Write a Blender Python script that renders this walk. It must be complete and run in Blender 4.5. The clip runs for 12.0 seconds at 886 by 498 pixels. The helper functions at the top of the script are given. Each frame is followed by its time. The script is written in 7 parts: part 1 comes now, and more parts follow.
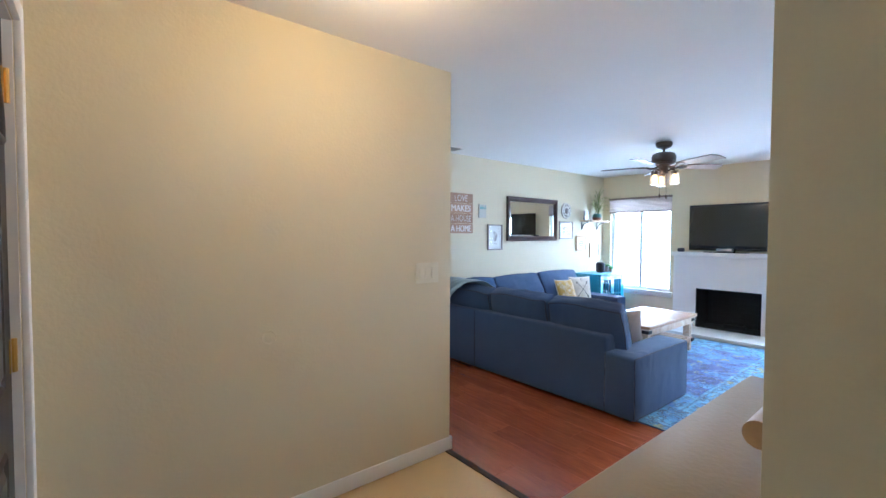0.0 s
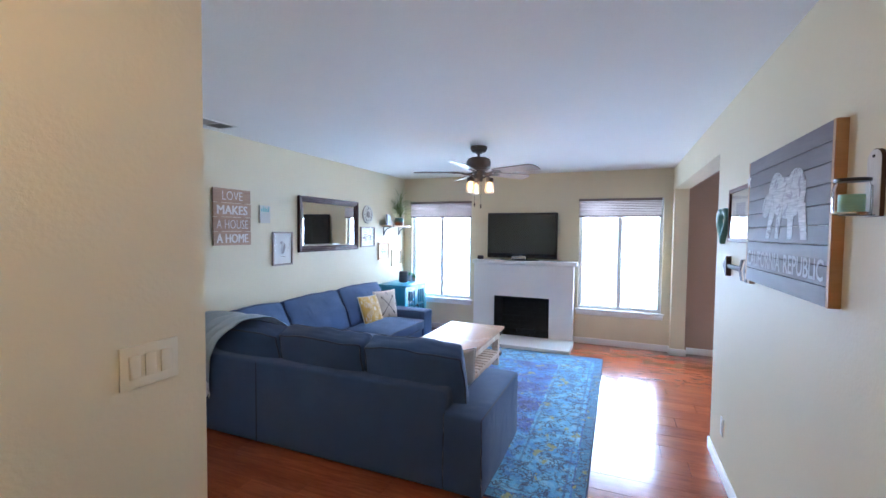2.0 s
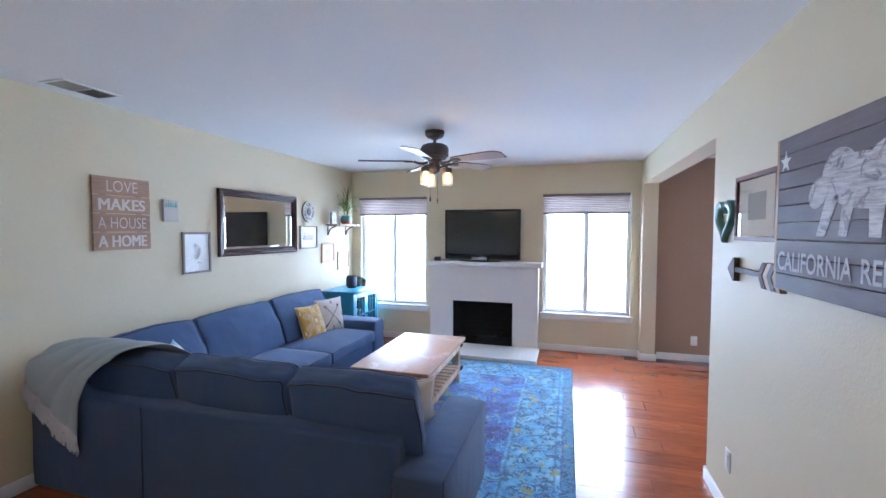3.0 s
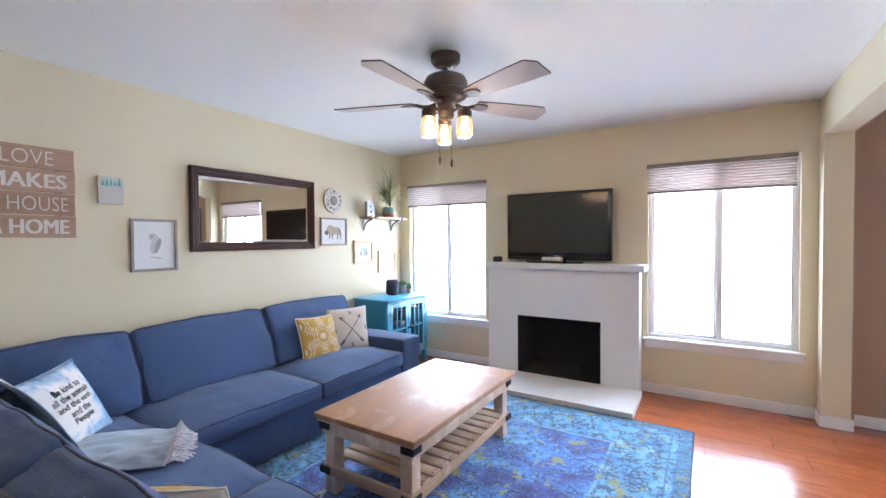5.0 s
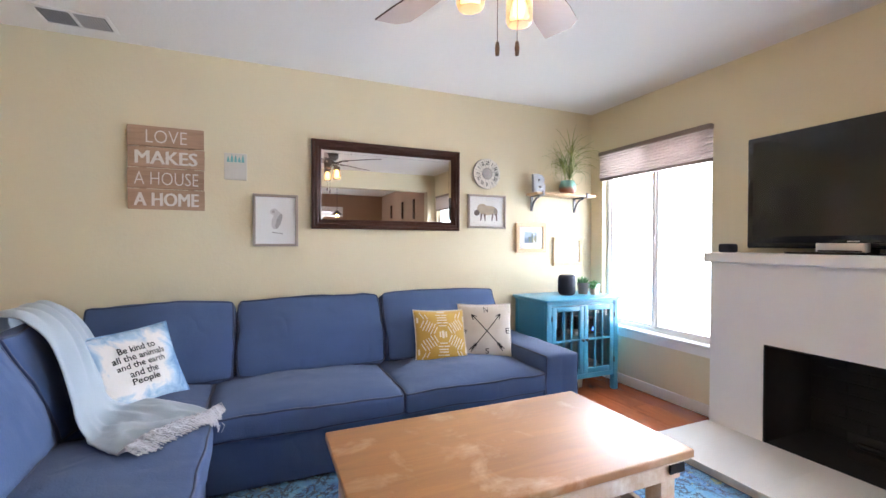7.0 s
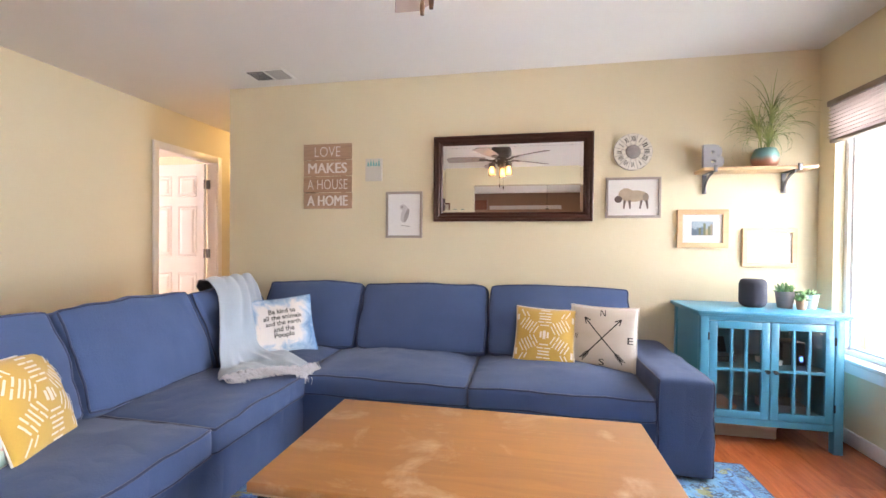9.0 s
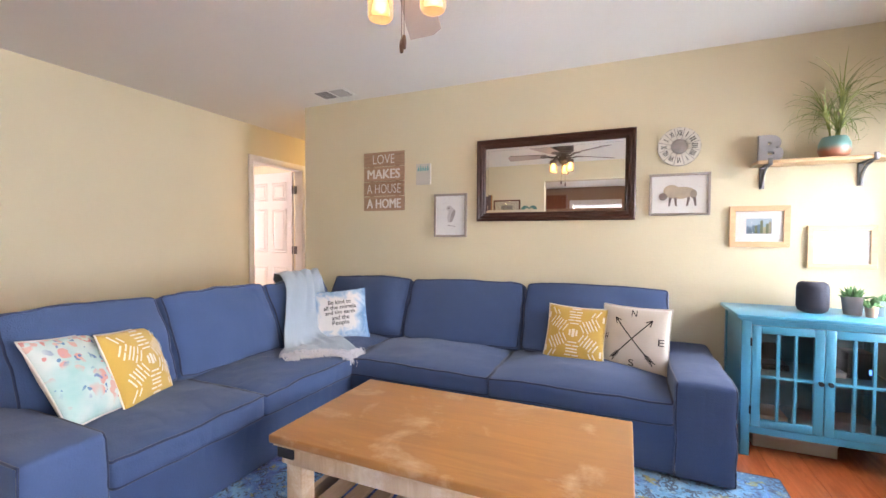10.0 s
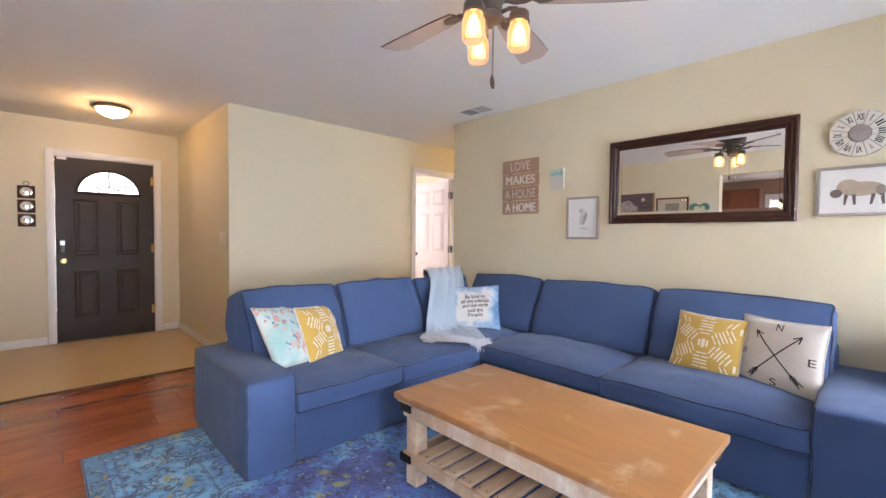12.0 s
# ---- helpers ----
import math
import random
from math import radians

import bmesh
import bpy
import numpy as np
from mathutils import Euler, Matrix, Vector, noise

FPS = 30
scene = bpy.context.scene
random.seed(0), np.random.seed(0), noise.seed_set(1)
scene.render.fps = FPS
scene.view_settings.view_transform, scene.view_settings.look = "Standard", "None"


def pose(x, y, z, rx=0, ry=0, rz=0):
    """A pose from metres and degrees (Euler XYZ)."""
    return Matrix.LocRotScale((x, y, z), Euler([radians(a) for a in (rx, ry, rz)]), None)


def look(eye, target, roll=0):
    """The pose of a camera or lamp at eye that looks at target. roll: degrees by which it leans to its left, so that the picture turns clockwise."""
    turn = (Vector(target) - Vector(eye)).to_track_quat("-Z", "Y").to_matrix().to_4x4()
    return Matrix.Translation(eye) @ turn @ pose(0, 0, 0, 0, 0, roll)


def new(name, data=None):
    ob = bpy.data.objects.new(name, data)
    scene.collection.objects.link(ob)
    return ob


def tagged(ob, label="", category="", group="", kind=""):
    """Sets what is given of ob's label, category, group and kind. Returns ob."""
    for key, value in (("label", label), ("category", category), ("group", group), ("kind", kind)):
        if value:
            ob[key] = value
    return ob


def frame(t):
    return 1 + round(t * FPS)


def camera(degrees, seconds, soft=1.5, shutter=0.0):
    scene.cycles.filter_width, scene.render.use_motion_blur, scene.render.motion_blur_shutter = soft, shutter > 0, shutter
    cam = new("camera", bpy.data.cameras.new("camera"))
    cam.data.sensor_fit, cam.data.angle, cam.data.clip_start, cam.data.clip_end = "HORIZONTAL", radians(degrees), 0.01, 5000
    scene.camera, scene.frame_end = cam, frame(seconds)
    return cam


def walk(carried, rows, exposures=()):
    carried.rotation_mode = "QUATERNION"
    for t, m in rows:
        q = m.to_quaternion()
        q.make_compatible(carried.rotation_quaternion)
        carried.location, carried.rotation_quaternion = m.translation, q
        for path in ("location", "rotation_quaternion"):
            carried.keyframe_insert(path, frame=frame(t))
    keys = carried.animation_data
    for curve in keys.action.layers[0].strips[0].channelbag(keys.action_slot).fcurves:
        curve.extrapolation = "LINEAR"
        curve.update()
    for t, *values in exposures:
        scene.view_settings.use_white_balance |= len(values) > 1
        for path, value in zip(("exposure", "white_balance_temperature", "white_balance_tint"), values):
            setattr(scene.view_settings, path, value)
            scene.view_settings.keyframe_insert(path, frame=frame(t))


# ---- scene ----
from mathutils.bvhtree import BVHTree

cam = camera(92.6, 12.0)
EXPOSURES = [(0, -0.35, 4600, 4), (0.5, -0.52, 4500, 5), (1, -0.6, 4600, 6), (3, -0.75, 4800, 11), (5, -0.56, 5450, 13), (7, -0.57, 6000, 14), (9, -0.54, 6650, 18), (10.5, -0.66, 6400, 18), (12, -0.7, 6000, 16)]
PATH = [
    (0, (-0.284, 0.114, 1.404), (0.977, 1.665, 1.338), 0.2),
    (0.5, (-0.153, 0.322, 1.436), (1.271, 1.724, 1.359), 0.5),
    (1, (0.02, 0.536, 1.465), (1.608, 1.75, 1.386), 0.6),
    (1.5, (0.232, 0.738, 1.529), (1.969, 1.726, 1.447), 0.6),
    (2, (0.466, 0.919, 1.573), (2.313, 1.681, 1.491), 0.6),
    (2.5, (0.726, 1.047, 1.574), (2.63, 1.651, 1.494), 0.5),
    (3, (1.057, 1.118, 1.571), (2.973, 1.684, 1.486), 0.2),
    (3.2, (1.2, 1.134, 1.567), (3.116, 1.701, 1.481), 0.2),
    (4.8, (2.402, 0.992, 1.409), (4.153, 1.959, 1.365), -0.4),
    (5, (2.547, 0.997, 1.399), (4.249, 2.047, 1.355), -0.4),
    (5.5, (2.916, 1.005, 1.365), (4.458, 2.277, 1.327), -0.3),
    (6, (3.267, 1.011, 1.319), (4.597, 2.505, 1.286), -0.2),
    (6.5, (3.594, 1.038, 1.262), (4.672, 2.722, 1.236), -0.1),
    (7, (3.897, 1.076, 1.216), (4.686, 2.914, 1.191), 0.1),
    (7.2, (4.015, 1.078, 1.193), (4.68, 2.964, 1.179), 0.0),
    (8.8, (4.843, 1.081, 1.127), (4.561, 3.061, 1.117), 0.6),
    (9, (4.916, 1.054, 1.151), (4.535, 3.018, 1.127), 0.5),
    (9.5, (5.131, 1.007, 1.174), (4.528, 2.914, 1.131), 0.4),
    (10, (5.338, 0.976, 1.187), (4.541, 2.81, 1.135), 0.3),
    (10.5, (5.509, 0.963, 1.194), (4.521, 2.7, 1.139), 0.4),
    (11, (5.637, 0.95, 1.203), (4.472, 2.574, 1.144), 0.5),
    (11.5, (5.704, 0.933, 1.213), (4.387, 2.436, 1.149), 0.6),
    (12, (5.758, 0.9, 1.214), (4.316, 2.285, 1.152), 0.5),
]
walk(cam, [(t, look(eye, target, roll)) for t, eye, target, roll in PATH],
     exposures=EXPOSURES)

# ---- world and large lights ----
world = bpy.data.worlds.new("world")
scene.world = world
world.use_nodes = True
wn = world.node_tree
sky = wn.nodes.new("ShaderNodeTexSky")
sky.sky_type, sky.sun_disc = "NISHITA", False
sky.sun_elevation, sky.sun_rotation = radians(50), radians(200)
wn.links.new(sky.outputs[0], wn.nodes["Background"].inputs[0])
wn.nodes["Background"].inputs[1].default_value = 0.1


def lamp(name, kind, m, energy, color, **more):
    data = bpy.data.lights.new(name, kind)
    data.energy, data.color = energy, color
    if kind == "AREA":
        data.shape, data.size, data.size_y = "RECTANGLE", more["size"], more["size_y"]
    elif kind == "SUN":
        data.angle = more["angle"]
    else:
        data.shadow_soft_size = more.get("size", 0.03)
    ob = new(name, data)
    ob.matrix_world = m
    return ob


DAY = (0.85, 0.925, 1.0)
lamp("sun", "SUN", look((0, 0, 9), (-1.5, 3.5, 0)), 1.0, (1.0, 0.96, 0.9), angle=radians(12))
lamp("window_light", "AREA", look((6.915, 0.895, 1.28), (5.0, 0.895, 1.15)), 115, DAY, size=1.04, size_y=1.5)
lamp("window_light", "AREA", look((6.915, 3.57, 1.28), (5.0, 3.57, 1.15)), 120, DAY, size=1.0, size_y=1.5)
lamp("dining_window_light", "AREA", look((4.9, -3.51, 1.6), (4.9, 0, 1.3)), 55, DAY, size=1.5, size_y=1.0)
lamp("bedroom_window_light", "AREA", look((-2.12, 4.4, 1.5), (1.0, 4.6, 1.2)), 130, (1.0, 0.80, 0.87), size=1.5, size_y=1.2)
WARM = (1.0, 0.66, 0.34)
lamp("entry_bulb", "POINT", pose(0.55, 1.45, 2.28), 24, (1.0, 0.55, 0.19), size=0.07)
for _k in range(3):
    _a = radians(36 + 120 * _k)
    lamp("fan_bulb", "POINT", pose(4.62 + 0.115 * math.cos(_a), 2.25 + 0.115 * math.sin(_a), 2.035), 8.0, WARM, size=0.025)
lamp("pendant_bulb", "POINT", pose(5.35, -1.6, 1.79), 8, WARM, size=0.03)
lamp("hall_bulb", "POINT", pose(1.95, 5.75, 2.28), 16, (1.0, 0.66, 0.28), size=0.07)


# ---- materials ----
def shader(name):
    m = bpy.data.materials.new(name)
    m.use_nodes = True
    return m, m.node_tree, m.node_tree.nodes["Principled BSDF"]


def node(nt, kind, inputs=(), **props):
    n = nt.nodes.new("ShaderNode" + kind)
    for k, v in props.items():
        setattr_safe(n, k, v)
    for k, v in dict(inputs).items():
        if isinstance(v, bpy.types.NodeSocket):
            nt.links.new(v, n.inputs[k])
        else:
            n.inputs[k].default_value = v
    return n


def setattr_safe(n, k, v):
    if k == "operation":
        n.operation = v
    elif k == "blend_type":
        n.blend_type = v
    elif k == "data_type":
        n.data_type = v
    elif k == "feature":
        n.feature = v
    elif k == "wave_type":
        n.wave_type = v
    elif k == "bands_direction":
        n.bands_direction = v


def coords(nt, scale=(1, 1, 1), world_space=False):
    if world_space:
        src = nt.nodes.new("ShaderNodeNewGeometry").outputs["Position"]
    else:
        src = nt.nodes.new("ShaderNodeTexCoord").outputs["Object"]
    return node(nt, "Mapping", {"Vector": src, "Scale": scale}).outputs[0]


def rgba(c):
    return (c[0], c[1], c[2], 1.0)


def mix(nt, fac, a, b, how="MIX"):
    n = nt.nodes.new("ShaderNodeMix")
    n.data_type, n.blend_type = "RGBA", how
    for sock, v in ((n.inputs[0], fac), (n.inputs[6], a), (n.inputs[7], b)):
        if isinstance(v, bpy.types.NodeSocket):
            nt.links.new(v, sock)
        elif sock.type == "RGBA":
            sock.default_value = rgba(v)
        else:
            sock.default_value = v
    return n.outputs[2]


def math_node(nt, op, a, b=0.0, c=0.0):
    n = nt.nodes.new("ShaderNodeMath")
    n.operation = op
    for k, v in enumerate((a, b, c)):
        if isinstance(v, bpy.types.NodeSocket):
            nt.links.new(v, n.inputs[k])
        else:
            n.inputs[k].default_value = v
    return n.outputs[0]


def ramp(nt, fac, stops):
    n = nt.nodes.new("ShaderNodeValToRGB")
    el = n.color_ramp.elements
    while len(el) < len(stops):
        el.new(0.5)
    for e, (p, c) in zip(el, stops):
        e.position = p
        e.color = rgba(c) if not isinstance(c, (int, float)) else (c, c, c, 1)
    nt.links.new(fac, n.inputs[0])
    return n.outputs[0]


def noise_tex(nt, vec, scale, detail=3.0, rough=0.55, dist=0.0):
    return node(nt, "TexNoise", {"Vector": vec, "Scale": scale, "Detail": detail, "Roughness": rough, "Distortion": dist}).outputs[0]


def bump(nt, bsdf, height, strength, distance=0.01):
    b = node(nt, "Bump", {"Strength": strength, "Distance": distance, "Height": height})
    nt.links.new(b.outputs[0], bsdf.inputs["Normal"])


def shade(c, k):
    return tuple(min(1.0, v * k) for v in c)


def mat(name, c, rough=0.5, metal=0.0, var=0.08, scale=5.0, bmp=0.0, bscale=120.0, bdist=0.002, stretch=(1, 1, 1), coat=0.0, rvar=0.08):
    m, nt, p = shader(name)
    v = coords(nt, stretch)
    big, fine = noise_tex(nt, v, scale), noise_tex(nt, v, scale * 9, 4)
    col = mix(nt, big, shade(c, 1 - var), shade(c, 1 + var))
    col = mix(nt, math_node(nt, "MULTIPLY", fine, 0.5), col, shade(c, 1 - 1.2 * var))
    nt.links.new(col, p.inputs["Base Color"])
    nt.links.new(math_node(nt, "MULTIPLY_ADD", big, rvar, rough - rvar / 2), p.inputs["Roughness"])
    p.inputs["Metallic"].default_value = metal
    p.inputs["Coat Weight"].default_value = coat
    if bmp:
        bump(nt, p, noise_tex(nt, v, bscale, 3), bmp, bdist)
    return m


def wood(name, dark, light, rough=0.45, along="x", scale=3.0, per_piece=False, bmp=0.15, worn=None, coat=0.0):
    m, nt, p = shader(name)
    st = {"x": (0.12, 1, 1), "y": (1, 0.12, 1), "z": (1, 1, 0.12)}[along]
    v = coords(nt, st)
    if per_piece:
        rnd = nt.nodes.new("ShaderNodeObjectInfo").outputs["Random"]
        off = node(nt, "CombineXYZ", {0: math_node(nt, "MULTIPLY", rnd, 37.0), 1: math_node(nt, "MULTIPLY", rnd, 19.0), 2: 0.0}).outputs[0]
        add = nt.nodes.new("ShaderNodeVectorMath")
        nt.links.new(v, add.inputs[0])
        nt.links.new(off, add.inputs[1])
        v = add.outputs[0]
    grain = noise_tex(nt, v, scale * 9, 5, 0.6, 1.2)
    broad = noise_tex(nt, v, scale, 3, 0.5, 0.6)
    f = math_node(nt, "MULTIPLY_ADD", grain, 0.55, math_node(nt, "MULTIPLY", broad, 0.45))
    col = ramp(nt, f, [(0.3, dark), (0.7, light)])
    if per_piece:
        col = mix(nt, math_node(nt, "MULTIPLY", rnd, 0.24), col, shade(dark, 0.75))
    if worn:
        flat = coords(nt)
        patch = ramp(nt, noise_tex(nt, flat, worn[1], 5, 0.65, 0.4), [(worn[2], 0.0), (worn[2] + worn[3], 1.0)])
        streak = noise_tex(nt, v, 60, 3)
        col = mix(nt, math_node(nt, "MULTIPLY", patch, math_node(nt, "MULTIPLY_ADD", streak, 0.9, 0.25)), col, worn[0])
    nt.links.new(col, p.inputs["Base Color"])
    nt.links.new(math_node(nt, "MULTIPLY_ADD", grain, 0.15, rough - 0.07), p.inputs["Roughness"])
    p.inputs["Coat Weight"].default_value = coat
    p.inputs["Coat Roughness"].default_value = 0.12
    bump(nt, p, grain, bmp, 0.001)
    return m


def fabric(name, c, weave=900.0, var=0.12, rough=0.95, fold=0.3, sheen=0.25, crease=0.0):
    m, nt, p = shader(name)
    v = coords(nt)
    big, fine = noise_tex(nt, v, 4.0, 4), noise_tex(nt, v, 160, 2)
    col = mix(nt, big, shade(c, 1 - var), shade(c, 1 + var))
    col = mix(nt, math_node(nt, "MULTIPLY", fine, 0.35), col, shade(c, 0.72))
    nt.links.new(col, p.inputs["Base Color"])
    p.inputs["Roughness"].default_value = rough
    p.inputs["Sheen Weight"].default_value = sheen
    p.inputs["Sheen Roughness"].default_value = 0.5
    h = math_node(nt, "ADD", math_node(nt, "MULTIPLY", fine, 0.15), math_node(nt, "MULTIPLY", noise_tex(nt, v, 14, 3, 0.5, 0.8), fold))
    if crease:
        # soft ridges, drawn out down the upright faces
        q = coords(nt, (1, 1, 0.35))
        ridge = math_node(nt, "ABSOLUTE", math_node(nt, "SUBTRACT", noise_tex(nt, q, 7, 1, 0.4, 0.25), 0.5))
        soft_dent = noise_tex(nt, v, 4, 1, 0.4, 0.2)
        fade = ramp(nt, noise_tex(nt, v, 2.6, 2), [(0.42, 0.0), (0.62, 1.0)])
        h = math_node(nt, "ADD", h, math_node(nt, "MULTIPLY_ADD", math_node(nt, "MULTIPLY", ridge, fade), crease * 2.0, math_node(nt, "MULTIPLY", soft_dent, crease)))
    bump(nt, p, h, 0.85 if crease else 0.5, 0.012)
    return m


def glass(name, tint=(1, 1, 1), rough=0.0):
    m, nt, p = shader(name)
    p.inputs["Base Color"].default_value = rgba(tint)
    p.inputs["Transmission Weight"].default_value = 1.0
    p.inputs["Roughness"].default_value = rough
    p.inputs["IOR"].default_value = 1.45
    return m


def glow(name, c, strength):
    m, nt, p = shader(name)
    p.inputs["Base Color"].default_value = rgba(c)
    p.inputs["Emission Color"].default_value = rgba(c)
    p.inputs["Emission Strength"].default_value = strength
    return m


def paint(name, c, rough=0.6, peel=0.25):
    """Rolled wall paint over an orange-peel plaster."""
    m, nt, p = shader(name)
    v = coords(nt, world_space=True)
    big = noise_tex(nt, v, 1.3, 3)
    nt.links.new(mix(nt, big, shade(c, 0.965), shade(c, 1.03)), p.inputs["Base Color"])
    p.inputs["Roughness"].default_value = rough
    h = math_node(nt, "ADD", noise_tex(nt, v, 70, 2), math_node(nt, "MULTIPLY", noise_tex(nt, v, 18, 3), 0.8))
    bump(nt, p, h, peel, 0.004)
    return m


WALL = paint("cream_wall_paint", (0.67, 0.60, 0.42), 0.6, 0.28)
LEDGE = paint("tan_ledge_paint", (0.27, 0.21, 0.115), 0.5)
CEIL = paint("ceiling_paint", (0.80, 0.785, 0.75), 0.8, 0.35)
TAUPE = paint("taupe_wall_paint", (0.35, 0.222, 0.142))
BEDROOM = paint("bedroom_wall_paint", (0.78, 0.70, 0.70))
WHITE = mat("white_trim_paint", (0.80, 0.79, 0.77), 0.35, var=0.03, scale=4)
BRICKWHITE = mat("white_painted_brick", (0.80, 0.79, 0.77), 0.55, var=0.04, scale=6, bmp=0.35, bscale=40, bdist=0.004)
VINYL = mat("white_vinyl", (0.82, 0.82, 0.82), 0.3, var=0.02)
PLASTIC = mat("white_plastic", (0.8, 0.79, 0.76), 0.4, var=0.02)
BLACKP = mat("black_plastic", (0.012, 0.012, 0.013), 0.3, var=0.1)
GLOSSBLACK = mat("glossy_black", (0.006, 0.006, 0.007), 0.12, var=0.1, rvar=0.03)
SCREEN = mat("screen", (0.010, 0.010, 0.011), 0.11, var=0.05, rvar=0.01)
SOOT = mat("sooty_brick", (0.02, 0.02, 0.024), 0.85, var=0.4, scale=8, bmp=0.4, bscale=60, bdist=0.004)
SILVER = mat("silver_plastic", (0.6, 0.6, 0.6), 0.35, 0.4, var=0.04)
BRONZE = mat("oiled_bronze", (0.10, 0.076, 0.062), 0.42, 0.5, var=0.25, scale=12)
BRASS = mat("brass", (0.62, 0.42, 0.14), 0.3, 0.95, var=0.1)
IRON = mat("grey_iron", (0.17, 0.17, 0.18), 0.5, 0.6, var=0.2, scale=20)
BLACKIRON = mat("black_iron", (0.02, 0.02, 0.022), 0.5, 0.5, var=0.2)
ZINC = mat("zinc", (0.33, 0.33, 0.35), 0.5, 0.55, var=0.15, scale=18)
MIRROR, _nt, _p = shader("mirror_glass")
_p.inputs["Base Color"].default_value = (0.86, 0.87, 0.86, 1)
_p.inputs["Metallic"].default_value, _p.inputs["Roughness"].default_value = 1.0, 0.01
GLASS = glass("clear_glass")
PICGLASS = glass("non_reflecting_glass")
PICGLASS.node_tree.nodes["Principled BSDF"].inputs["IOR"].default_value = 1.18
FANGLASS = glass("seeded_amber_glass", (1.0, 0.84, 0.58), 0.28)
_nt, _p = FANGLASS.node_tree, FANGLASS.node_tree.nodes["Principled BSDF"]
_tr = node(_nt, "BsdfTranslucent", {"Color": (1.0, 0.90, 0.70, 1)})
_mx = node(_nt, "MixShader", {0: 0.16, 1: _p.outputs[0], 2: _tr.outputs[0]})
_nt.links.new(_mx.outputs[0], _nt.nodes["Material Output"].inputs[0])
JARGLASS = glass("jar_glass", (0.98, 0.98, 0.97))
JARGLASS.node_tree.nodes["Principled BSDF"].inputs["IOR"].default_value = 1.15
BULB = glow("bulb_glow", (1.0, 0.50, 0.13), 22.0)
DOME = glow("frosted_dome", (1.0, 0.72, 0.42), 5.0)
OUTSIDE = glow("bright_outdoors", (0.97, 0.99, 1.0), 22.0)
LED = glow("blue_led", (0.1, 0.3, 1.0), 6.0)
PLANK = wood("cherry_laminate", (0.21, 0.048, 0.015), (0.46, 0.128, 0.040), 0.2, "y", 3.0, True, 0.04, coat=0.35)
SUBFLOOR = mat("subfloor", (0.03, 0.012, 0.008), 0.8)
VINYLFLOOR = mat("beige_sheet_floor", (0.60, 0.41, 0.19), 0.33, var=0.08, scale=3)
DOORBROWN = wood("dark_brown_door", (0.024, 0.016, 0.012), (0.040, 0.027, 0.021), 0.5, "z", 2.0, False, 0.1)
DOORBROWN.node_tree.nodes["Principled BSDF"].inputs["Specular IOR Level"].default_value = 0.3
DARKFRAME = wood("dark_mahogany", (0.020, 0.007, 0.0045), (0.052, 0.018, 0.011), 0.36, "x", 3.0, bmp=0.02)
DARKFRAME.node_tree.nodes["Principled BSDF"].inputs["Specular IOR Level"].default_value = 0.3
OAK = wood("light_oak", (0.42, 0.26, 0.13), (0.62, 0.43, 0.24), 0.5, "x", 4.0)
PALEOAK = wood("pale_oak", (0.50, 0.36, 0.20), (0.70, 0.54, 0.34), 0.5, "x", 4.0)
DRIFT = wood("grey_driftwood", (0.22, 0.185, 0.16), (0.36, 0.31, 0.27), 0.6, "x", 5.0)
SIGNWOOD = wood("tan_sign_board", (0.24, 0.142, 0.088), (0.50, 0.335, 0.225), 0.7, "x", 4.0, True)
FLAGWOOD = wood("purple_grey_board", (0.085, 0.062, 0.066), (0.165, 0.125, 0.130), 0.6, "x", 4.0, True)
RAWEDGE = wood("orange_pine", (0.30, 0.14, 0.045), (0.45, 0.24, 0.09), 0.55, "z", 4.0)
REDWOOD = wood("reddish_frame_wood", (0.085, 0.028, 0.015), (0.17, 0.06, 0.032), 0.55, "x", 4.0)
DARKWOOD = wood("dark_walnut", (0.035, 0.02, 0.014), (0.09, 0.05, 0.034), 0.62, "x", 5.0)
for _m in (FLAGWOOD, REDWOOD, DARKWOOD, SIGNWOOD):
    _m.node_tree.nodes["Principled BSDF"].inputs["Specular IOR Level"].default_value = 0.25
KITCHEN = wood("cherry_cabinet", (0.17, 0.05, 0.02), (0.28, 0.09, 0.04), 0.35, "z", 3.0)
TABLETOP = wood("worn_honey_top", (0.24, 0.095, 0.015), (0.42, 0.185, 0.038), 0.48, "x", 2.2, worn=((0.56, 0.40, 0.25), 4.0, 0.53, 0.17), bmp=0.05, coat=1.0)
TABLETOP.node_tree.nodes["Principled BSDF"].inputs["Coat Roughness"].default_value = 0.56
TABLELEG = wood("whitewashed_pine", (0.46, 0.31, 0.19), (0.68, 0.53, 0.39), 0.6, "z", 3.0, worn=((0.80, 0.74, 0.64), 6.0, 0.45, 0.2))
SLAT = wood("whitewashed_slat", (0.38, 0.24, 0.14), (0.58, 0.42, 0.29), 0.6, "y", 4.0, True, worn=((0.70, 0.60, 0.48), 6.0, 0.58, 0.2))
SOFA = fabric("blue_canvas", (0.045, 0.080, 0.183), sheen=0.10, fold=0.12, crease=0.9)
PIPING = fabric("dark_blue_cord", (0.014, 0.026, 0.075))
THROW = fabric("pale_blue_fleece", (0.36, 0.43, 0.50), var=0.1, fold=0.3)
FRINGE = fabric("pale_grey_yarn", (0.62, 0.62, 0.66), var=0.2)
MUSTARD = fabric("mustard_cotton", (0.56, 0.36, 0.07), var=0.12, fold=0.15)
CREAM = fabric("cream_cotton", (0.72, 0.67, 0.60), var=0.05, fold=0.2)
PRINTWHITE = fabric("white_print", (0.80, 0.75, 0.64), var=0.06, fold=0.1)
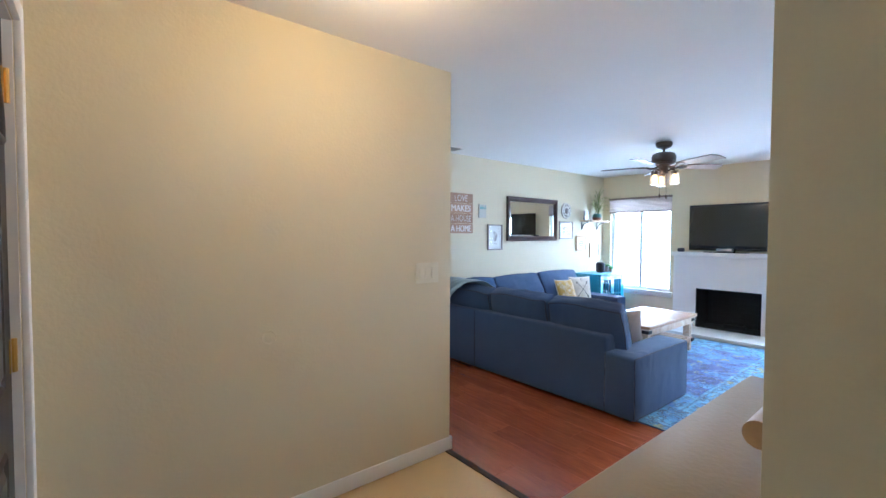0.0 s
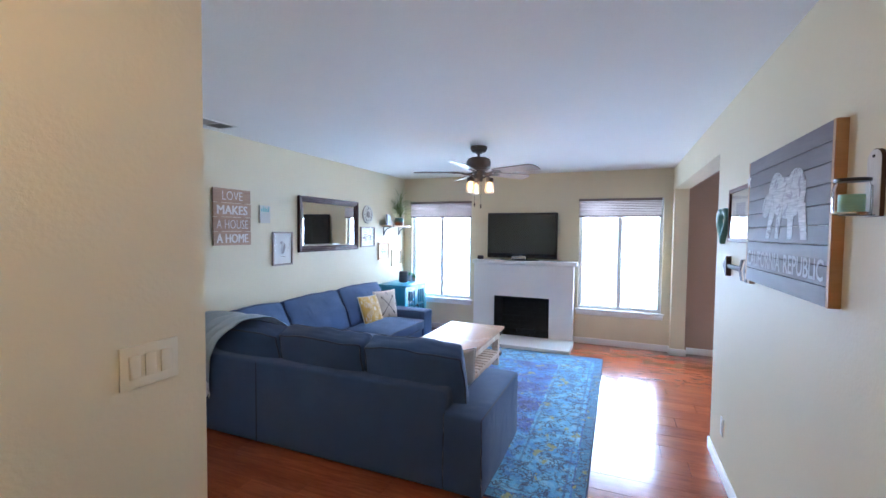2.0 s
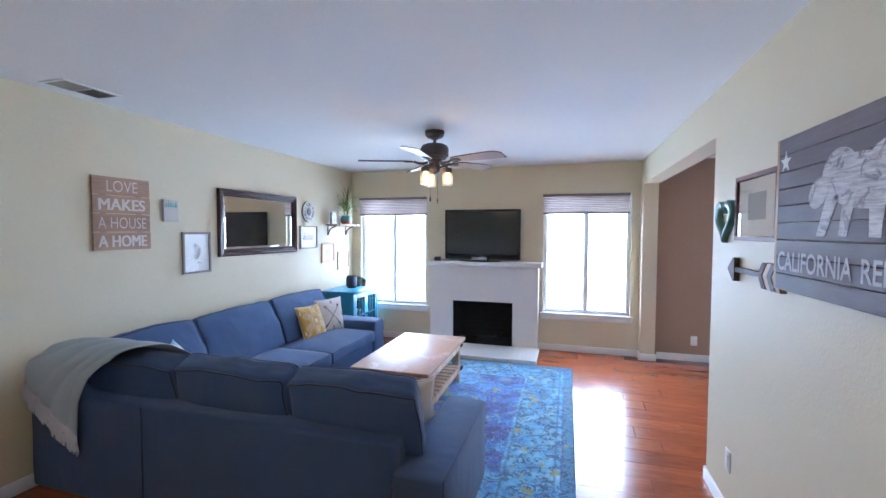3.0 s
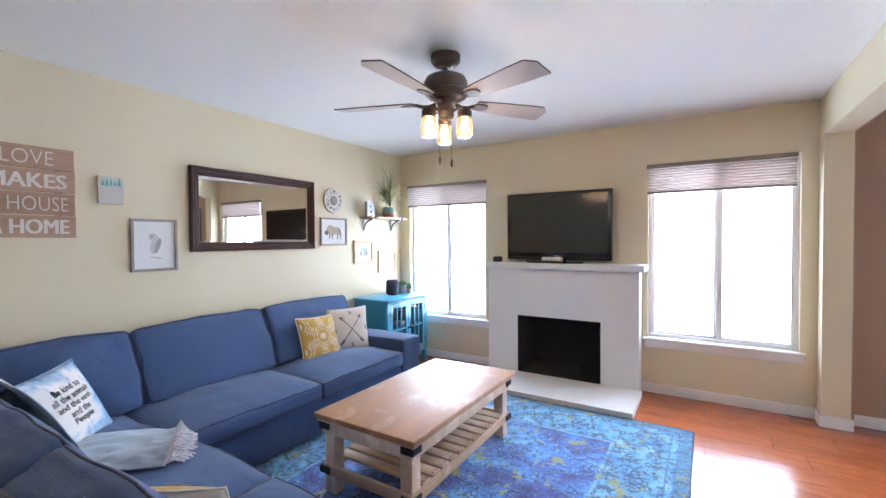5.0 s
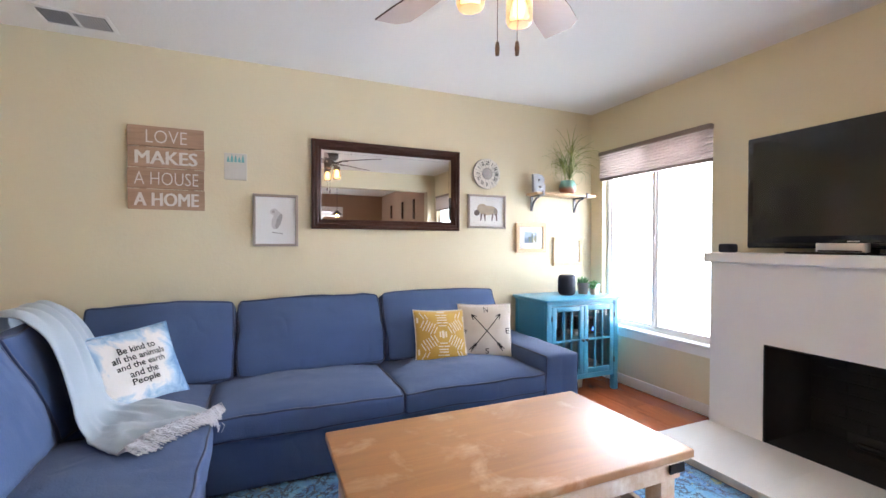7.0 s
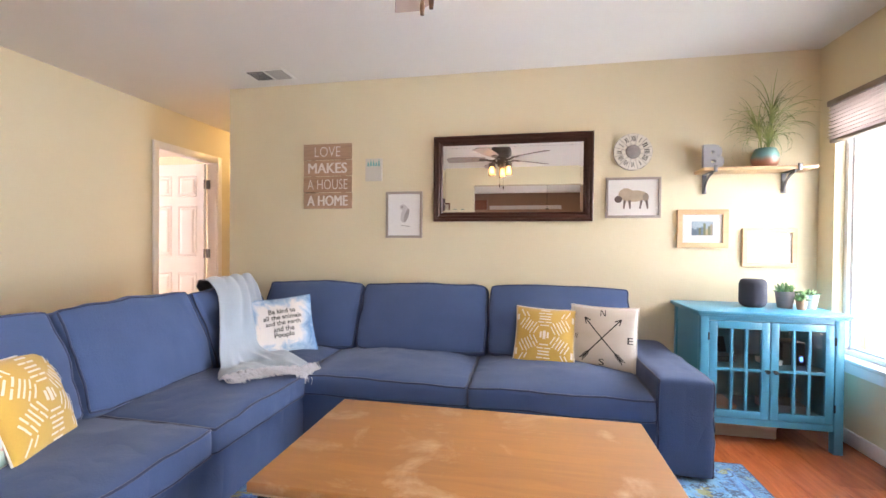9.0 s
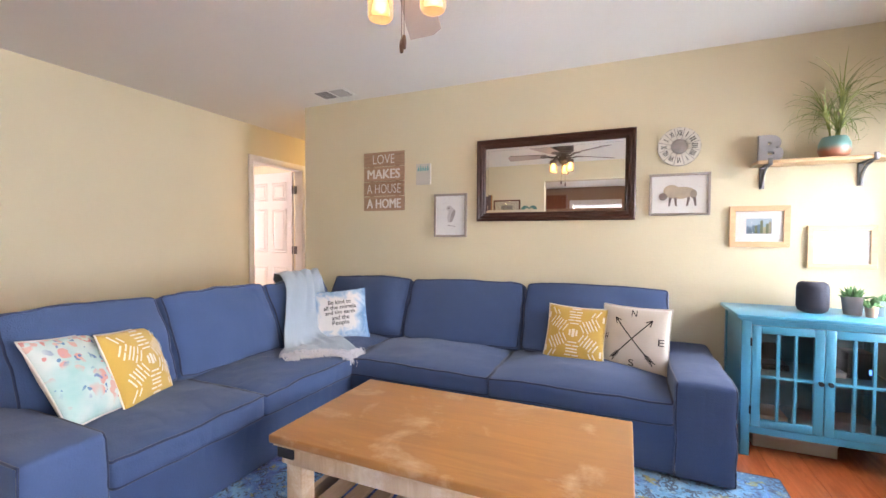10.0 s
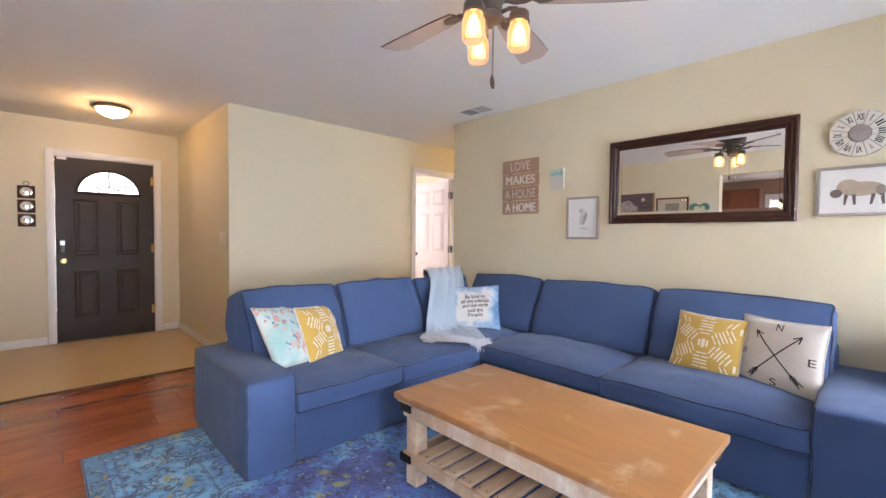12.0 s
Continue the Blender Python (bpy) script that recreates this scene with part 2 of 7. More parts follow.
INK = mat("black_ink", (0.012, 0.011, 0.013), 0.8, var=0.1)
CANVASGREY = mat("grey_white_canvas", (0.58, 0.555, 0.50), 0.85, var=0.06, scale=12)
PLATECREAM = mat("cream_plate", (0.70, 0.65, 0.50), 0.4, var=0.02)
PAPER = mat("white_paper", (0.80, 0.79, 0.77), 0.7, var=0.03, scale=3)
GREYPRINT = mat("grey_watercolour", (0.38, 0.35, 0.33), 0.8, var=0.35, scale=18)
TANPRINT = mat("tan_watercolour", (0.50, 0.41, 0.30), 0.8, var=0.35, scale=16)
DARKPRINT = mat("dark_watercolour", (0.15, 0.115, 0.105), 0.8, var=0.4, scale=22)
BROWNPRINT = mat("brown_watercolour", (0.34, 0.285, 0.23), 0.8, var=0.45, scale=14)
PALEPRINT = mat("pale_watercolour", (0.60, 0.57, 0.56), 0.8, var=0.2, scale=25)
STENCIL, _nt, _p = shader("dry_brushed_white_stencil")
_v = coords(_nt)
_gap = ramp(_nt, noise_tex(_nt, _v, 13, 4, 0.6, 1.4), [(0.40, 0.0), (0.48, 1.0)])
_grain = ramp(_nt, noise_tex(_nt, coords(_nt, (0.1, 1, 1)), 160, 3, 0.6), [(0.35, 0.35), (0.65, 1.0)])
_nt.links.new(mix(_nt, math_node(_nt, "MULTIPLY", math_node(_nt, "MULTIPLY_ADD", _gap, 0.85, 0.12), _grain), (0.12, 0.092, 0.098), (0.55, 0.51, 0.51)), _p.inputs["Base Color"])
_p.inputs["Roughness"].default_value = 0.6
WHITELETTER = mat("white_stencil", (0.70, 0.665, 0.62), 0.75, var=0.14, scale=30)
WASHED = wood("whitewashed_board", (0.50, 0.46, 0.42), (0.74, 0.71, 0.67), 0.6, "z", 5.0, worn=((0.45, 0.30, 0.20), 9.0, 0.62, 0.12))
FADED = mat("faded_white_stencil", (0.42, 0.375, 0.385), 0.6, var=0.25, scale=25)
VENTGREY = mat("grey_louvre", (0.46, 0.44, 0.42), 0.5, var=0.1, scale=20)
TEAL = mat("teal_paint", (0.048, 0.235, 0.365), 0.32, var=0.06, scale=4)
# duller copy of the teal, with the cabinet's inner shade put into the colour
SHADETEAL = mat("teal_paint_shaded", (0.07, 0.18, 0.22), 0.45, var=0.06)
MESHGREY = mat("speaker_mesh", (0.035, 0.037, 0.055), 0.9, var=0.2, bmp=0.5, bscale=500, bdist=0.002)
LEAF, _nt, _p = shader("strap_leaf")
_c = ramp(_nt, noise_tex(_nt, coords(_nt, world_space=True), 9, 3), [(0.3, (0.10, 0.17, 0.035)), (0.7, (0.40, 0.42, 0.14))])
_nt.links.new(_c, _p.inputs["Base Color"])
_p.inputs["Roughness"].default_value = 0.45
FIR = mat("fir_green", (0.03, 0.085, 0.025), 0.55, var=0.4, scale=20)
SUCC = mat("succulent_green", (0.09, 0.22, 0.07), 0.5, var=0.35, scale=30)
SOIL = mat("potting_soil", (0.03, 0.02, 0.014), 0.95, var=0.3, scale=60)
COPPERGLAZE, _nt, _p = shader("teal_copper_glaze")
_sep = node(_nt, "SeparateXYZ", {0: coords(_nt)}).outputs[2]
_h = math_node(_nt, "ADD", _sep, math_node(_nt, "MULTIPLY", noise_tex(_nt, coords(_nt), 30, 3), 0.03))
_nt.links.new(ramp(_nt, _h, [(0.055, (0.30, 0.12, 0.07)), (0.085, (0.13, 0.27, 0.25))]), _p.inputs["Base Color"])
_p.inputs["Roughness"].default_value = 0.3
GREYPOT = mat("grey_clay", (0.25, 0.21, 0.21), 0.6, var=0.15, scale=20)
COPPERPOT = mat("copper_pot", (0.42, 0.27, 0.2), 0.4, 0.3, var=0.1)
BLUEPOT = mat("pale_blue_glaze", (0.40, 0.50, 0.58), 0.35, var=0.08)
WICKER = mat("dark_wicker", (0.10, 0.055, 0.03), 0.7, var=0.5, scale=30, bmp=0.8, bscale=70, bdist=0.01)
CANDLE = mat("mint_wax", (0.26, 0.48, 0.42), 0.5, var=0.05)
BARK = mat("birch_bark", (0.62, 0.56, 0.50), 0.7, var=0.4, scale=9, stretch=(1, 5, 5), bmp=0.5, bscale=40, bdist=0.004)
CUTWOOD = mat("cut_log_end", (0.46, 0.30, 0.15), 0.75, var=0.3, scale=14)
SHADECLOTH, _nt, _p = shader("cellular_shade")
_p.inputs["Base Color"].default_value = (0.42, 0.37, 0.355, 1)
_p.inputs["Roughness"].default_value = 0.9
_p.inputs["Transmission Weight"].default_value = 0.0
_tr = node(_nt, "BsdfTranslucent", {"Color": (0.56, 0.51, 0.48, 1)})
_mx = node(_nt, "MixShader", {0: 0.72, 1: _p.outputs[0], 2: _tr.outputs[0]})
_nt.links.new(_mx.outputs[0], _nt.nodes["Material Output"].inputs[0])
SHADERAIL = mat("taupe_rail", (0.22, 0.175, 0.15), 0.5, var=0.05)
BLADE = wood("greywash_blade", (0.335, 0.275, 0.25), (0.375, 0.315, 0.29), 0.34, "x", 4.0)


def rug_material():
    m, nt, p = shader("distressed_blue_rug")
    v = coords(nt)
    sx = node(nt, "SeparateXYZ", {0: v}).outputs
    wob = math_node(nt, "MULTIPLY_ADD", noise_tex(nt, v, 22, 2), 0.02, -0.01)
    dx = math_node(nt, "SUBTRACT", 1.6, math_node(nt, "ABSOLUTE", sx[0]))
    dy = math_node(nt, "SUBTRACT", 1.23, math_node(nt, "ABSOLUTE", sx[1]))
    d = math_node(nt, "ADD", math_node(nt, "MINIMUM", dx, dy), wob)
    big = noise_tex(nt, v, 3.2, 5, 0.65, 0.6)
    field = ramp(nt, big, [(0.33, (0.016, 0.026, 0.15)), (0.46, (0.045, 0.085, 0.36)), (0.56, (0.06, 0.20, 0.55)), (0.67, (0.17, 0.42, 0.66))])
    border = ramp(nt, noise_tex(nt, v, 5, 5, 0.7), [(0.32, (0.05, 0.18, 0.46)), (0.52, (0.13, 0.38, 0.62)), (0.7, (0.34, 0.58, 0.70))])
    inb = ramp(nt, math_node(nt, "MULTIPLY", d, 1.0), [(0.085, 0.0), (0.092, 1.0), (0.47, 1.0), (0.478, 0.0)])
    col = mix(nt, inb, field, border)
    plain = ramp(nt, d, [(0.075, 1.0), (0.085, 0.0)])
    col = mix(nt, plain, col, (0.06, 0.20, 0.36))
    # scrolling motifs: rings of a cell pattern, broken up by wear
    cell = node(nt, "TexVoronoi", {"Vector": coords(nt, (1, 1, 1)), "Scale": 9.0, "Randomness": 0.55}).outputs["Distance"]
    ring = ramp(nt, math_node(nt, "FRACT", math_node(nt, "MULTIPLY", cell, 3.3)), [(0.0, 1.0), (0.16, 1.0), (0.2, 0.0), (0.92, 0.0), (0.97, 1.0)])
    curl = math_node(nt, "ABSOLUTE", math_node(nt, "SUBTRACT", noise_tex(nt, v, 17, 1.5, 0.5, 1.8), 0.5))
    vein = ramp(nt, curl, [(0.022, 1.0), (0.040, 0.0)])
    fleck = node(nt, "TexVoronoi", {"Vector": coords(nt, (1, 1.6, 1)), "Scale": 24.0, "Randomness": 1.0}).outputs["Distance"]
    vein = math_node(nt, "MAXIMUM", vein, ramp(nt, fleck, [(0.20, 1.0), (0.27, 0.0)]))
    lines = math_node(nt, "MAXIMUM", ring, vein)
    # a row of lobed medallions down the middle of the border
    ends = math_node(nt, "LESS_THAN", dx, dy)
    run = math_node(nt, "MULTIPLY_ADD", ends, math_node(nt, "SUBTRACT", sx[1], sx[0]), sx[0])
    for period, centre, radii in ((0.30, 0.28, (0.018, 0.052, 0.095)), (0.15, 0.41, (0.010, 0.026)), (0.15, 0.16, (0.010, 0.026))):
        u = math_node(nt, "SUBTRACT", math_node(nt, "PINGPONG", run, period / 2), period / 4)
        du, dv = math_node(nt, "MULTIPLY", u, 1.35), math_node(nt, "SUBTRACT", d, centre)
        rr = math_node(nt, "SQRT", math_node(nt, "ADD", math_node(nt, "MULTIPLY", du, du), math_node(nt, "MULTIPLY", dv, dv)))
        rr = math_node(nt, "ADD", rr, math_node(nt, "MULTIPLY_ADD", noise_tex(nt, v, 38, 2), 0.026, -0.013))
        for q in radii:
            edge = ramp(nt, math_node(nt, "ABSOLUTE", math_node(nt, "SUBTRACT", rr, q)), [(0.0045, 1.0), (0.0075, 0.0)])
            lines = math_node(nt, "MAXIMUM", lines, math_node(nt, "MULTIPLY", edge, inb))
    wear = ramp(nt, noise_tex(nt, v, 13, 4, 0.7), [(0.45, 0.0), (0.52, 1.0)])
    stripes = math_node(nt, "MAXIMUM", ramp(nt, math_node(nt, "ABSOLUTE", math_node(nt, "SUBTRACT", d, 0.445)), [(0.006, 1.0), (0.010, 0.0)]),
                        ramp(nt, math_node(nt, "ABSOLUTE", math_node(nt, "SUBTRACT", d, 0.125)), [(0.005, 1.0), (0.009, 0.0)]))
    col = mix(nt, math_node(nt, "MULTIPLY", math_node(nt, "MULTIPLY", lines, wear), 0.85), col, (0.010, 0.017, 0.055))
    col = mix(nt, math_node(nt, "MULTIPLY", stripes, 0.6), col, (0.03, 0.07, 0.2))
    gold = ramp(nt, noise_tex(nt, coords(nt, (1, 1.3, 1)), 5.5, 4, 0.7, 0.3), [(0.59, 0.0), (0.64, 0.85)])
    col = mix(nt, gold, col, (0.30, 0.29, 0.06))
    pale = ramp(nt, noise_tex(nt, v, 30, 4, 0.7), [(0.60, 0.0), (0.66, 0.6)])
    col = mix(nt, pale, col, (0.36, 0.52, 0.60))
    nt.links.new(col, p.inputs["Base Color"])
    p.inputs["Roughness"].default_value = 0.95
    p.inputs["Sheen Weight"].default_value = 0.3
    bump(nt, p, noise_tex(nt, v, 260, 2), 0.5, 0.004)
    return m


def tiedye_material():
    m, nt, p = shader("white_cotton_with_blue_tie_dye")
    v = coords(nt)
    s = node(nt, "SeparateXYZ", {0: v}).outputs
    r = math_node(nt, "MAXIMUM", math_node(nt, "ABSOLUTE", s[0]), math_node(nt, "ABSOLUTE", s[1]))
    f = math_node(nt, "ADD", r, math_node(nt, "MULTIPLY_ADD", noise_tex(nt, v, 9, 4, 0.6, 0.8), 0.22, -0.11))
    col = ramp(nt, f, [(0.13, (0.76, 0.73, 0.71)), (0.165, (0.38, 0.52, 0.66)), (0.215, (0.13, 0.25, 0.44))])
    nt.links.new(col, p.inputs["Base Color"])
    p.inputs["Roughness"].default_value = 0.9
    bump(nt, p, noise_tex(nt, v, 12, 3), 0.3, 0.01)
    return m


def floral_material():
    m, nt, p = shader("mint_floral_cotton")
    v = coords(nt)
    base = ramp(nt, noise_tex(nt, v, 5, 3), [(0.35, (0.34, 0.56, 0.54)), (0.65, (0.62, 0.68, 0.64))])
    for k, (sc, c, lo) in enumerate(((9, (0.66, 0.30, 0.26), 0.13), (14, (0.16, 0.22, 0.42), 0.10), (12, (0.66, 0.38, 0.32), 0.12), (19, (0.08, 0.20, 0.38), 0.10), (16, (0.62, 0.22, 0.20), 0.09))):
        vv = node(nt, "Mapping", {"Vector": v, "Location": (k * 3.1, k * 1.7, k * 0.9)}).outputs[0]
        warp = node(nt, "TexNoise", {"Vector": vv, "Scale": 14.0}).outputs[1]
        add = nt.nodes.new("ShaderNodeVectorMath")
        sc2 = nt.nodes.new("ShaderNodeVectorMath")
        sc2.operation = "SCALE"
        sc2.inputs["Scale"].default_value = 0.13
        nt.links.new(warp, sc2.inputs[0])
        nt.links.new(vv, add.inputs[0])
        nt.links.new(sc2.outputs[0], add.inputs[1])
        dist = node(nt, "TexVoronoi", {"Vector": add.outputs[0], "Scale": float(sc)}).outputs["Distance"]
        rise = node(nt, "SeparateXYZ", {0: v}).outputs
        lean = math_node(nt, "MULTIPLY_ADD", math_node(nt, "MULTIPLY_ADD", rise[0], 0.6, rise[1]), 0.9, noise_tex(nt, vv, 5, 2))
        thin = ramp(nt, lean, [(0.38, 0.0), (0.46, 0.9)])
        spot = ramp(nt, dist, [(lo * 2.2, 1.0), (lo * 2.2 + 0.05, 0.0)])
        base = mix(nt, math_node(nt, "MULTIPLY", spot, thin), base, c)
    nt.links.new(base, p.inputs["Base Color"])
    p.inputs["Roughness"].default_value = 0.9
    bump(nt, p, noise_tex(nt, v, 12, 3), 0.3, 0.01)
    return m


RUG, TIEDYE, FLORAL = rug_material(), tiedye_material(), floral_material()

# ---- building blocks ----
ORG = {}


def thing(name, label, category, loc=(0, 0, 0), rz=0.0, group="", m=None):
    ob = new(name)
    mm = m if m is not None else pose(*loc, 0, 0, rz)
    ob.matrix_basis = mm
    ob.empty_display_size = 0.1
    ORG[ob] = mm
    return tagged(ob, label, category, group)


def part(name, bm, material, parent=None, label="", local=False, smooth=None):
    """One mesh object. Its bmesh is in the world's coordinates, or with local=True in those of its thing."""
    me = bpy.data.meshes.new(name)
    if smooth is not None:
        for f in bm.faces:
            f.smooth = True
    bm.to_mesh(me)
    bm.free()
    if smooth is not None and smooth < 180:
        me.set_sharp_from_angle(angle=radians(smooth))
    if isinstance(material, (list, tuple)):
        for mt in material:
            me.materials.append(mt)
    else:
        me.materials.append(material)
    ob = new(name, me)
    if parent is not None:
        m = ORG[parent]
        ORG[ob] = m
        if not local:
            me.transform(m.inverted())
        ob.parent = parent
    if label:
        ob["label"] = label
    return ob


def structure(name, bm, material, label, category="", smooth=None):
    ob = part(name, bm, material, None, smooth=smooth)
    ORG[ob] = Matrix()
    return tagged(ob, label, category or name.split("_")[0], kind="structure")


def box(x0, x1, y0, y1, z0, z1, bevel=0.0, seg=2, bm=None):
    bm = bm or bmesh.new()
    r = bmesh.ops.create_cube(bm, size=1.0)
    vs = r["verts"]
    for v in vs:
        v.co = Vector((x0 + (v.co.x + 0.5) * (x1 - x0), y0 + (v.co.y + 0.5) * (y1 - y0), z0 + (v.co.z + 0.5) * (z1 - z0)))
    if bevel:
        es = list({e for v in vs for e in v.link_edges})
        bmesh.ops.bevel(bm, geom=es, offset=bevel, segments=seg, affect="EDGES", profile=0.5)
    return bm


def merge(*bms):
    out = bmesh.new()
    for b in bms:
        me = bpy.data.meshes.new("tmp")
        b.to_mesh(me)
        b.free()
        out.from_mesh(me)
        bpy.data.meshes.remove(me)
    return out


def moved(bm, m):
    bmesh.ops.transform(bm, matrix=m, verts=bm.verts)
    return bm


def lathe(profile, seg=24, bm=None, cx=0.0, cy=0.0):
    """Turned shape: profile of (radius, z) from bottom to top."""
    bm = bm or bmesh.new()
    rings = []
    for r, z in profile:
        if r < 1e-5:
            rings.append([bm.verts.new((cx, cy, z))])
        else:
            rings.append([bm.verts.new((cx + r * math.cos(a), cy + r * math.sin(a), z)) for a in (2 * math.pi * k / seg for k in range(seg))])
    for a, b in zip(rings, rings[1:]):
        for k in range(seg):
            j = (k + 1) % seg
            if len(a) == 1 and len(b) == 1:
                continue
            if len(a) == 1:
                bm.faces.new((a[0], b[j], b[k]))
            elif len(b) == 1:
                bm.faces.new((a[k], a[j], b[0]))
            else:
                bm.faces.new((a[k], a[j], b[j], b[k]))
    return bm


def tube(points, r, seg=8, closed=False, bm=None, taper=None):
    bm = bm or bmesh.new()
    pts = [Vector(p) for p in points]
    n = len(pts)
    rings = []
    up = Vector((0, 0, 1))
    for i, p in enumerate(pts):
        a, b = pts[(i - 1) % n if closed else max(i - 1, 0)], pts[(i + 1) % n if closed else min(i + 1, n - 1)]
        d = (b - a).normalized()
        side = d.cross(up)
        if side.length < 1e-3:
            side = d.cross(Vector((1, 0, 0)))
        side.normalize()
        u = side.cross(d)
        rr = r if taper is None else r * taper(i / (n - 1))
        rings.append([bm.verts.new(p + rr * (math.cos(t) * side + math.sin(t) * u)) for t in (2 * math.pi * k / seg for k in range(seg))])
    pairs = list(zip(rings, rings[1:])) + ([(rings[-1], rings[0])] if closed else [])
    for a, b in pairs:
        for k in range(seg):
            j = (k + 1) % seg
            bm.faces.new((a[k], a[j], b[j], b[k]))
    if not closed:
        bm.faces.new(rings[0][::-1])
        bm.faces.new(rings[-1])
    return bm


def prism(outline, z0, z1, bm=None):
    """A flat outline of (x, y) drawn out from z0 to z1."""
    bm = bm or bmesh.new()
    lo = [bm.verts.new((x, y, z0)) for x, y in outline]
    hi = [bm.verts.new((x, y, z1)) for x, y in outline]
    n = len(lo)
    bm.faces.new(lo[::-1])
    bm.faces.new(hi)
    for k in range(n):
        bm.faces.new((lo[k], lo[(k + 1) % n], hi[(k + 1) % n], hi[k]))
    return bm


def ellipse(cx, cy, a, b, turn=0.0, n=24):
    c, s = math.cos(radians(turn)), math.sin(radians(turn))
    return [(cx + a * math.cos(t) * c - b * math.sin(t) * s, cy + a * math.cos(t) * s + b * math.sin(t) * c) for t in (2 * math.pi * k / n for k in range(n))]


def rounded(hx, hy, hz, r, cells=6, puff=(0, 0, 0), wrinkle=0.0, seed=0.0, seams=None, across=2, flat=False):
    """A soft block about its centre: rounded edges, faces swollen by puff, small dents.
    seams, a list, takes the two edge loops that bound the faces across the given axis."""
    def axis(h):
        inner = np.linspace(-h + r, h - r, cells + 1)
        return [-h, -h + 0.12 * r, -h + 0.45 * r, *inner, h - 0.45 * r, h - 0.12 * r, h]
    ax = [axis(h) for h in (hx, hy, hz)]
    half = (hx, hy, hz)
    bm = bmesh.new()
    seen = {}

    def vert(p):
        key = tuple(round(c, 5) for c in p)
        if key not in seen:
            q = [max(-h + r, min(h - r, c)) for c, h in zip(p, half)]
            d = Vector([c - k for c, k in zip(p, q)])
            co = Vector(q) + (d.normalized() * r if d.length > 1e-9 else Vector())
            u = [c / h for c, h in zip(co, half)]
            for k in range(3):
                if flat and k == 2 and u[2] < 0:
                    continue
                o = [u[j] for j in range(3) if j != k]
                co[k] += puff[k] * u[k] * max(0.0, 1 - o[0] ** 2) ** 0.7 * max(0.0, 1 - o[1] ** 2) ** 0.7
            if wrinkle:
                co += wrinkle * noise.noise_vector(Vector((co.x * 7 + seed, co.y * 7 + seed * 2, co.z * 7)))
                co += 0.35 * wrinkle * noise.noise_vector(Vector((co.x * 19 + seed, co.y * 19, co.z * 19 + seed)))
            seen[key] = bm.verts.new(co)
        return seen[key]

    for k in range(3):
        i, j = [n for n in range(3) if n != k]
        for s in (0, -1):
            for a0, a1 in zip(ax[i], ax[i][1:]):
                for b0, b1 in zip(ax[j], ax[j][1:]):
                    quad = []
                    for a, b in ((a0, b0), (a1, b0), (a1, b1), (a0, b1)):
                        p = [0, 0, 0]
                        p[i], p[j], p[k] = a, b, ax[k][s]
                        quad.append(vert(p))
                    bm.faces.new(quad if (s == -1) == (k != 1) else quad[::-1])
    if seams is not None:
        i, j = [n for n in range(3) if n != across]
        round_ = [(a, ax[j][0]) for a in ax[i][:-1]] + [(ax[i][-1], b) for b in ax[j][:-1]] + [(a, ax[j][-1]) for a in ax[i][:0:-1]] + [(ax[i][0], b) for b in ax[j][:0:-1]]
        for s in (0, -1):
            ring = []
            for a, b in round_:
                p = [0, 0, 0]
                p[i], p[j], p[across] = a, b, ax[across][s]
                ring.append(vert(p))
            seams.append(ring)
    return bm


def soft(x0, x1, y0, y1, z0, z1, r, **kw):
    bm = rounded((x1 - x0) / 2, (y1 - y0) / 2, (z1 - z0) / 2, r, **kw)
    return moved(bm, pose((x0 + x1) / 2, (y0 + y1) / 2, (z0 + z1) / 2))


def lettering(body, width, height, depth=0.0015, bold=0.0):
    """The built-in font's letters, centred, drawn to the given width and height."""
    cu = bpy.data.curves.new("tmp", "FONT")
    cu.body, cu.align_x, cu.align_y, cu.extrude, cu.offset, cu.resolution_u = body, "CENTER", "CENTER", 0.01, bold, 3
    ob = bpy.data.objects.new("tmp", cu)
    me = bpy.data.meshes.new_from_object(ob)
    bm = bmesh.new()
    bm.from_mesh(me)
    bpy.data.objects.remove(ob)
    bpy.data.curves.remove(cu)
    bpy.data.meshes.remove(me)
    xs, ys = [v.co.x for v in bm.verts], [v.co.y for v in bm.verts]
    cx, cy = (min(xs) + max(xs)) / 2, (min(ys) + max(ys)) / 2
    kx, ky = width / (max(xs) - min(xs)), height / (max(ys) - min(ys))
    for v in bm.verts:
        v.co = Vector(((v.co.x - cx) * kx, (v.co.y - cy) * ky, depth if v.co.z > 0 else 0.0))
    return bm


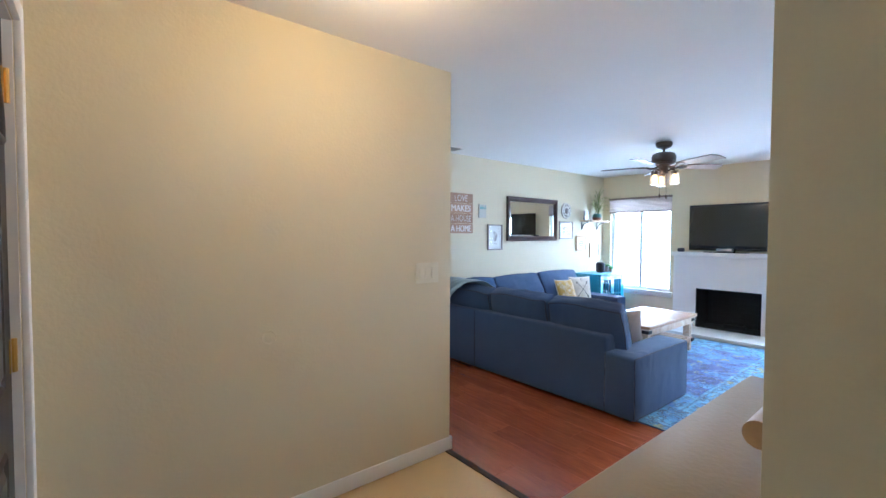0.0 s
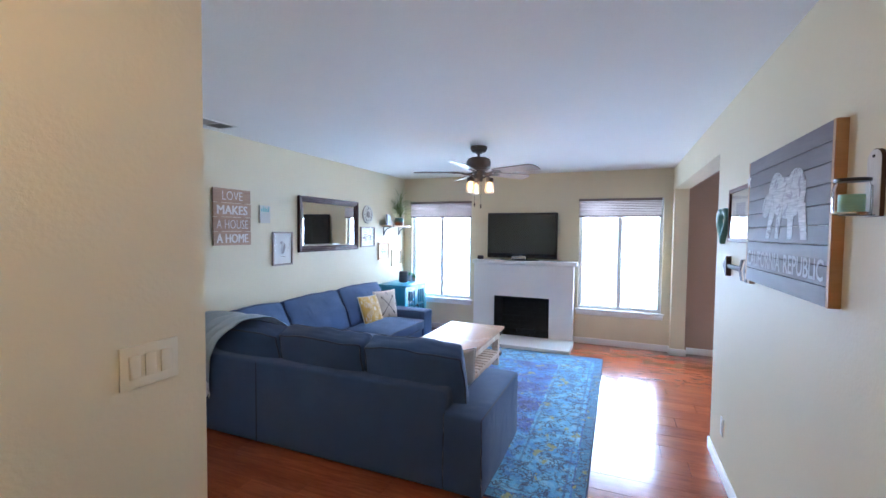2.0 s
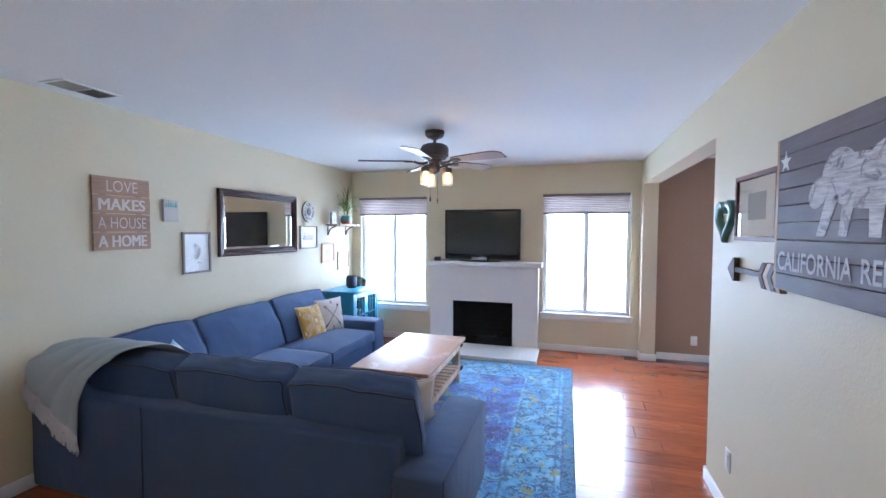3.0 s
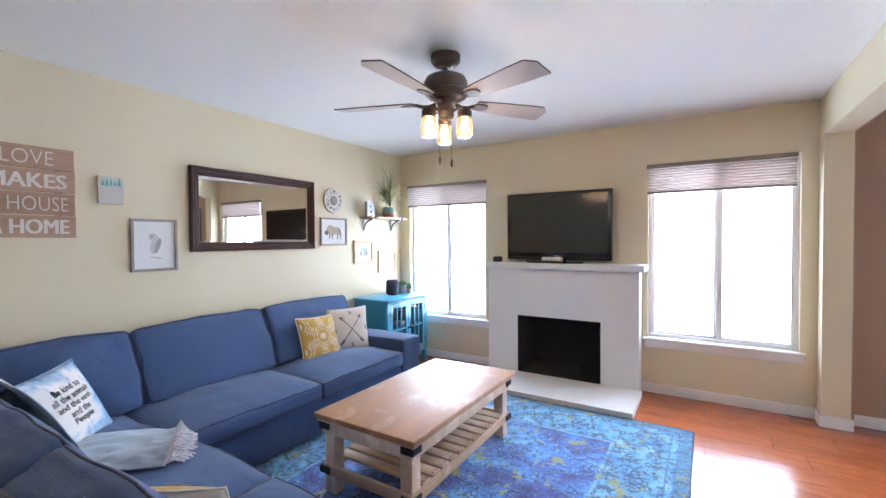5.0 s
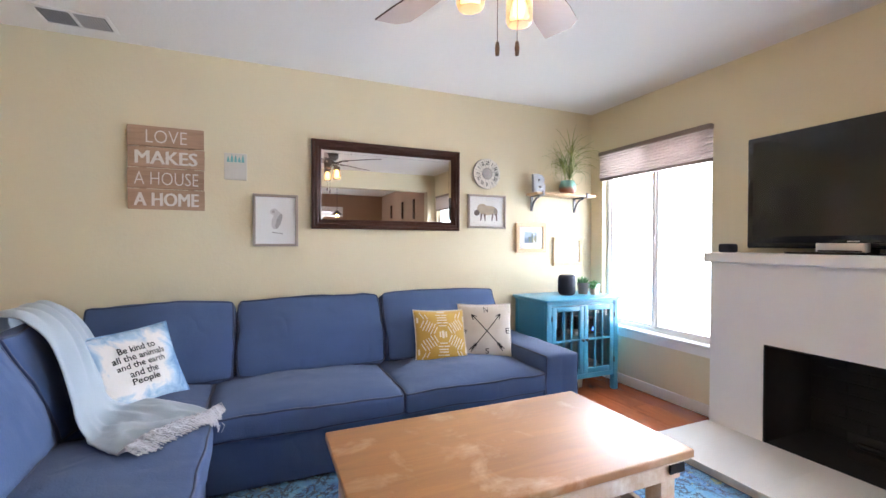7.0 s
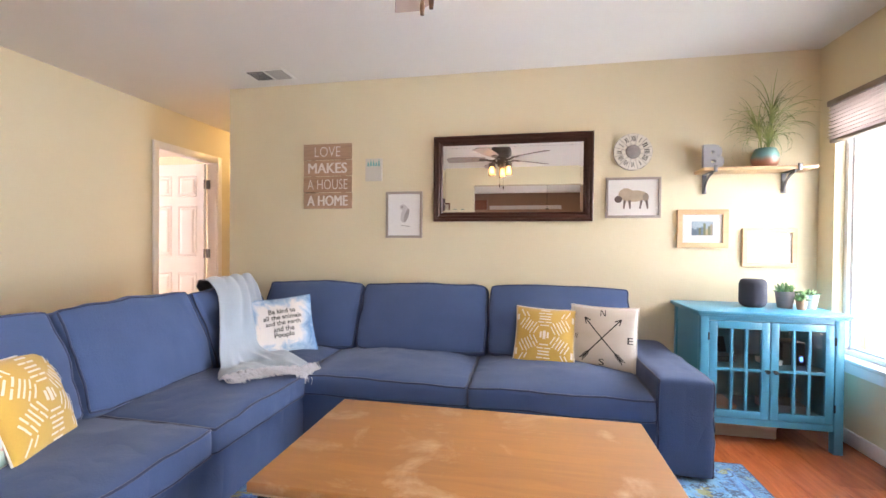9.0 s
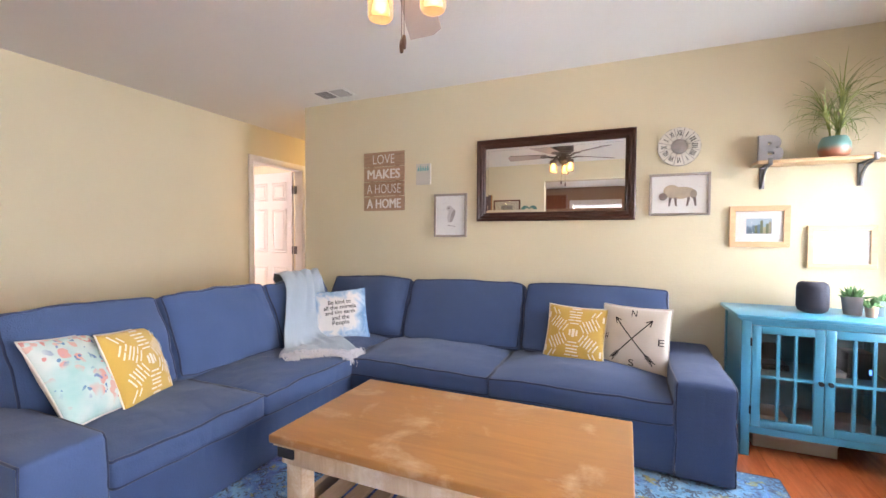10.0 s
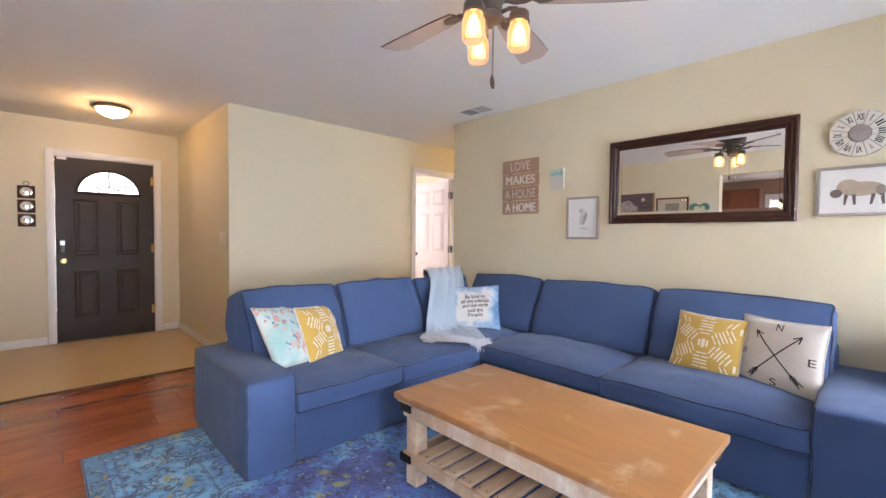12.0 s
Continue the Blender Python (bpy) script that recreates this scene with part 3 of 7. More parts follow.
def wall_mesh(axis, at, thick, a0, a1, z0, z1, openings):
    """A wall across `axis` from at to at + thick, running a0..a1, with openings (a, a, z, z) through it."""
    cuts_a = sorted({a0, a1, *(v for o in openings for v in o[:2])})
    cuts_z = sorted({z0, z1, *(v for o in openings for v in o[2:])})
    bm = bmesh.new()
    vs = {}

    def vert(s, a, z):
        key = (s, round(a, 5), round(z, 5))
        if key not in vs:
            c = at + s * thick
            vs[key] = bm.verts.new((c, a, z) if axis == "x" else (a, c, z))
        return vs[key]

    def solid(i, j):
        if not (0 <= i < len(cuts_a) - 1 and 0 <= j < len(cuts_z) - 1):
            return False
        a, z = (cuts_a[i] + cuts_a[i + 1]) / 2, (cuts_z[j] + cuts_z[j + 1]) / 2
        return not any(o[0] < a < o[1] and o[2] < z < o[3] for o in openings)

    for i in range(len(cuts_a) - 1):
        for j in range(len(cuts_z) - 1):
            if not solid(i, j):
                continue
            p, q, lo, hi = cuts_a[i], cuts_a[i + 1], cuts_z[j], cuts_z[j + 1]
            for s in (0, 1):
                bm.faces.new([vert(s, *c) for c in ((p, lo), (q, lo), (q, hi), (p, hi))])
            for di, dj, c0, c1 in ((-1, 0, (p, lo), (p, hi)), (1, 0, (q, lo), (q, hi)), (0, -1, (p, lo), (q, lo)), (0, 1, (p, hi), (q, hi))):
                if not solid(i + di, j + dj):
                    bm.faces.new((vert(0, *c0), vert(0, *c1), vert(1, *c1), vert(1, *c0)))
    bmesh.ops.recalc_face_normals(bm, faces=bm.faces)
    return bm


def wall(name, axis, at, thick, a0, a1, z0, z1, openings, material, label):
    return structure(name, wall_mesh(axis, at, thick, a0, a1, z0, z1, openings), material, label, "wall")


# ---- large structure ----
H = 2.44
N, E, S, W = 4.235, 6.79, 0.256, 1.48
OPEN_E = [(0.36, 1.43, 0.50, 2.06), (3.05, 4.09, 0.50, 2.06), (1.81, 2.61, 0.0, 0.62)]
wall("wall_east", "x", E, 0.15, 0.09, N + 0.14, 0, H, OPEN_E, WALL, "cream wall round the fireplace with two windows")
wall("wall_north", "y", N, 0.14, 2.455, E, 0, H, [], WALL, "cream textured wall behind the sofa hung with frames")
wall("wall_west", "x", W - 0.12, 0.12, 2.21, 6.6, 0, H, [(4.50, 5.29, -0.01, 2.05)], WALL, "cream wall with the hall doorway")
wall("wall_hall_east", "x", 2.455, 0.12, N + 0.14, 6.6, 0, H, [], WALL, "cream wall of the hall")
wall("wall_hall_end", "y", 6.6, 0.12, -2.3, 2.6, 0, H, [], WALL, "cream wall at the hall's end")
wall("wall_entry_north", "y", 2.21, 0.12, -0.615, W - 0.12, 0, H, [], WALL, "cream wall beside the front door")
wall("wall_entry_west", "x", -0.615, 0.14, -1.7, 2.21, 0, H, [(1.04, 1.96, -0.01, 2.055)], WALL, "cream wall with the front door in it")
wall("wall_entry_south", "y", -1.84, 0.14, -0.615, 0.312, 0, H, [], WALL, "cream wall closing the entry")
wall("wall_entry_east", "x", 0.312, 0.14, -1.84, 0.09, 0, H, [], WALL, "cream wall beside the entry")
wall("wall_south", "y", 0.09, S - 0.09, 0.312, E, 0, H, [(4.05, 6.65, -0.01, 2.15)], WALL, "cream textured wall with the dining opening")
wall("wall_dining_east", "x", E, 0.15, -3.55, 0.09, 0, H, [], TAUPE, "taupe dining room wall")
wall("wall_dining_south", "y", -3.55, 0.15, 0.452, E, 0, H, [(4.1, 5.7, 1.1, 2.05)], TAUPE, "taupe dining room wall with a window")
wall("wall_dining_north", "y", 0.075, 0.012, 0.452, E, 0, H, [(4.05, 6.65, -0.01, 2.15)], TAUPE, "taupe dining side of the dividing wall")
wall("wall_bedroom_west", "x", -2.3, 0.12, 2.33, 6.6, 0, H, [(3.6, 5.2, 0.9, 2.1)], BEDROOM, "pale bedroom wall with a window")
wall("wall_bedroom_south", "y", 2.332, 0.02, -2.18, W - 0.12, 0, H, [], BEDROOM, "pale bedroom wall")
structure("ceiling", box(-2.4, 6.95, -3.7, 6.75, H, H + 0.12), CEIL, "white textured ceiling")
structure("floor", box(1.46, 6.94, -3.55, 6.6, -0.12, -0.010), SUBFLOOR, "floor of reddish cherry laminate planks")
structure("entry_floor", box(-0.615, 1.45, -1.84, 2.21, -0.12, -0.001), VINYLFLOOR, "smooth beige sheet floor of the entry", "floor")
structure("bedroom_floor", box(-2.3, 1.46, 2.21, 6.6, -0.12, -0.002), VINYLFLOOR, "pale bedroom floor", "floor")
structure("kitchen_floor", box(0.312, 1.46, -3.55, 0.256, -0.12, -0.003), VINYLFLOOR, "pale kitchen floor", "floor")
structure("floor_trim", box(1.435, 1.475, 0.256, 2.21, -0.005, 0.006, 0.003), DARKWOOD, "thin brown strip where sheet floor meets planks", "trim")
structure("ground", box(-60, 80, -60, 60, -0.6, -0.5), mat("dry_lawn", (0.12, 0.13, 0.06), 0.9, var=0.3, scale=0.5), "plain ground outside", "ground")
structure("backdrop_east", box(12.0, 12.05, -9, 14, -0.5, 9), OUTSIDE, "bright hazy outdoors beyond the windows", "backdrop")
structure("backdrop_west", box(-6.05, -6.0, -5, 9, -0.5, 7), OUTSIDE, "bright hazy outdoors beyond the front door", "backdrop")
structure("backdrop_south", box(0, 9, -7.05, -7.0, -0.5, 7), OUTSIDE, "bright hazy outdoors beyond the dining window", "backdrop")


def baseboard(x0, y0, x1, y1, side):
    """Along a straight run; side: the way it faces."""
    h, t = 0.085, 0.014
    if x0 == x1:
        a, b = (x0, x0 + side * t) if side > 0 else (x0 + side * t, x0)
        bm = box(a, b, min(y0, y1), max(y0, y1), 0, h, 0.005)
    else:
        a, b = (y0, y0 + side * t) if side > 0 else (y0 + side * t, y0)
        bm = box(min(x0, x1), max(x0, x1), a, b, 0, h, 0.005)
    structure("baseboard", bm, WHITE, "white painted baseboard with a rounded top", "baseboard", smooth=40)


baseboard(E, 0.25, E, 1.48, -1)
baseboard(E, 2.94, E, N - 0.002, -1)
baseboard(2.455, N, E - 0.014, N, -1)
baseboard(W, 2.196, W, 4.43, 1)
baseboard(-0.475, 2.21, W + 0.014, 2.21, -1)
baseboard(-0.475, 2.03, -0.475, 2.196, 1)
baseboard(-0.475, -1.7, -0.475, 0.97, 1)
baseboard(1.402, S, 4.05, S, 1)
baseboard(4.05, 0.076, 4.05, S + 0.014, 1)
baseboard(6.65, 0.076, 6.65, S + 0.014, -1)
baseboard(6.636, S, E - 0.014, S, 1)
baseboard(E, -3.4, E, 0.074, -1)
baseboard(0.312, -1.7, 0.312, S, -1)
structure("ledge", box(0.312, 1.40, S, 0.555, 0, 0.94, 0.008, 3), LEDGE, "tan half-wall ledge below the candle sconces", "ledge", smooth=40)


# ---- windows and doors ----
def window(name, y0, y1, z0=0.50, z1=2.06, label=""):
    w = tagged(thing(name, label, "window", (E + 0.07, (y0 + y1) / 2, z0)), kind="structure")
    xa, xb, f = E + 0.055, E + 0.11, 0.032
    part("window_frame", merge(box(xa, xb, y0, y1, z0, z0 + f, 0.004), box(xa, xb, y0, y1, z1 - f, z1, 0.004), box(xa, xb, y0, y0 + f, z0 + f, z1 - f, 0.004), box(xa, xb, y1 - f, y1, z0 + f, z1 - f, 0.004)), VINYL, w, smooth=40)
    ym = (y0 + y1) / 2
    part("meeting_rail", box(xa - 0.012, xb - 0.02, ym - 0.016, ym + 0.016, z0 + f, z1 - f, 0.004), VINYL, w, smooth=40)
    s = 0.016
    for a, b, dx in ((y0 + f, ym - 0.016, 0.0), (ym + 0.016, y1 - f, 0.02)):
        x0, x1 = xa + dx, xa + 0.022 + dx
        sash = part("sash", merge(box(x0, x1, a, b, z0 + f, z0 + f + s, 0.003), box(x0, x1, a, b, z1 - f - s, z1 - f, 0.003), box(x0, x1, a, a + s, z0 + f + s, z1 - f - s, 0.003), box(x0, x1, b - s, b, z0 + f + s, z1 - f - s, 0.003)), VINYL, w, smooth=40)
        pane = part("pane", box(x0 + 0.009, x0 + 0.013, a + s, b - s, z0 + f + s, z1 - f - s), GLASS, sash)
        pane.visible_shadow = False
    part("latch", box(xa - 0.022, xa - 0.010, ym - 0.012, ym + 0.012, 1.22, 1.28, 0.003), VINYL, w)
    part("window_sill", merge(box(E - 0.035, E + 0.055, y0 - 0.035, y1 + 0.035, z0 - 0.022, z0 + 0.002, 0.005), box(E - 0.014, E - 0.001, y0 - 0.02, y1 + 0.02, z0 - 0.085, z0 - 0.022, 0.004)), WHITE, w, "white painted sill and apron", smooth=40)
    return w


window("window_1", 3.05, 4.09, label="white vinyl sliding window with a half raised shade")
window("window_2", 0.36, 1.43, label="white vinyl sliding window with a half raised shade")


def shade_blind(y0, y1):
    z0, z1, n = 1.795, 2.055, 9
    t = thing("cellular_shade", "taupe pleated cellular shade raised to the window's top", "window shade", (E - 0.01, (y0 + y1) / 2, z1), group="window shades")
    part("headrail", box(E - 0.045, E + 0.03, y0, y1, z1 - 0.035, z1, 0.006), SHADERAIL, t, "brown headrail", smooth=40)
    bm = bmesh.new()
    top, step = z1 - 0.035, (z1 - 0.035 - z0 - 0.022) / n
    for sgn, base in ((-1, E - 0.022), (1, E + 0.006)):
        prev = None
        for k in range(2 * n + 1):
            z = top - k * step / 2
            x = base + sgn * (0.019 if k % 2 else 0.0)
            row = (bm.verts.new((x, y0 + 0.006, z)), bm.verts.new((x, y1 - 0.006, z)))
            if prev:
                bm.faces.new((prev[0], prev[1], row[1], row[0]))
            prev = row
    part("pleats", bm, SHADECLOTH, t)
    part("bottom_rail", box(E - 0.030, E + 0.015, y0 + 0.004, y1 - 0.004, z0, z0 + 0.022, 0.006), SHADERAIL, t, smooth=40)
    part("pull_tab", box(E - 0.036, E - 0.028, (y0 + y1) / 2 - 0.012, (y0 + y1) / 2 + 0.012, z0 - 0.012, z0 + 0.006, 0.003), PLASTIC, t)


shade_blind(3.045, 4.10)
shade_blind(0.385, 1.44)


def casing(parent, y0, y1, z1, x0, x1, w=0.062):
    part("door_trim", merge(box(x0, x1, y0 - w, y0, 0, z1 + w, 0.004), box(x0, x1, y1, y1 + w, 0, z1 + w, 0.004), box(x0, x1, y0, y1, z1, z1 + w, 0.004)), WHITE, parent, "white painted casing", smooth=40)


def raised_panel(x, y0, y1, z0, z1, d=0.010, both=False):
    """A moulded panel standing off the face x by d towards +x (or -x)."""
    s = 1 if d > 0 else -1
    bm = bmesh.new()
    rings = []
    for inset, off in ((0.0, 0.0), (0.012, 0.8), (0.028, -0.3), (0.055, 0.9)):
        rings.append([bm.verts.new((x + d * off, y, z)) for y, z in ((y0 + inset, z0 + inset), (y1 - inset, z0 + inset), (y1 - inset, z1 - inset), (y0 + inset, z1 - inset))])
    for a, b in zip(rings, rings[1:]):
        for k in range(4):
            bm.faces.new((a[k], a[(k + 1) % 4], b[(k + 1) % 4], b[k]))
    bm.faces.new(rings[-1])
    bmesh.ops.recalc_face_normals(bm, faces=bm.faces)
    return bm


def front_door():
    y0, y1, z1, xf = 1.05, 1.95, 2.045, -0.50
    d = tagged(thing("door_1", "dark brown panelled front door with a fanlight", "door", (xf, 1.5, 0)), kind="structure")
    # slab with a half-round light cut through
    cy, cz, r, n = 1.52, 1.665, 0.29, 20
    bm = bmesh.new()
    arc = [(cy + r * math.cos(math.pi * k / n), cz + 0.90 * r * math.sin(math.pi * k / n)) for k in range(n + 1)]
    for x in (xf, xf - 0.045):
        base = [bm.verts.new((x, y, z)) for y, z in ((y0, 0.008), (y1, 0.008), (y1, cz), (y0, cz))]
        av = [bm.verts.new((x, y, z)) for y, z in arc]
        top = [bm.verts.new((x, y, z1)) for y in (y1, y0)]
        bm.faces.new((base[0], base[1], base[2], av[0], av[-1], base[3]))
        half = n // 2
        bm.faces.new((base[2], top[0], av[half], *av[half - 1::-1]))
        bm.faces.new((top[0], top[1], av[half]))
        bm.faces.new((top[1], base[3], *av[:half - 1:-1]))
    bmesh.ops.recalc_face_normals(bm, faces=bm.faces)
    slab = part("door_slab", bm, DOORBROWN, d)
    for a, b, lo, hi in ((1.20, 1.42, 0.25, 0.79), (1.58, 1.80, 0.25, 0.79), (1.20, 1.42, 0.96, 1.59), (1.58, 1.80, 0.96, 1.59)):
        part("panel", raised_panel(xf, a, b, lo, hi), DOORBROWN, slab)
    rim = [(xf + 0.004, y, z) for y, z in arc]
    part("light_frame", merge(tube(rim, 0.016, 8), tube([(xf + 0.004, cy - r - 0.01, cz), (xf + 0.004, cy + r + 0.01, cz)], 0.016, 8)), DOORBROWN, slab, smooth=60)
    hub = [(cy + 0.10 * math.cos(math.pi * k / 10), cz + 0.075 * math.sin(math.pi * k / 10)) for k in range(11)]
    bars = [tube([(xf - 0.01, y, z) for y, z in hub], 0.010, 6)]
    for ang in (38, 90, 142):
        c, s = math.cos(radians(ang)), math.sin(radians(ang))
        bars.append(tube([(xf - 0.01, cy + 0.10 * c, cz + 0.075 * s), (xf - 0.01, cy + r * c, cz + 0.9 * r * s)], 0.010, 6))
    part("glazing_bars", merge(*bars), DOORBROWN, slab)
    pane = part("fanlight_pane", prism([(y, z) for y, z in arc], 0, 0.005), GLASS, slab)
    pane.data.transform(ORG[slab])
    pane.data.transform(Matrix(((0, 0, 1, xf - 0.03), (1, 0, 0, 0), (0, 1, 0, 0), (0, 0, 0, 1))))
    pane.data.transform(ORG[slab].inverted())
    pane.visible_shadow = False
    lock = part("keypad_lock", merge(box(xf, xf + 0.022, 1.075, 1.135, 0.99, 1.135, 0.01, 3), lathe([(0.028, 0.0), (0.028, 0.02), (0.0, 0.022)])), BLACKP, slab, "black keypad lock", smooth=50)
    part("keypad_face", box(xf + 0.022, xf + 0.024, 1.085, 1.125, 1.075, 1.125, 0.0), SILVER, lock)
    knob = moved(lathe([(0.0, 0.0), (0.032, 0.0), (0.032, 0.006), (0.011, 0.012), (0.011, 0.032), (0.024, 0.040), (0.029, 0.055), (0.022, 0.068), (0.0, 0.070)], 20), Matrix.Translation((xf, 1.115, 0.90)) @ pose(0, 0, 0, 0, 90, 0))
    part("door_handle", knob, BRASS, slab, "brass knob", smooth=50)
    for z in (0.28, 1.03, 1.85):
        part("hinge", merge(box(xf - 0.004, xf + 0.003, y1 - 0.030, y1 + 0.030, z - 0.05, z + 0.05), tube([(xf + 0.008, y1, z - 0.052), (xf + 0.008, y1, z + 0.052)], 0.007, 8)), BRASS, d, "brass hinge")
    part("jamb", merge(box(-0.615, -0.477, y0 - 0.012, y0 - 0.002, 0, 2.055), box(-0.615, -0.477, y1 + 0.002, y1 + 0.012, 0, 2.055), box(-0.615, -0.477, y0 - 0.002, y1 + 0.002, z1 + 0.003, 2.054)), WHITE, d)
    casing(d, y0 - 0.010, y1 + 0.010, 2.055, -0.475, -0.457)
    part("threshold", box(-0.615, -0.465, y0, y1, -0.001, 0.007, 0.002), BRONZE, d)
    part("door_sensor", box(xf, xf + 0.02, 1.07, 1.15, 2.015, 2.043, 0.004), PLASTIC, slab, "white door sensor")


front_door()


def hall_door():
    d = tagged(thing("door_2", "white six-panel bedroom door standing open", "door", (1.36, 5.28, 0)), kind="structure")
    ya, yb = 5.235, 5.27
    slab = part("door_slab", box(0.57, 1.352, ya, yb, 0.01, 2.03, 0.002), WHITE, d)
    cols = ((0.67, 0.93), (1.01, 1.26))
    for a, b in cols:
        for lo, hi in ((0.22, 0.80), (0.98, 1.56), (1.66, 1.90)):
            p = raised_panel(0, a, b, lo, hi, -0.009)
            moved(p, Matrix(((0, 1, 0, 0), (1, 0, 0, ya), (0, 0, 1, 0), (0, 0, 0, 1))))
            bmesh.ops.recalc_face_normals(p, faces=p.faces)
            part("panel", p, WHITE, slab)
    for z in (0.30, 1.02, 1.80):
        part("hinge", merge(box(1.352, 1.40, yb - 0.004, yb + 0.002, z - 0.05, z + 0.05), tube([(1.358, yb - 0.038, z - 0.05), (1.358, yb - 0.038, z + 0.05)], 0.007, 8)), IRON, d, "dark hinge")
    knob = moved(lathe([(0.0, 0.0), (0.03, 0.0), (0.03, 0.006), (0.011, 0.012), (0.011, 0.03), (0.026, 0.042), (0.024, 0.06), (0.0, 0.065)], 18), Matrix.Translation((0.635, ya, 0.93)) @ pose(0, 0, 0, 90, 0, 0))
    part("door_handle", knob, IRON, slab, smooth=50)
    part("jamb", merge(box(1.362, 1.478, 4.488, 4.50, 0, 2.05), box(1.362, 1.478, 5.28, 5.292, 0, 2.05), box(1.362, 1.478, 4.50, 5.28, 2.038, 2.05)), WHITE, d)
    casing(d, 4.495, 5.285, 2.045, W, W + 0.016)


hall_door()


# ---- fireplace ----
def fireplace():
    f = thing("fireplace", "white painted brick fireplace with a sooty open firebox", "fireplace", (6.70, 2.21, 0))
    x0, y0, y1 = 6.615, 1.48, 2.94
    part("surround", wall_mesh("x", x0, E - x0, y0, y1, 0, 1.10, [(1.81, 2.61, -0.01, 0.62)]), BRICKWHITE, f, "white painted brick surround")
    part("mantel", box(6.560, E, 1.432, 2.955, 1.100, 1.163, 0.010, 3), BRICKWHITE, f, "white mantel shelf", smooth=40)
    hearth = part("hearth", box(6.055, x0, 1.457, 2.95, 0, 0.040), BRICKWHITE, f, "white painted brick hearth")
    rng = random.Random(3)
    for k in range(7):
        a = 1.457 + k * 0.2133
        part("brick", box(6.045 - rng.uniform(0, 0.006), x0 - 0.003, a + 0.0001, a + 0.2132, 0.040, 0.0525 + rng.uniform(0, 0.0006), 0.0012), BRICKWHITE, hearth)
    for a, c in ((1.80, 1.812), (2.608, 2.62)):
        part("firebox_side", box(x0 + 0.012, 7.10, a, c, 0.03, 0.64), SOOT, f, "sooty black firebox side")
    box_in = part("firebox_back", box(7.10, 7.13, 1.80, 2.62, 0.03, 0.64), SOOT, f, "sooty black brick firebox back")
    part("firebox_roof", box(x0 + 0.012, 7.10, 1.812, 2.608, 0.62, 0.64), SOOT, f)
    part("firebox_floor", box(x0 + 0.012, 7.10, 1.812, 2.608, 0.03, 0.046), SOOT, f)
    for row in range(8):
        for k in range(4):
            a = 1.813 + k * 0.205 - (0.1 if row % 2 else 0)
            a0, a1 = max(a, 1.813), min(a + 0.199, 2.607)
            if a1 - a0 > 0.03:
                part("brick", box(7.082 + rng.uniform(0, 0.008), 7.10, a0, a1, 0.048 + row * 0.071, 0.048 + row * 0.071 + 0.063, 0.003), SOOT, box_in)
    part("metal_edge", merge(box(x0 - 0.004, x0 + 0.012, 1.806, 1.814, 0.05, 0.626), box(x0 - 0.004, x0 + 0.012, 2.606, 2.614, 0.05, 0.626), box(x0 - 0.004, x0 + 0.012, 1.814, 2.606, 0.618, 0.626)), BLACKIRON, f)


fireplace()
burner = thing("gas_burner", "black steel gas burner lying in the firebox", "burner", (6.90, 2.16, 0.046))
part("burner_pan", box(6.84, 6.96, 2.05, 2.32, 0.046, 0.10, 0.006), SOOT, burner)
part("burner_pipe", tube([(6.90, 2.07, 0.115), (6.90, 2.30, 0.115)], 0.016, 8), BLACKIRON, burner)


def television():
    t = thing("television", "black flat television standing on the mantel", "television", (6.68, 2.232, 1.163))
    body = part("cabinet", box(6.668, 6.735, 1.718, 2.748, 1.192, 1.862, 0.008, 3), GLOSSBLACK, t, smooth=40)
    part("screen", box(6.664, 6.669, 1.752, 2.714, 1.262, 1.832), SCREEN, body, "matt black screen")
    part("lower_bar", box(6.660, 6.672, 1.76, 2.70, 1.205, 1.225, 0.004), GLOSSBLACK, body)
    part("badge", box(6.6595, 6.6605, 2.205, 2.255, 1.228, 1.234), SILVER, body)
    part("neck", box(6.675, 6.72, 2.15, 2.32, 1.172, 1.21, 0.004), GLOSSBLACK, t)
    bm = prism(ellipse(6.68, 2.26, 0.105, 0.285, 0, 40), 1.163, 1.174)
    part("stand", bm, GLOSSBLACK, t, smooth=40)


television()
box1 = thing("set_top_box", "small silver set-top box on the television's foot", "electronics", (6.61, 2.26, 1.174))
part("case", box(6.585, 6.645, 2.155, 2.355, 1.176, 1.222, 0.005, 2), SILVER, box1, smooth=40)
part("front_strip", box(6.583, 6.586, 2.165, 2.345, 1.178, 1.186), BLACKP, box1)
spk = thing("small_speaker", "small dark grey speaker on the mantel's end", "speaker", (6.64, 2.85, 1.163))
part("case", soft(6.60, 6.68, 2.805, 2.885, 1.163, 1.218, 0.012, cells=2), MESHGREY, spk, smooth=180)
part("top_panel", lathe([(0.0, 1.2182), (0.03, 1.2182), (0.03, 1.2195), (0.0, 1.22)], 20, cx=6.64, cy=2.845), BLACKP, spk)


# ---- sofa ----
def piping(parent, seams, r=0.0058):
    """Corded seams along the edge loops (points in the world) of a cushion or an arm."""
    for pts in seams:
        part("piping", tube(pts, r, 6, closed=True), PIPING, parent, smooth=180)


def points(seams):
    return [[v.co.copy() for v in ring] for ring in seams]


def loop(x0, x1, y0, y1, z, r, n=5, sag=None):
    pts = []
    for cx, cy, a0 in ((x1 - r, y1 - r, 0), (x0 + r, y1 - r, 90), (x0 + r, y0 + r, 180), (x1 - r, y0 + r, 270)):
        for k in range(n + 1):
            a = radians(a0 + 90 * k / n)
            pts.append((cx + r * math.cos(a), cy + r * math.sin(a), z))
    return pts


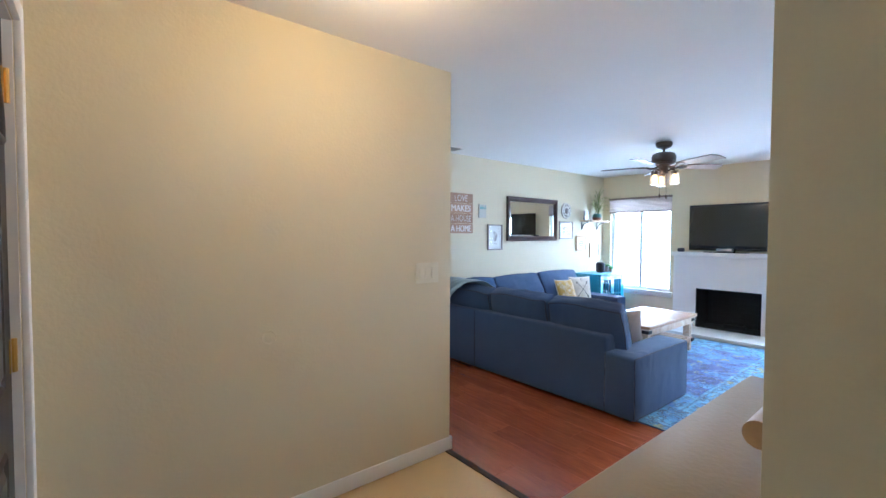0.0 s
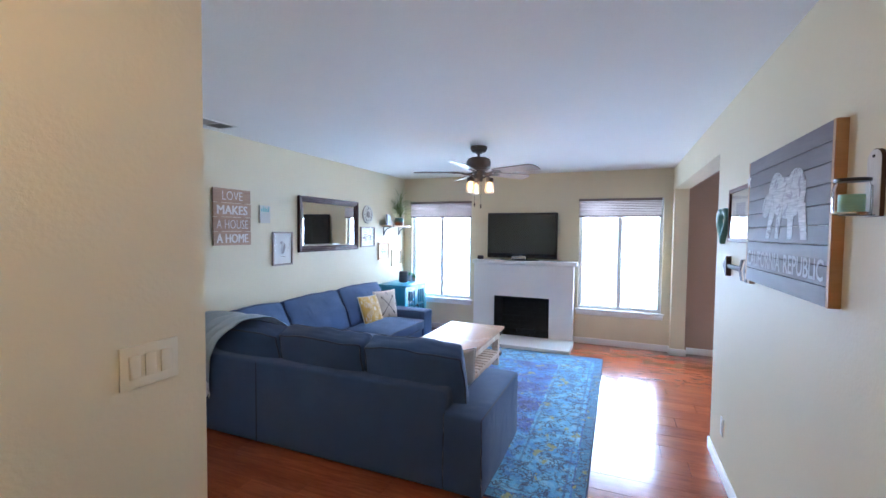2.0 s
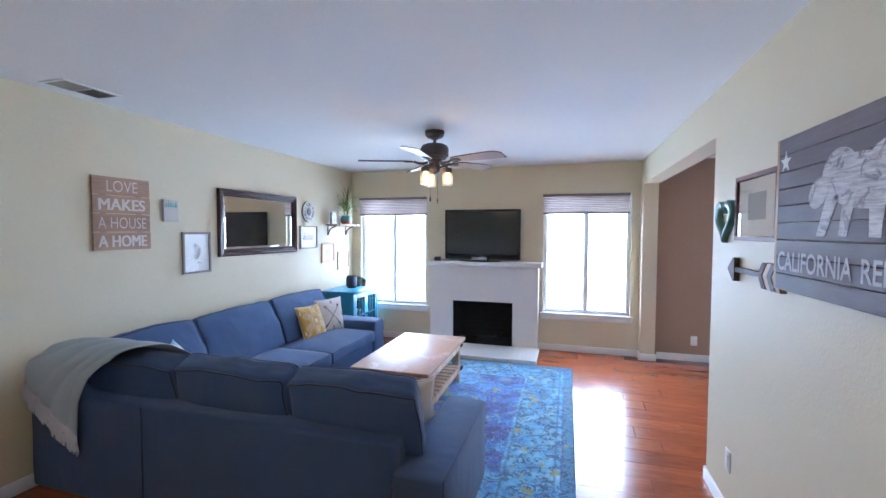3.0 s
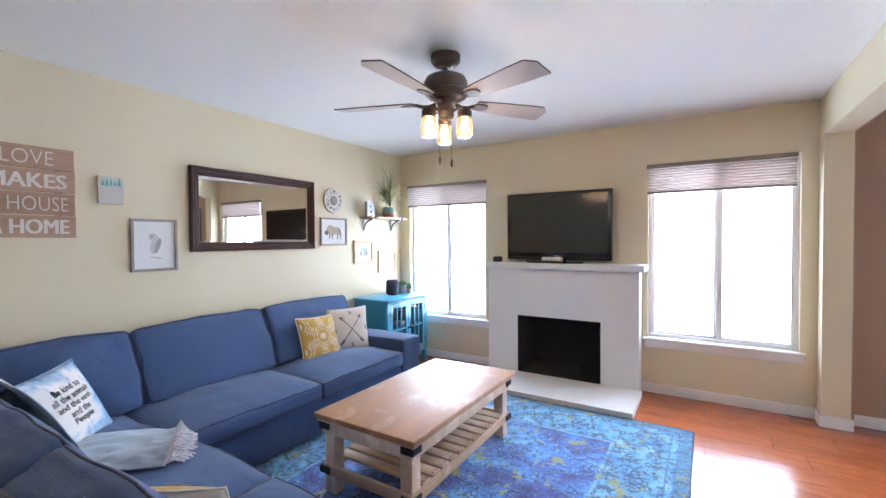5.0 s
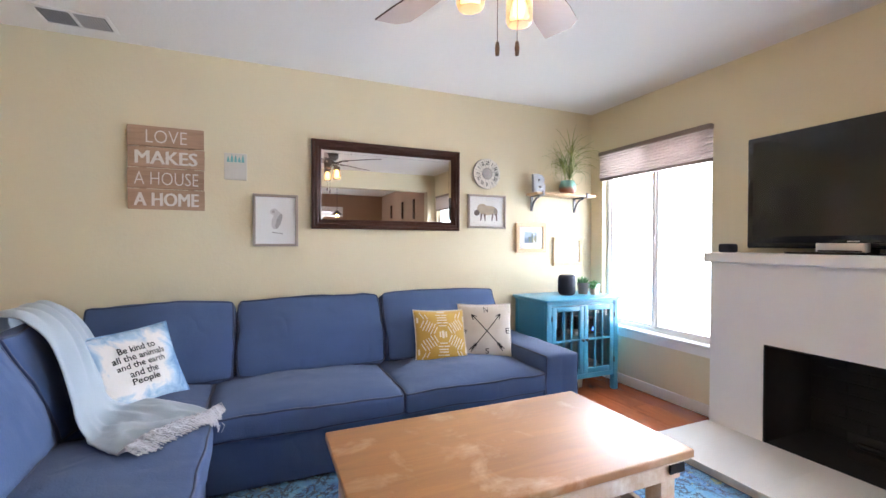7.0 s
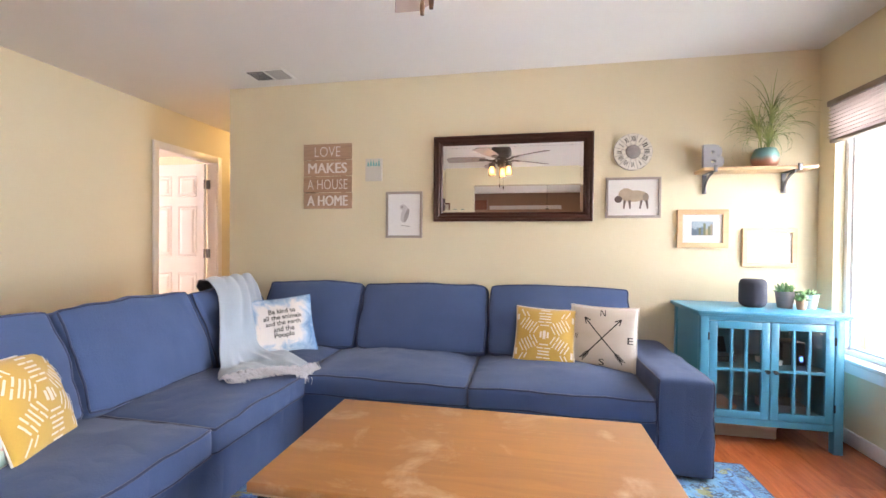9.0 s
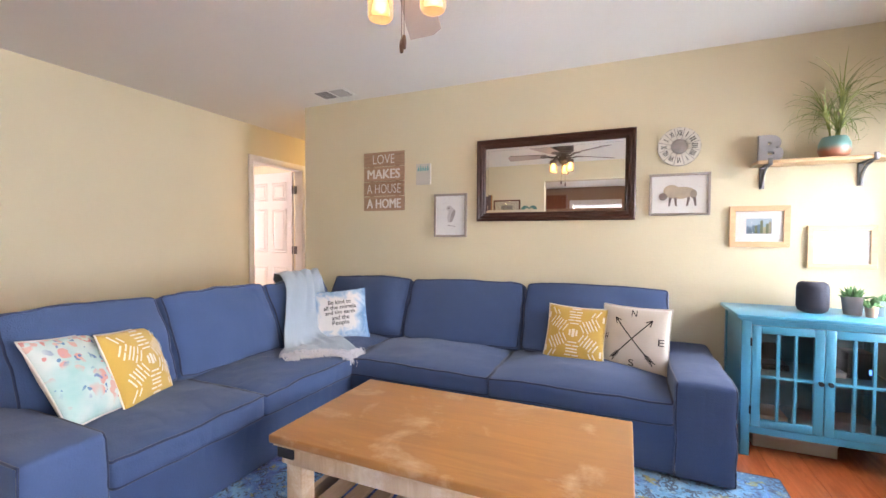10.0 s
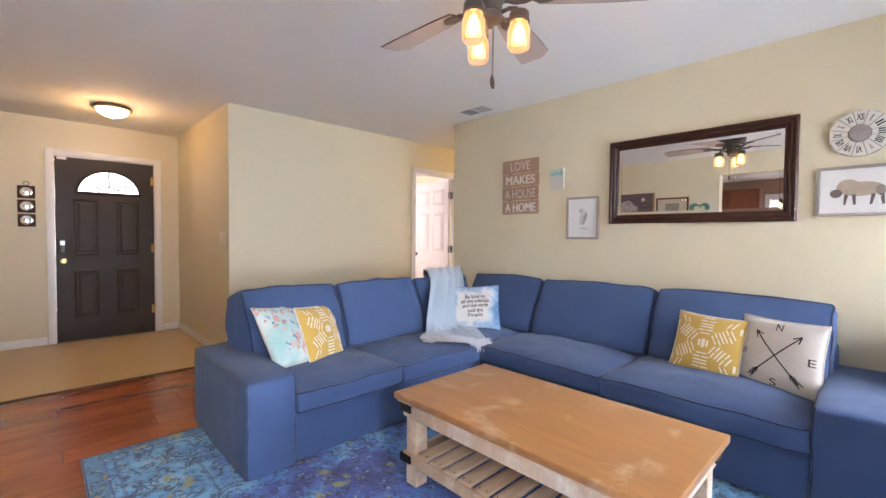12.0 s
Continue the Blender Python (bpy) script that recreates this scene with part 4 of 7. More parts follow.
def sofa():
    s = thing("sectional_sofa", "blue canvas L-shaped sectional sofa with loose cushions", "sofa", (3.3, 3.6, 0))
    part("base", merge(soft(2.79, 3.655, 1.84, 4.19, 0.022, 0.28, 0.012, cells=3), ), SOFA, s, smooth=180)
    part("base", soft(3.62, 5.58, 3.315, 4.19, 0.022, 0.279, 0.012, cells=3), SOFA, s, smooth=180)
    part("back_panel", soft(2.755, 2.92, 1.845, 4.21, 0.022, 0.62, 0.02, cells=4, wrinkle=0.004), SOFA, s, smooth=180)
    part("back_panel", soft(2.92, 5.60, 4.06, 4.215, 0.022, 0.62, 0.02, cells=4, wrinkle=0.004), SOFA, s, smooth=180)
    part("back_seam", tube([(2.752, 3.32, 0.03), (2.752, 3.32, 0.615)], 0.004, 6), PIPING, s)
    for a in ((2.752, 3.685, 1.605, 1.858), (5.562, 5.822, 3.285, 4.21)):
        seams = []
        bm = soft(a[0], a[1], a[2], a[3], 0.022, 0.50, 0.024, cells=8, puff=(0.004, 0.004, 0.008), wrinkle=0.007, seed=a[0], seams=seams, across=1 if a[0] < 3 else 0)
        cords = points(seams)
        piping(part("arm", bm, SOFA, s, smooth=180), cords, 0.0046)
    seats = ((2.95, 3.69, 1.862, 2.552), (2.95, 3.69, 2.558, 3.285), (2.95, 3.645, 3.29, 4.06), (3.65, 4.617, 3.275, 4.06), (4.623, 5.558, 3.275, 4.06))
    for k, (x0, x1, y0, y1) in enumerate(seats):
        seams = []
        bm = soft(x0, x1, y0, y1, 0.278, 0.395, 0.024, cells=12, puff=(0.008, 0.008, 0.03 if k == 0 else 0.05), wrinkle=0.010, seed=k * 3.1, seams=seams, flat=True)
        cords = points(seams)
        piping(part("seat_cushion", bm, SOFA, s, smooth=180), cords)
    backs = [("B", 1.755, 2.47, 0), ("B", 2.485, 3.205, 0), ("B", 3.22, 3.86, -0.01), ("A", 2.99, 3.745, -0.005), ("A", 3.76, 4.665, 0.0), ("A", 4.68, 5.585, 0.008)]
    for k, (leg, a0, a1, up) in enumerate(backs):
        hw, tilt, slump = (a1 - a0) / 2, 21, 0.07
        seams = []
        bm = rounded(0.105, hw, 0.245, 0.034, cells=12, puff=(0.036, 0.006, 0.012), wrinkle=0.013, seed=k * 5.7, seams=seams, across=0)
        for v in bm.verts:
            t = max(0.0, v.co.z / 0.245)
            v.co.x *= 1 - 0.30 * t
            v.co.z -= 0.012 * (v.co.y / hw) ** 2 * t
            if k == 0:
                v.co.y += slump * max(0.0, -v.co.y / hw) ** 2 * (v.co.x + 0.105) / 0.21
        mid = (a0 + a1) / 2
        m = pose(2.99, mid, 0.615 + up, 0, -tilt, 0) if leg == "B" else pose(mid, 4.005, 0.615 + up, 0, 0, -90) @ pose(0, 0, 0, 0, -tilt, 0)
        moved(bm, m)
        cords = points(seams)
        piping(part("back_cushion", bm, SOFA, s, smooth=180), cords)
    for x, y in ((2.82, 1.68), (3.6, 1.68), (5.62, 3.36), (5.75, 4.1), (2.82, 4.1)):
        part("foot", box(x - 0.03, x + 0.03, y - 0.03, y + 0.03, 0.006, 0.024), BLACKP, s)


sofa()


def pillow_face(hw, hh, th):
    def f(x, y):
        u, v = min(1, abs(x / hw)), min(1, abs(y / hh))
        return th * (max(0.0, 1 - u ** 2.2) * max(0.0, 1 - v ** 2.2)) ** 0.55
    return f


def throw_pillow(name, label, m, hw, hh, th, material, seed, edge=None):
    p = thing(name, label, "pillow", m=m, group="throw pillows")
    f = pillow_face(hw, hh, th)
    bm = bmesh.new()
    n = 22

    def at(i, j, s):
        u, v = -1 + 2 * i / n, -1 + 2 * j / n
        x, y = hw * u * (1 - 0.055 * (1 - v * v) * abs(u)), hh * v * (1 - 0.055 * (1 - u * u) * abs(v))
        w = noise.noise(Vector((u * 2.2 + seed, v * 2.2, s * 3))) * 0.008 * (1 - u ** 4) * (1 - v ** 4)
        return Vector((x, y, s * (f(hw * u, hh * v) + w)))
    for s in (1, -1):
        g = [[bm.verts.new(at(i, j, s)) for j in range(n + 1)] for i in range(n + 1)]
        for i in range(n):
            for j in range(n):
                q = (g[i][j], g[i + 1][j], g[i + 1][j + 1], g[i][j + 1])
                bm.faces.new(q if s > 0 else q[::-1]).material_index = 0 if s > 0 else 1
    bmesh.ops.remove_doubles(bm, verts=bm.verts, dist=0.0004)
    cover = part("cover", bm, [material, edge or material], p, local=True, smooth=180)
    rim = []
    for a, b in (((0, 0), (1, 0)), ((n, 0), (0, 1)), ((n, n), (-1, 0)), ((0, n), (0, -1))):
        for k in range(n):
            rim.append(at(a[0] + b[0] * k, a[1] + b[1] * k, 1))
    part("edge_seam", tube(rim, 0.004, 5, closed=True), edge or material, cover, local=True, smooth=180)

    def drape(bm2, lift=0.0025):
        bmesh.ops.triangulate(bm2, faces=bm2.faces)
        long = [e for e in bm2.edges if e.calc_length() > 0.03]
        if long:
            bmesh.ops.subdivide_edges(bm2, edges=long, cuts=3)
        for v in bm2.verts:
            u, w2 = v.co.x / hw, v.co.y / hh
            w = noise.noise(Vector((u * 2.2 + seed, w2 * 2.2, 3))) * 0.008 * (1 - u ** 4) * (1 - w2 ** 4)
            v.co.z = f(v.co.x, v.co.y) + w + lift + v.co.z
        return bm2
    return p, cover, drape


def bar(x0, y0, x1, y1, w, bm=None):
    bm = bm or bmesh.new()
    d = Vector((x1 - x0, y1 - y0))
    k = max(1, int(d.length / 0.02))
    nrm = Vector((-d.y, d.x)).normalized() * w / 2
    prev = None
    for i in range(k + 1):
        c = Vector((x0, y0)) + d * i / k
        row = (bm.verts.new((c.x + nrm.x, c.y + nrm.y, 0)), bm.verts.new((c.x - nrm.x, c.y - nrm.y, 0)))
        if prev:
            bm.faces.new((prev[1], row[1], row[0], prev[0]))
        prev = row
    return bm


def leaning(x, y, z, yaw, lean, roll=0):
    """A pillow whose face looks along yaw (degrees from +x), leaning back."""
    return pose(x, y, z, 0, 0, yaw + 90) @ pose(0, 0, 0, 90 - lean, 0, 0) @ pose(0, 0, 0, 0, 0, roll)


def geometric_pillow(m, seed, hw):
    p, cover, drape = throw_pillow("throw_pillow", "mustard yellow pillow with white geometric dashes on the sofa", m, hw, hw, 0.068, MUSTARD, seed, PRINTWHITE)
    bm = bmesh.new()
    R = 0.125
    cells = [(R * 1.5 * a, R * 1.732 * (b + 0.5 * (a % 2))) for a in range(-2, 3) for b in range(-2, 3)]
    lim = hw * 0.90

    def put(x0, y0, x1, y1, w):
        if max(abs(x0), abs(x1), abs(y0), abs(y1)) < lim:
            bar(x0, y0, x1, y1, w, bm)
    for cx, cy in cells:
        for k, w in ((-1, 0.012), (0, 0.017), (1, 0.012)):
            put(cx + k * 0.021, cy - 0.026 + abs(k) * 0.007, cx + k * 0.021, cy + 0.026 - abs(k) * 0.007, w)
        for s in range(6):
            a0, a1 = radians(60 * s), radians(60 * s + 60)
            for r, t0, t1 in ((0.068, 0.1, 0.9), (0.092, 0.06, 0.46), (0.092, 0.54, 0.94), (0.115, 0.2, 0.8)):
                q0, q1 = Vector((math.cos(a0), math.sin(a0))) * r, Vector((math.cos(a1), math.sin(a1))) * r
                u, v = q0.lerp(q1, t0), q0.lerp(q1, t1)
                put(cx + u.x, cy + u.y, cx + v.x, cy + v.y, 0.0075)
    part("dash_print", drape(bm), PRINTWHITE, cover, "white printed dashes", local=True)["kind"] = "stuff"


def compass_pillow():
    hw = 0.197
    p, cover, drape = throw_pillow("throw_pillow", "cream pillow printed with crossed arrows and compass letters", leaning(5.390, 3.775, 0.582, -107, 10, 0), hw, hw, 0.062, CREAM, 7.7)
    bm = bmesh.new()
    for s in (1, -1):
        bar(-s * 0.105, -0.115, s * 0.105, 0.120, 0.0065, bm)
        d = Vector((s * 0.105, 0.12)) - Vector((-s * 0.105, -0.115))
        d.normalize()
        tip = Vector((s * 0.105, 0.12))
        for q in (0.45, -0.45):
            e = Vector((d.x * math.cos(q) - d.y * math.sin(q), d.x * math.sin(q) + d.y * math.cos(q)))
            bar(tip.x, tip.y, tip.x - e.x * 0.04, tip.y - e.y * 0.04, 0.006, bm)
            for k in range(4):
                b = Vector((-s * 0.105, -0.115)) + d * 0.016 * k
                bar(b.x, b.y, b.x - e.x * 0.028, b.y - e.y * 0.028, 0.005, bm)
    part("printed_arrows", drape(bm), INK, cover, "black printed arrows", local=True)
    for body, x, y in (("N", 0.0, 0.152), ("E", 0.155, 0.0), ("S", 0.0, -0.138), ("W", -0.155, 0.0)):
        part("printed_letter", drape(moved(lettering(body, 0.03, 0.038, 0.0), pose(x, y, 0))), INK, cover, "black printed letter", local=True)


def slogan_pillow():
    hw, hh = 0.218, 0.206
    p, cover, drape = throw_pillow("throw_pillow", "white and blue tie-dye pillow with black hand lettering", leaning(3.305, 3.640, 0.585, -53, 27, 4), hw, hh, 0.07, TIEDYE, 3.3)
    lines = (("Be kind to", 0.17, 0.034, 0.088), ("all the animals", 0.24, 0.032, 0.046), ("and the earth", 0.22, 0.030, 0.006), ("and the", 0.13, 0.034, -0.036), ("People", 0.125, 0.040, -0.080))
    for body, w, h, y in lines:
        part("printed_line", drape(moved(lettering(body, w, h, 0.0, 0.012), pose(0.012, y, 0, 0, 0, 2))), INK, cover, "black printed words", local=True)


geometric_pillow(leaning(5.042, 3.785, 0.572, -95, 22, -2), 1.2, 0.187)
compass_pillow()
slogan_pillow()
geometric_pillow(leaning(3.170, 2.255, 0.567, 28, 23, -4), 5.5, 0.184)
throw_pillow("throw_pillow", "mint pillow with a painterly floral print on the sofa", leaning(3.215, 2.005, 0.590, 33, 32, -8), 0.200, 0.200, 0.065, FLORAL, 9.1, CREAM)


def blanket():
    b = thing("throw_blanket", "pale blue fringed throw draped over the sofa's corner", "blanket", (3.2, 3.5, 0.4))
    # the run from behind the sofa, over the cushion's top, down to the seat and out along it
    prof = [(2.725, 0.40), (2.725, 0.60), (2.73, 0.74), (2.755, 0.85), (2.84, 0.895), (2.95, 0.890), (3.06, 0.82), (3.15, 0.69), (3.21, 0.56), (3.27, 0.485), (3.35, 0.466), (3.44, 0.466), (3.54, 0.462), (3.62, 0.452)]
    lo = [3.76, 3.74, 3.66, 3.53, 3.45, 3.40, 3.33, 3.24, 3.17, 3.11, 3.06, 3.00, 2.94, 2.91]
    hi = [4.17, 4.17, 4.14, 4.06, 3.95, 3.84, 3.74, 3.66, 3.62, 3.59, 3.56, 3.50, 3.43, 3.36]
    # the seat under it, felt from above
    beds = [ob for ob in bpy.data.objects if ob.name.startswith("seat_cushion")]
    trees = []
    for ob in beds:
        mw = ORG[ob]
        trees.append(BVHTree.FromPolygons([mw @ q.co for q in ob.data.vertices], [list(f.vertices) for f in ob.data.polygons]))

    def bed(x, y):
        zs = [0.30]
        for dx, dy in ((0, 0), (0.035, 0), (-0.035, 0), (0, 0.035), (0, -0.035)):
            for tr in trees:
                at = tr.ray_cast(Vector((x + dx, y + dy, 1.2)), Vector((0, 0, -1)))[0]
                if at is not None:
                    zs.append(at.z)
        return max(zs)
    k = 5
    ts = np.linspace(0, len(prof) - 1, (len(prof) - 1) * k + 1)
    px, pz = np.interp(ts, range(len(prof)), [p[0] for p in prof]), np.interp(ts, range(len(prof)), [p[1] for p in prof])
    pl, ph = np.interp(ts, range(len(prof)), lo), np.interp(ts, range(len(prof)), hi)
    ker = np.ones(5) / 5
    px, pz = [np.r_[a[:2], np.convolve(a, ker, "valid"), a[-2:]] for a in (px, pz)]
    bm, n = bmesh.new(), 44
    rows = []
    for i, t in enumerate(ts):
        row = []
        for j in range(n + 1):
            s = j / n
            y = pl[i] + (ph[i] - pl[i]) * s
            skew = 0.27 * max(0, (t - 9) / 4) * (s - 0.72)
            x, z = px[i] + skew, pz[i] + 0.006
            z += 0.26 * s * max(0.0, 1 - t / 3) ** 1.3
            hang = 0.010 * math.sin(s * 13 + 0.5 * t + 2.0 * noise.noise(Vector((t * 0.25, s * 2, 4)))) + 0.012 * noise.noise(Vector((t * 0.45, s * 4, 1.3)))
            if t > 8:
                ruck = 1 - abs(noise.noise(Vector((t * 0.42 + s * 1.5, s * 5.5 - t * 0.35, 7.1)))) * 2.6
                fine = noise.noise(Vector((t * 1.1, s * 13, 2.0)))
                rest = bed(x, y) + 0.009 + 0.020 * max(0.0, ruck) * min(1.0, 6 * s, 8 * (1 - s)) + 0.005 * abs(fine)
                w = min(1.0, (t - 8) / 1.5)
                z = max(rest, z * (1 - w) + rest * w)
                row.append(bm.verts.new((x, y, z)))
            else:
                up = Vector((0, 0, 1)) if 3 < t < 5.5 else Vector((1, 0, 0)) if t > 5 else Vector((-1, 0, 0))
                row.append(bm.verts.new(Vector((x, y, z)) + up * (abs(hang) * min(1.0, (8 - t)) + 0.004)))
        rows.append(row)
    for a, c in zip(rows, rows[1:]):
        for j in range(n):
            bm.faces.new((a[j], a[j + 1], c[j + 1], c[j]))
    starts = [v.co.copy() for v in rows[0]], [v.co.copy() for v in rows[-1]]
    bmesh.ops.recalc_face_normals(bm, faces=bm.faces)
    bmesh.ops.solidify(bm, geom=bm.faces[:], thickness=0.004)
    cloth = part("cloth", bm, THROW, b, smooth=180)
    rng = random.Random(4)
    for end, side in ((starts[0], -1), (starts[1], 1)):
        fr = bmesh.new()
        for j in range(len(end) * 2 - 1):
            p = end[j // 2].lerp(end[min(len(end) - 1, (j + 1) // 2)], 0.5)
            for q in range(3 if side < 0 else 5):
                L = rng.uniform(0.08, 0.12) if side < 0 else rng.uniform(0.06, 0.125)
                if side < 0:
                    pts = [p + Vector((-0.004 + rng.uniform(-0.003, 0.003), rng.uniform(-0.004, 0.004), 0)), p + Vector((-0.008, rng.uniform(-0.012, 0.012), -0.5 * L)), p + Vector((-0.004, rng.uniform(-0.02, 0.02), -L))]
                else:
                    knot = (j // 6) * 6 + 3
                    tuft = end[min(len(end) - 1, knot // 2)]
                    p = p.lerp(tuft, 0.4)
                    sp = rng.uniform(-0.035, 0.035)
                    drop = max(0.0, p.x + L - 3.70)
                    pts = [p + Vector((-0.01, 0, 0.003)), p + Vector((0.22 * L, sp * 0.2 + rng.uniform(-0.012, 0.012), 0.012 + rng.uniform(0, 0.018))), p + Vector((0.45 * L, sp * 0.6 + rng.uniform(-0.015, 0.015), 0.006 + rng.uniform(0, 0.016) - 0.4 * drop)), p + Vector((0.70 * L, sp + rng.uniform(-0.012, 0.012), rng.uniform(0, 0.014) - 0.6 * drop)), p + Vector((0.9 * L - 0.5 * drop, sp, -0.010 - 0.9 * drop + rng.uniform(0, 0.008)))]
                tube(pts, 0.0026 if side < 0 else 0.0021, 4, bm=fr)
        part("fringe", fr, FRINGE, cloth, "pale grey yarn fringe")


blanket()


# ---- rug, table ----
def rug():
    ob = part("area_rug", soft(-1.6, 1.6, -1.23, 1.23, 0.0, 0.011, 0.004, cells=12), RUG, None)
    ob.matrix_basis = pose(4.44, 2.285, 0.0)
    ORG[ob] = ob.matrix_basis.copy()
    tagged(ob, "distressed blue oriental area rug with a patterned border", "rug")
    part("binding", tube(loop(-1.6, 1.6, -1.23, 1.23, 0.006, 0.006, 2), 0.006, 6, closed=True), PIPING, ob, "dark blue bound edge", local=True)


rug()


def coffee_table():
    t = thing("coffee_table", "worn honey-topped coffee table with whitewashed legs on the rug", "coffee table", (4.75, 2.48, 0.011))
    x0, x1, y0, y1, zt = 4.13, 5.37, 2.14, 2.82, 0.457
    top = part("tabletop", box(x0, x1, y0, y1, zt - 0.032, zt, 0.006, 3), TABLETOP, t, "worn honey-coloured wood top", smooth=40)
    part("edge_board", merge(box(x0 + 0.012, x1 - 0.012, y0 + 0.012, y1 - 0.012, zt - 0.044, zt - 0.032, 0.003)), TABLELEG, top)
    i, w = 0.045, 0.072
    for a in (x0 + i, x1 - i - w):
        for c in (y0 + i, y1 - i - w):
            leg = part("leg", box(a, a + w, c, c + w, 0.011, zt - 0.044, 0.004), TABLELEG, t, smooth=40)
            for z, h in ((zt - 0.088, 0.036), (0.125, 0.036)):
                ox = a - 0.022 if a < 4.7 else a + w - 0.052
                oy = c - 0.022 if c < 2.4 else c + w - 0.052
                sx, sy = (a - 0.024 if a < 4.7 else a + w + 0.014), (c - 0.024 if c < 2.4 else c + w + 0.014)
                part("corner_strap", merge(box(sx, sx + 0.010, oy, oy + 0.074, z, z + h, 0.002), box(ox, ox + 0.074, sy, sy + 0.010, z, z + h, 0.002)), BLACKIRON, leg, "black iron corner strap")
    j = i + 0.010
    for z, h in ((zt - 0.115, 0.070), (0.115, 0.055)):
        for c in (y0 + i - 0.012, y1 - i - 0.012):
            part("rail", box(x0 + i - 0.012, x1 - i + 0.012, c, c + 0.024, z, z + h, 0.003), SLAT if z < 0.2 else TABLELEG, t, smooth=40)
        for a in (x0 + i - 0.012, x1 - i - 0.012):
            part("rail", box(a, a + 0.024, y0 + i + 0.012, y1 - i - 0.012, z, z + h, 0.003), SLAT if z < 0.2 else TABLELEG, t, smooth=40)
    n = 11
    for k in range(n):
        a = x0 + 0.13 + k * (x1 - x0 - 0.26 - 0.068) / (n - 1)
        s = part("slat", box(a, a + 0.068, y0 + 0.040, y1 - 0.040, 0.170, 0.186, 0.003), SLAT, t, smooth=40)
        for dx in (0.016, 0.052):
            for y in (y0 + 0.055, y1 - 0.055):
                part("nail", lathe([(0.0, 0.1862), (0.004, 0.1862), (0.003, 0.1878), (0.0, 0.188)], 6, cx=a + dx, cy=y), BLACKIRON, s)


coffee_table()


def basket(x, y, hx, hy, h):
    b = thing("wicker_basket", "dark brown wicker basket on the coffee table's shelf", "basket", (x, y, 0.186), group="baskets under the table")
    rows = []
    n = 9
    for k in range(n):
        z = 0.186 + 0.010 + k * (h - 0.02) / (n - 1)
        g = 1 + 0.06 * k / n
        pts = []
        for q in range(40):
            a = 2 * math.pi * q / 40
            c, s = math.cos(a), math.sin(a)
            r = (abs(c) ** 6 + abs(s) ** 6) ** (-1 / 6) + 0.02 * (1 if (q + k) % 2 else -1)
            pts.append((x + hx * g * r * c, y + hy * g * r * s, z))
        rows.append(tube(pts, 0.011, 5, closed=True))
    part("weave", merge(*rows), WICKER, b, smooth=180)
    part("bottom", box(x - hx * 0.9, x + hx * 0.9, y - hy * 0.9, y + hy * 0.9, 0.187, 0.196), WICKER, b)
    part("rim", tube([(x + hx * 1.07 * (abs(math.cos(a)) ** 6 + abs(math.sin(a)) ** 6) ** (-1 / 6) * math.cos(a), y + hy * 1.07 * (abs(math.cos(a)) ** 6 + abs(math.sin(a)) ** 6) ** (-1 / 6) * math.sin(a), 0.186 + h) for a in (2 * math.pi * q / 40 for q in range(40))], 0.014, 6, closed=True), WICKER, b, smooth=180)


basket(4.62, 2.56, 0.13, 0.10, 0.13)
basket(5.00, 2.56, 0.13, 0.10, 0.13)


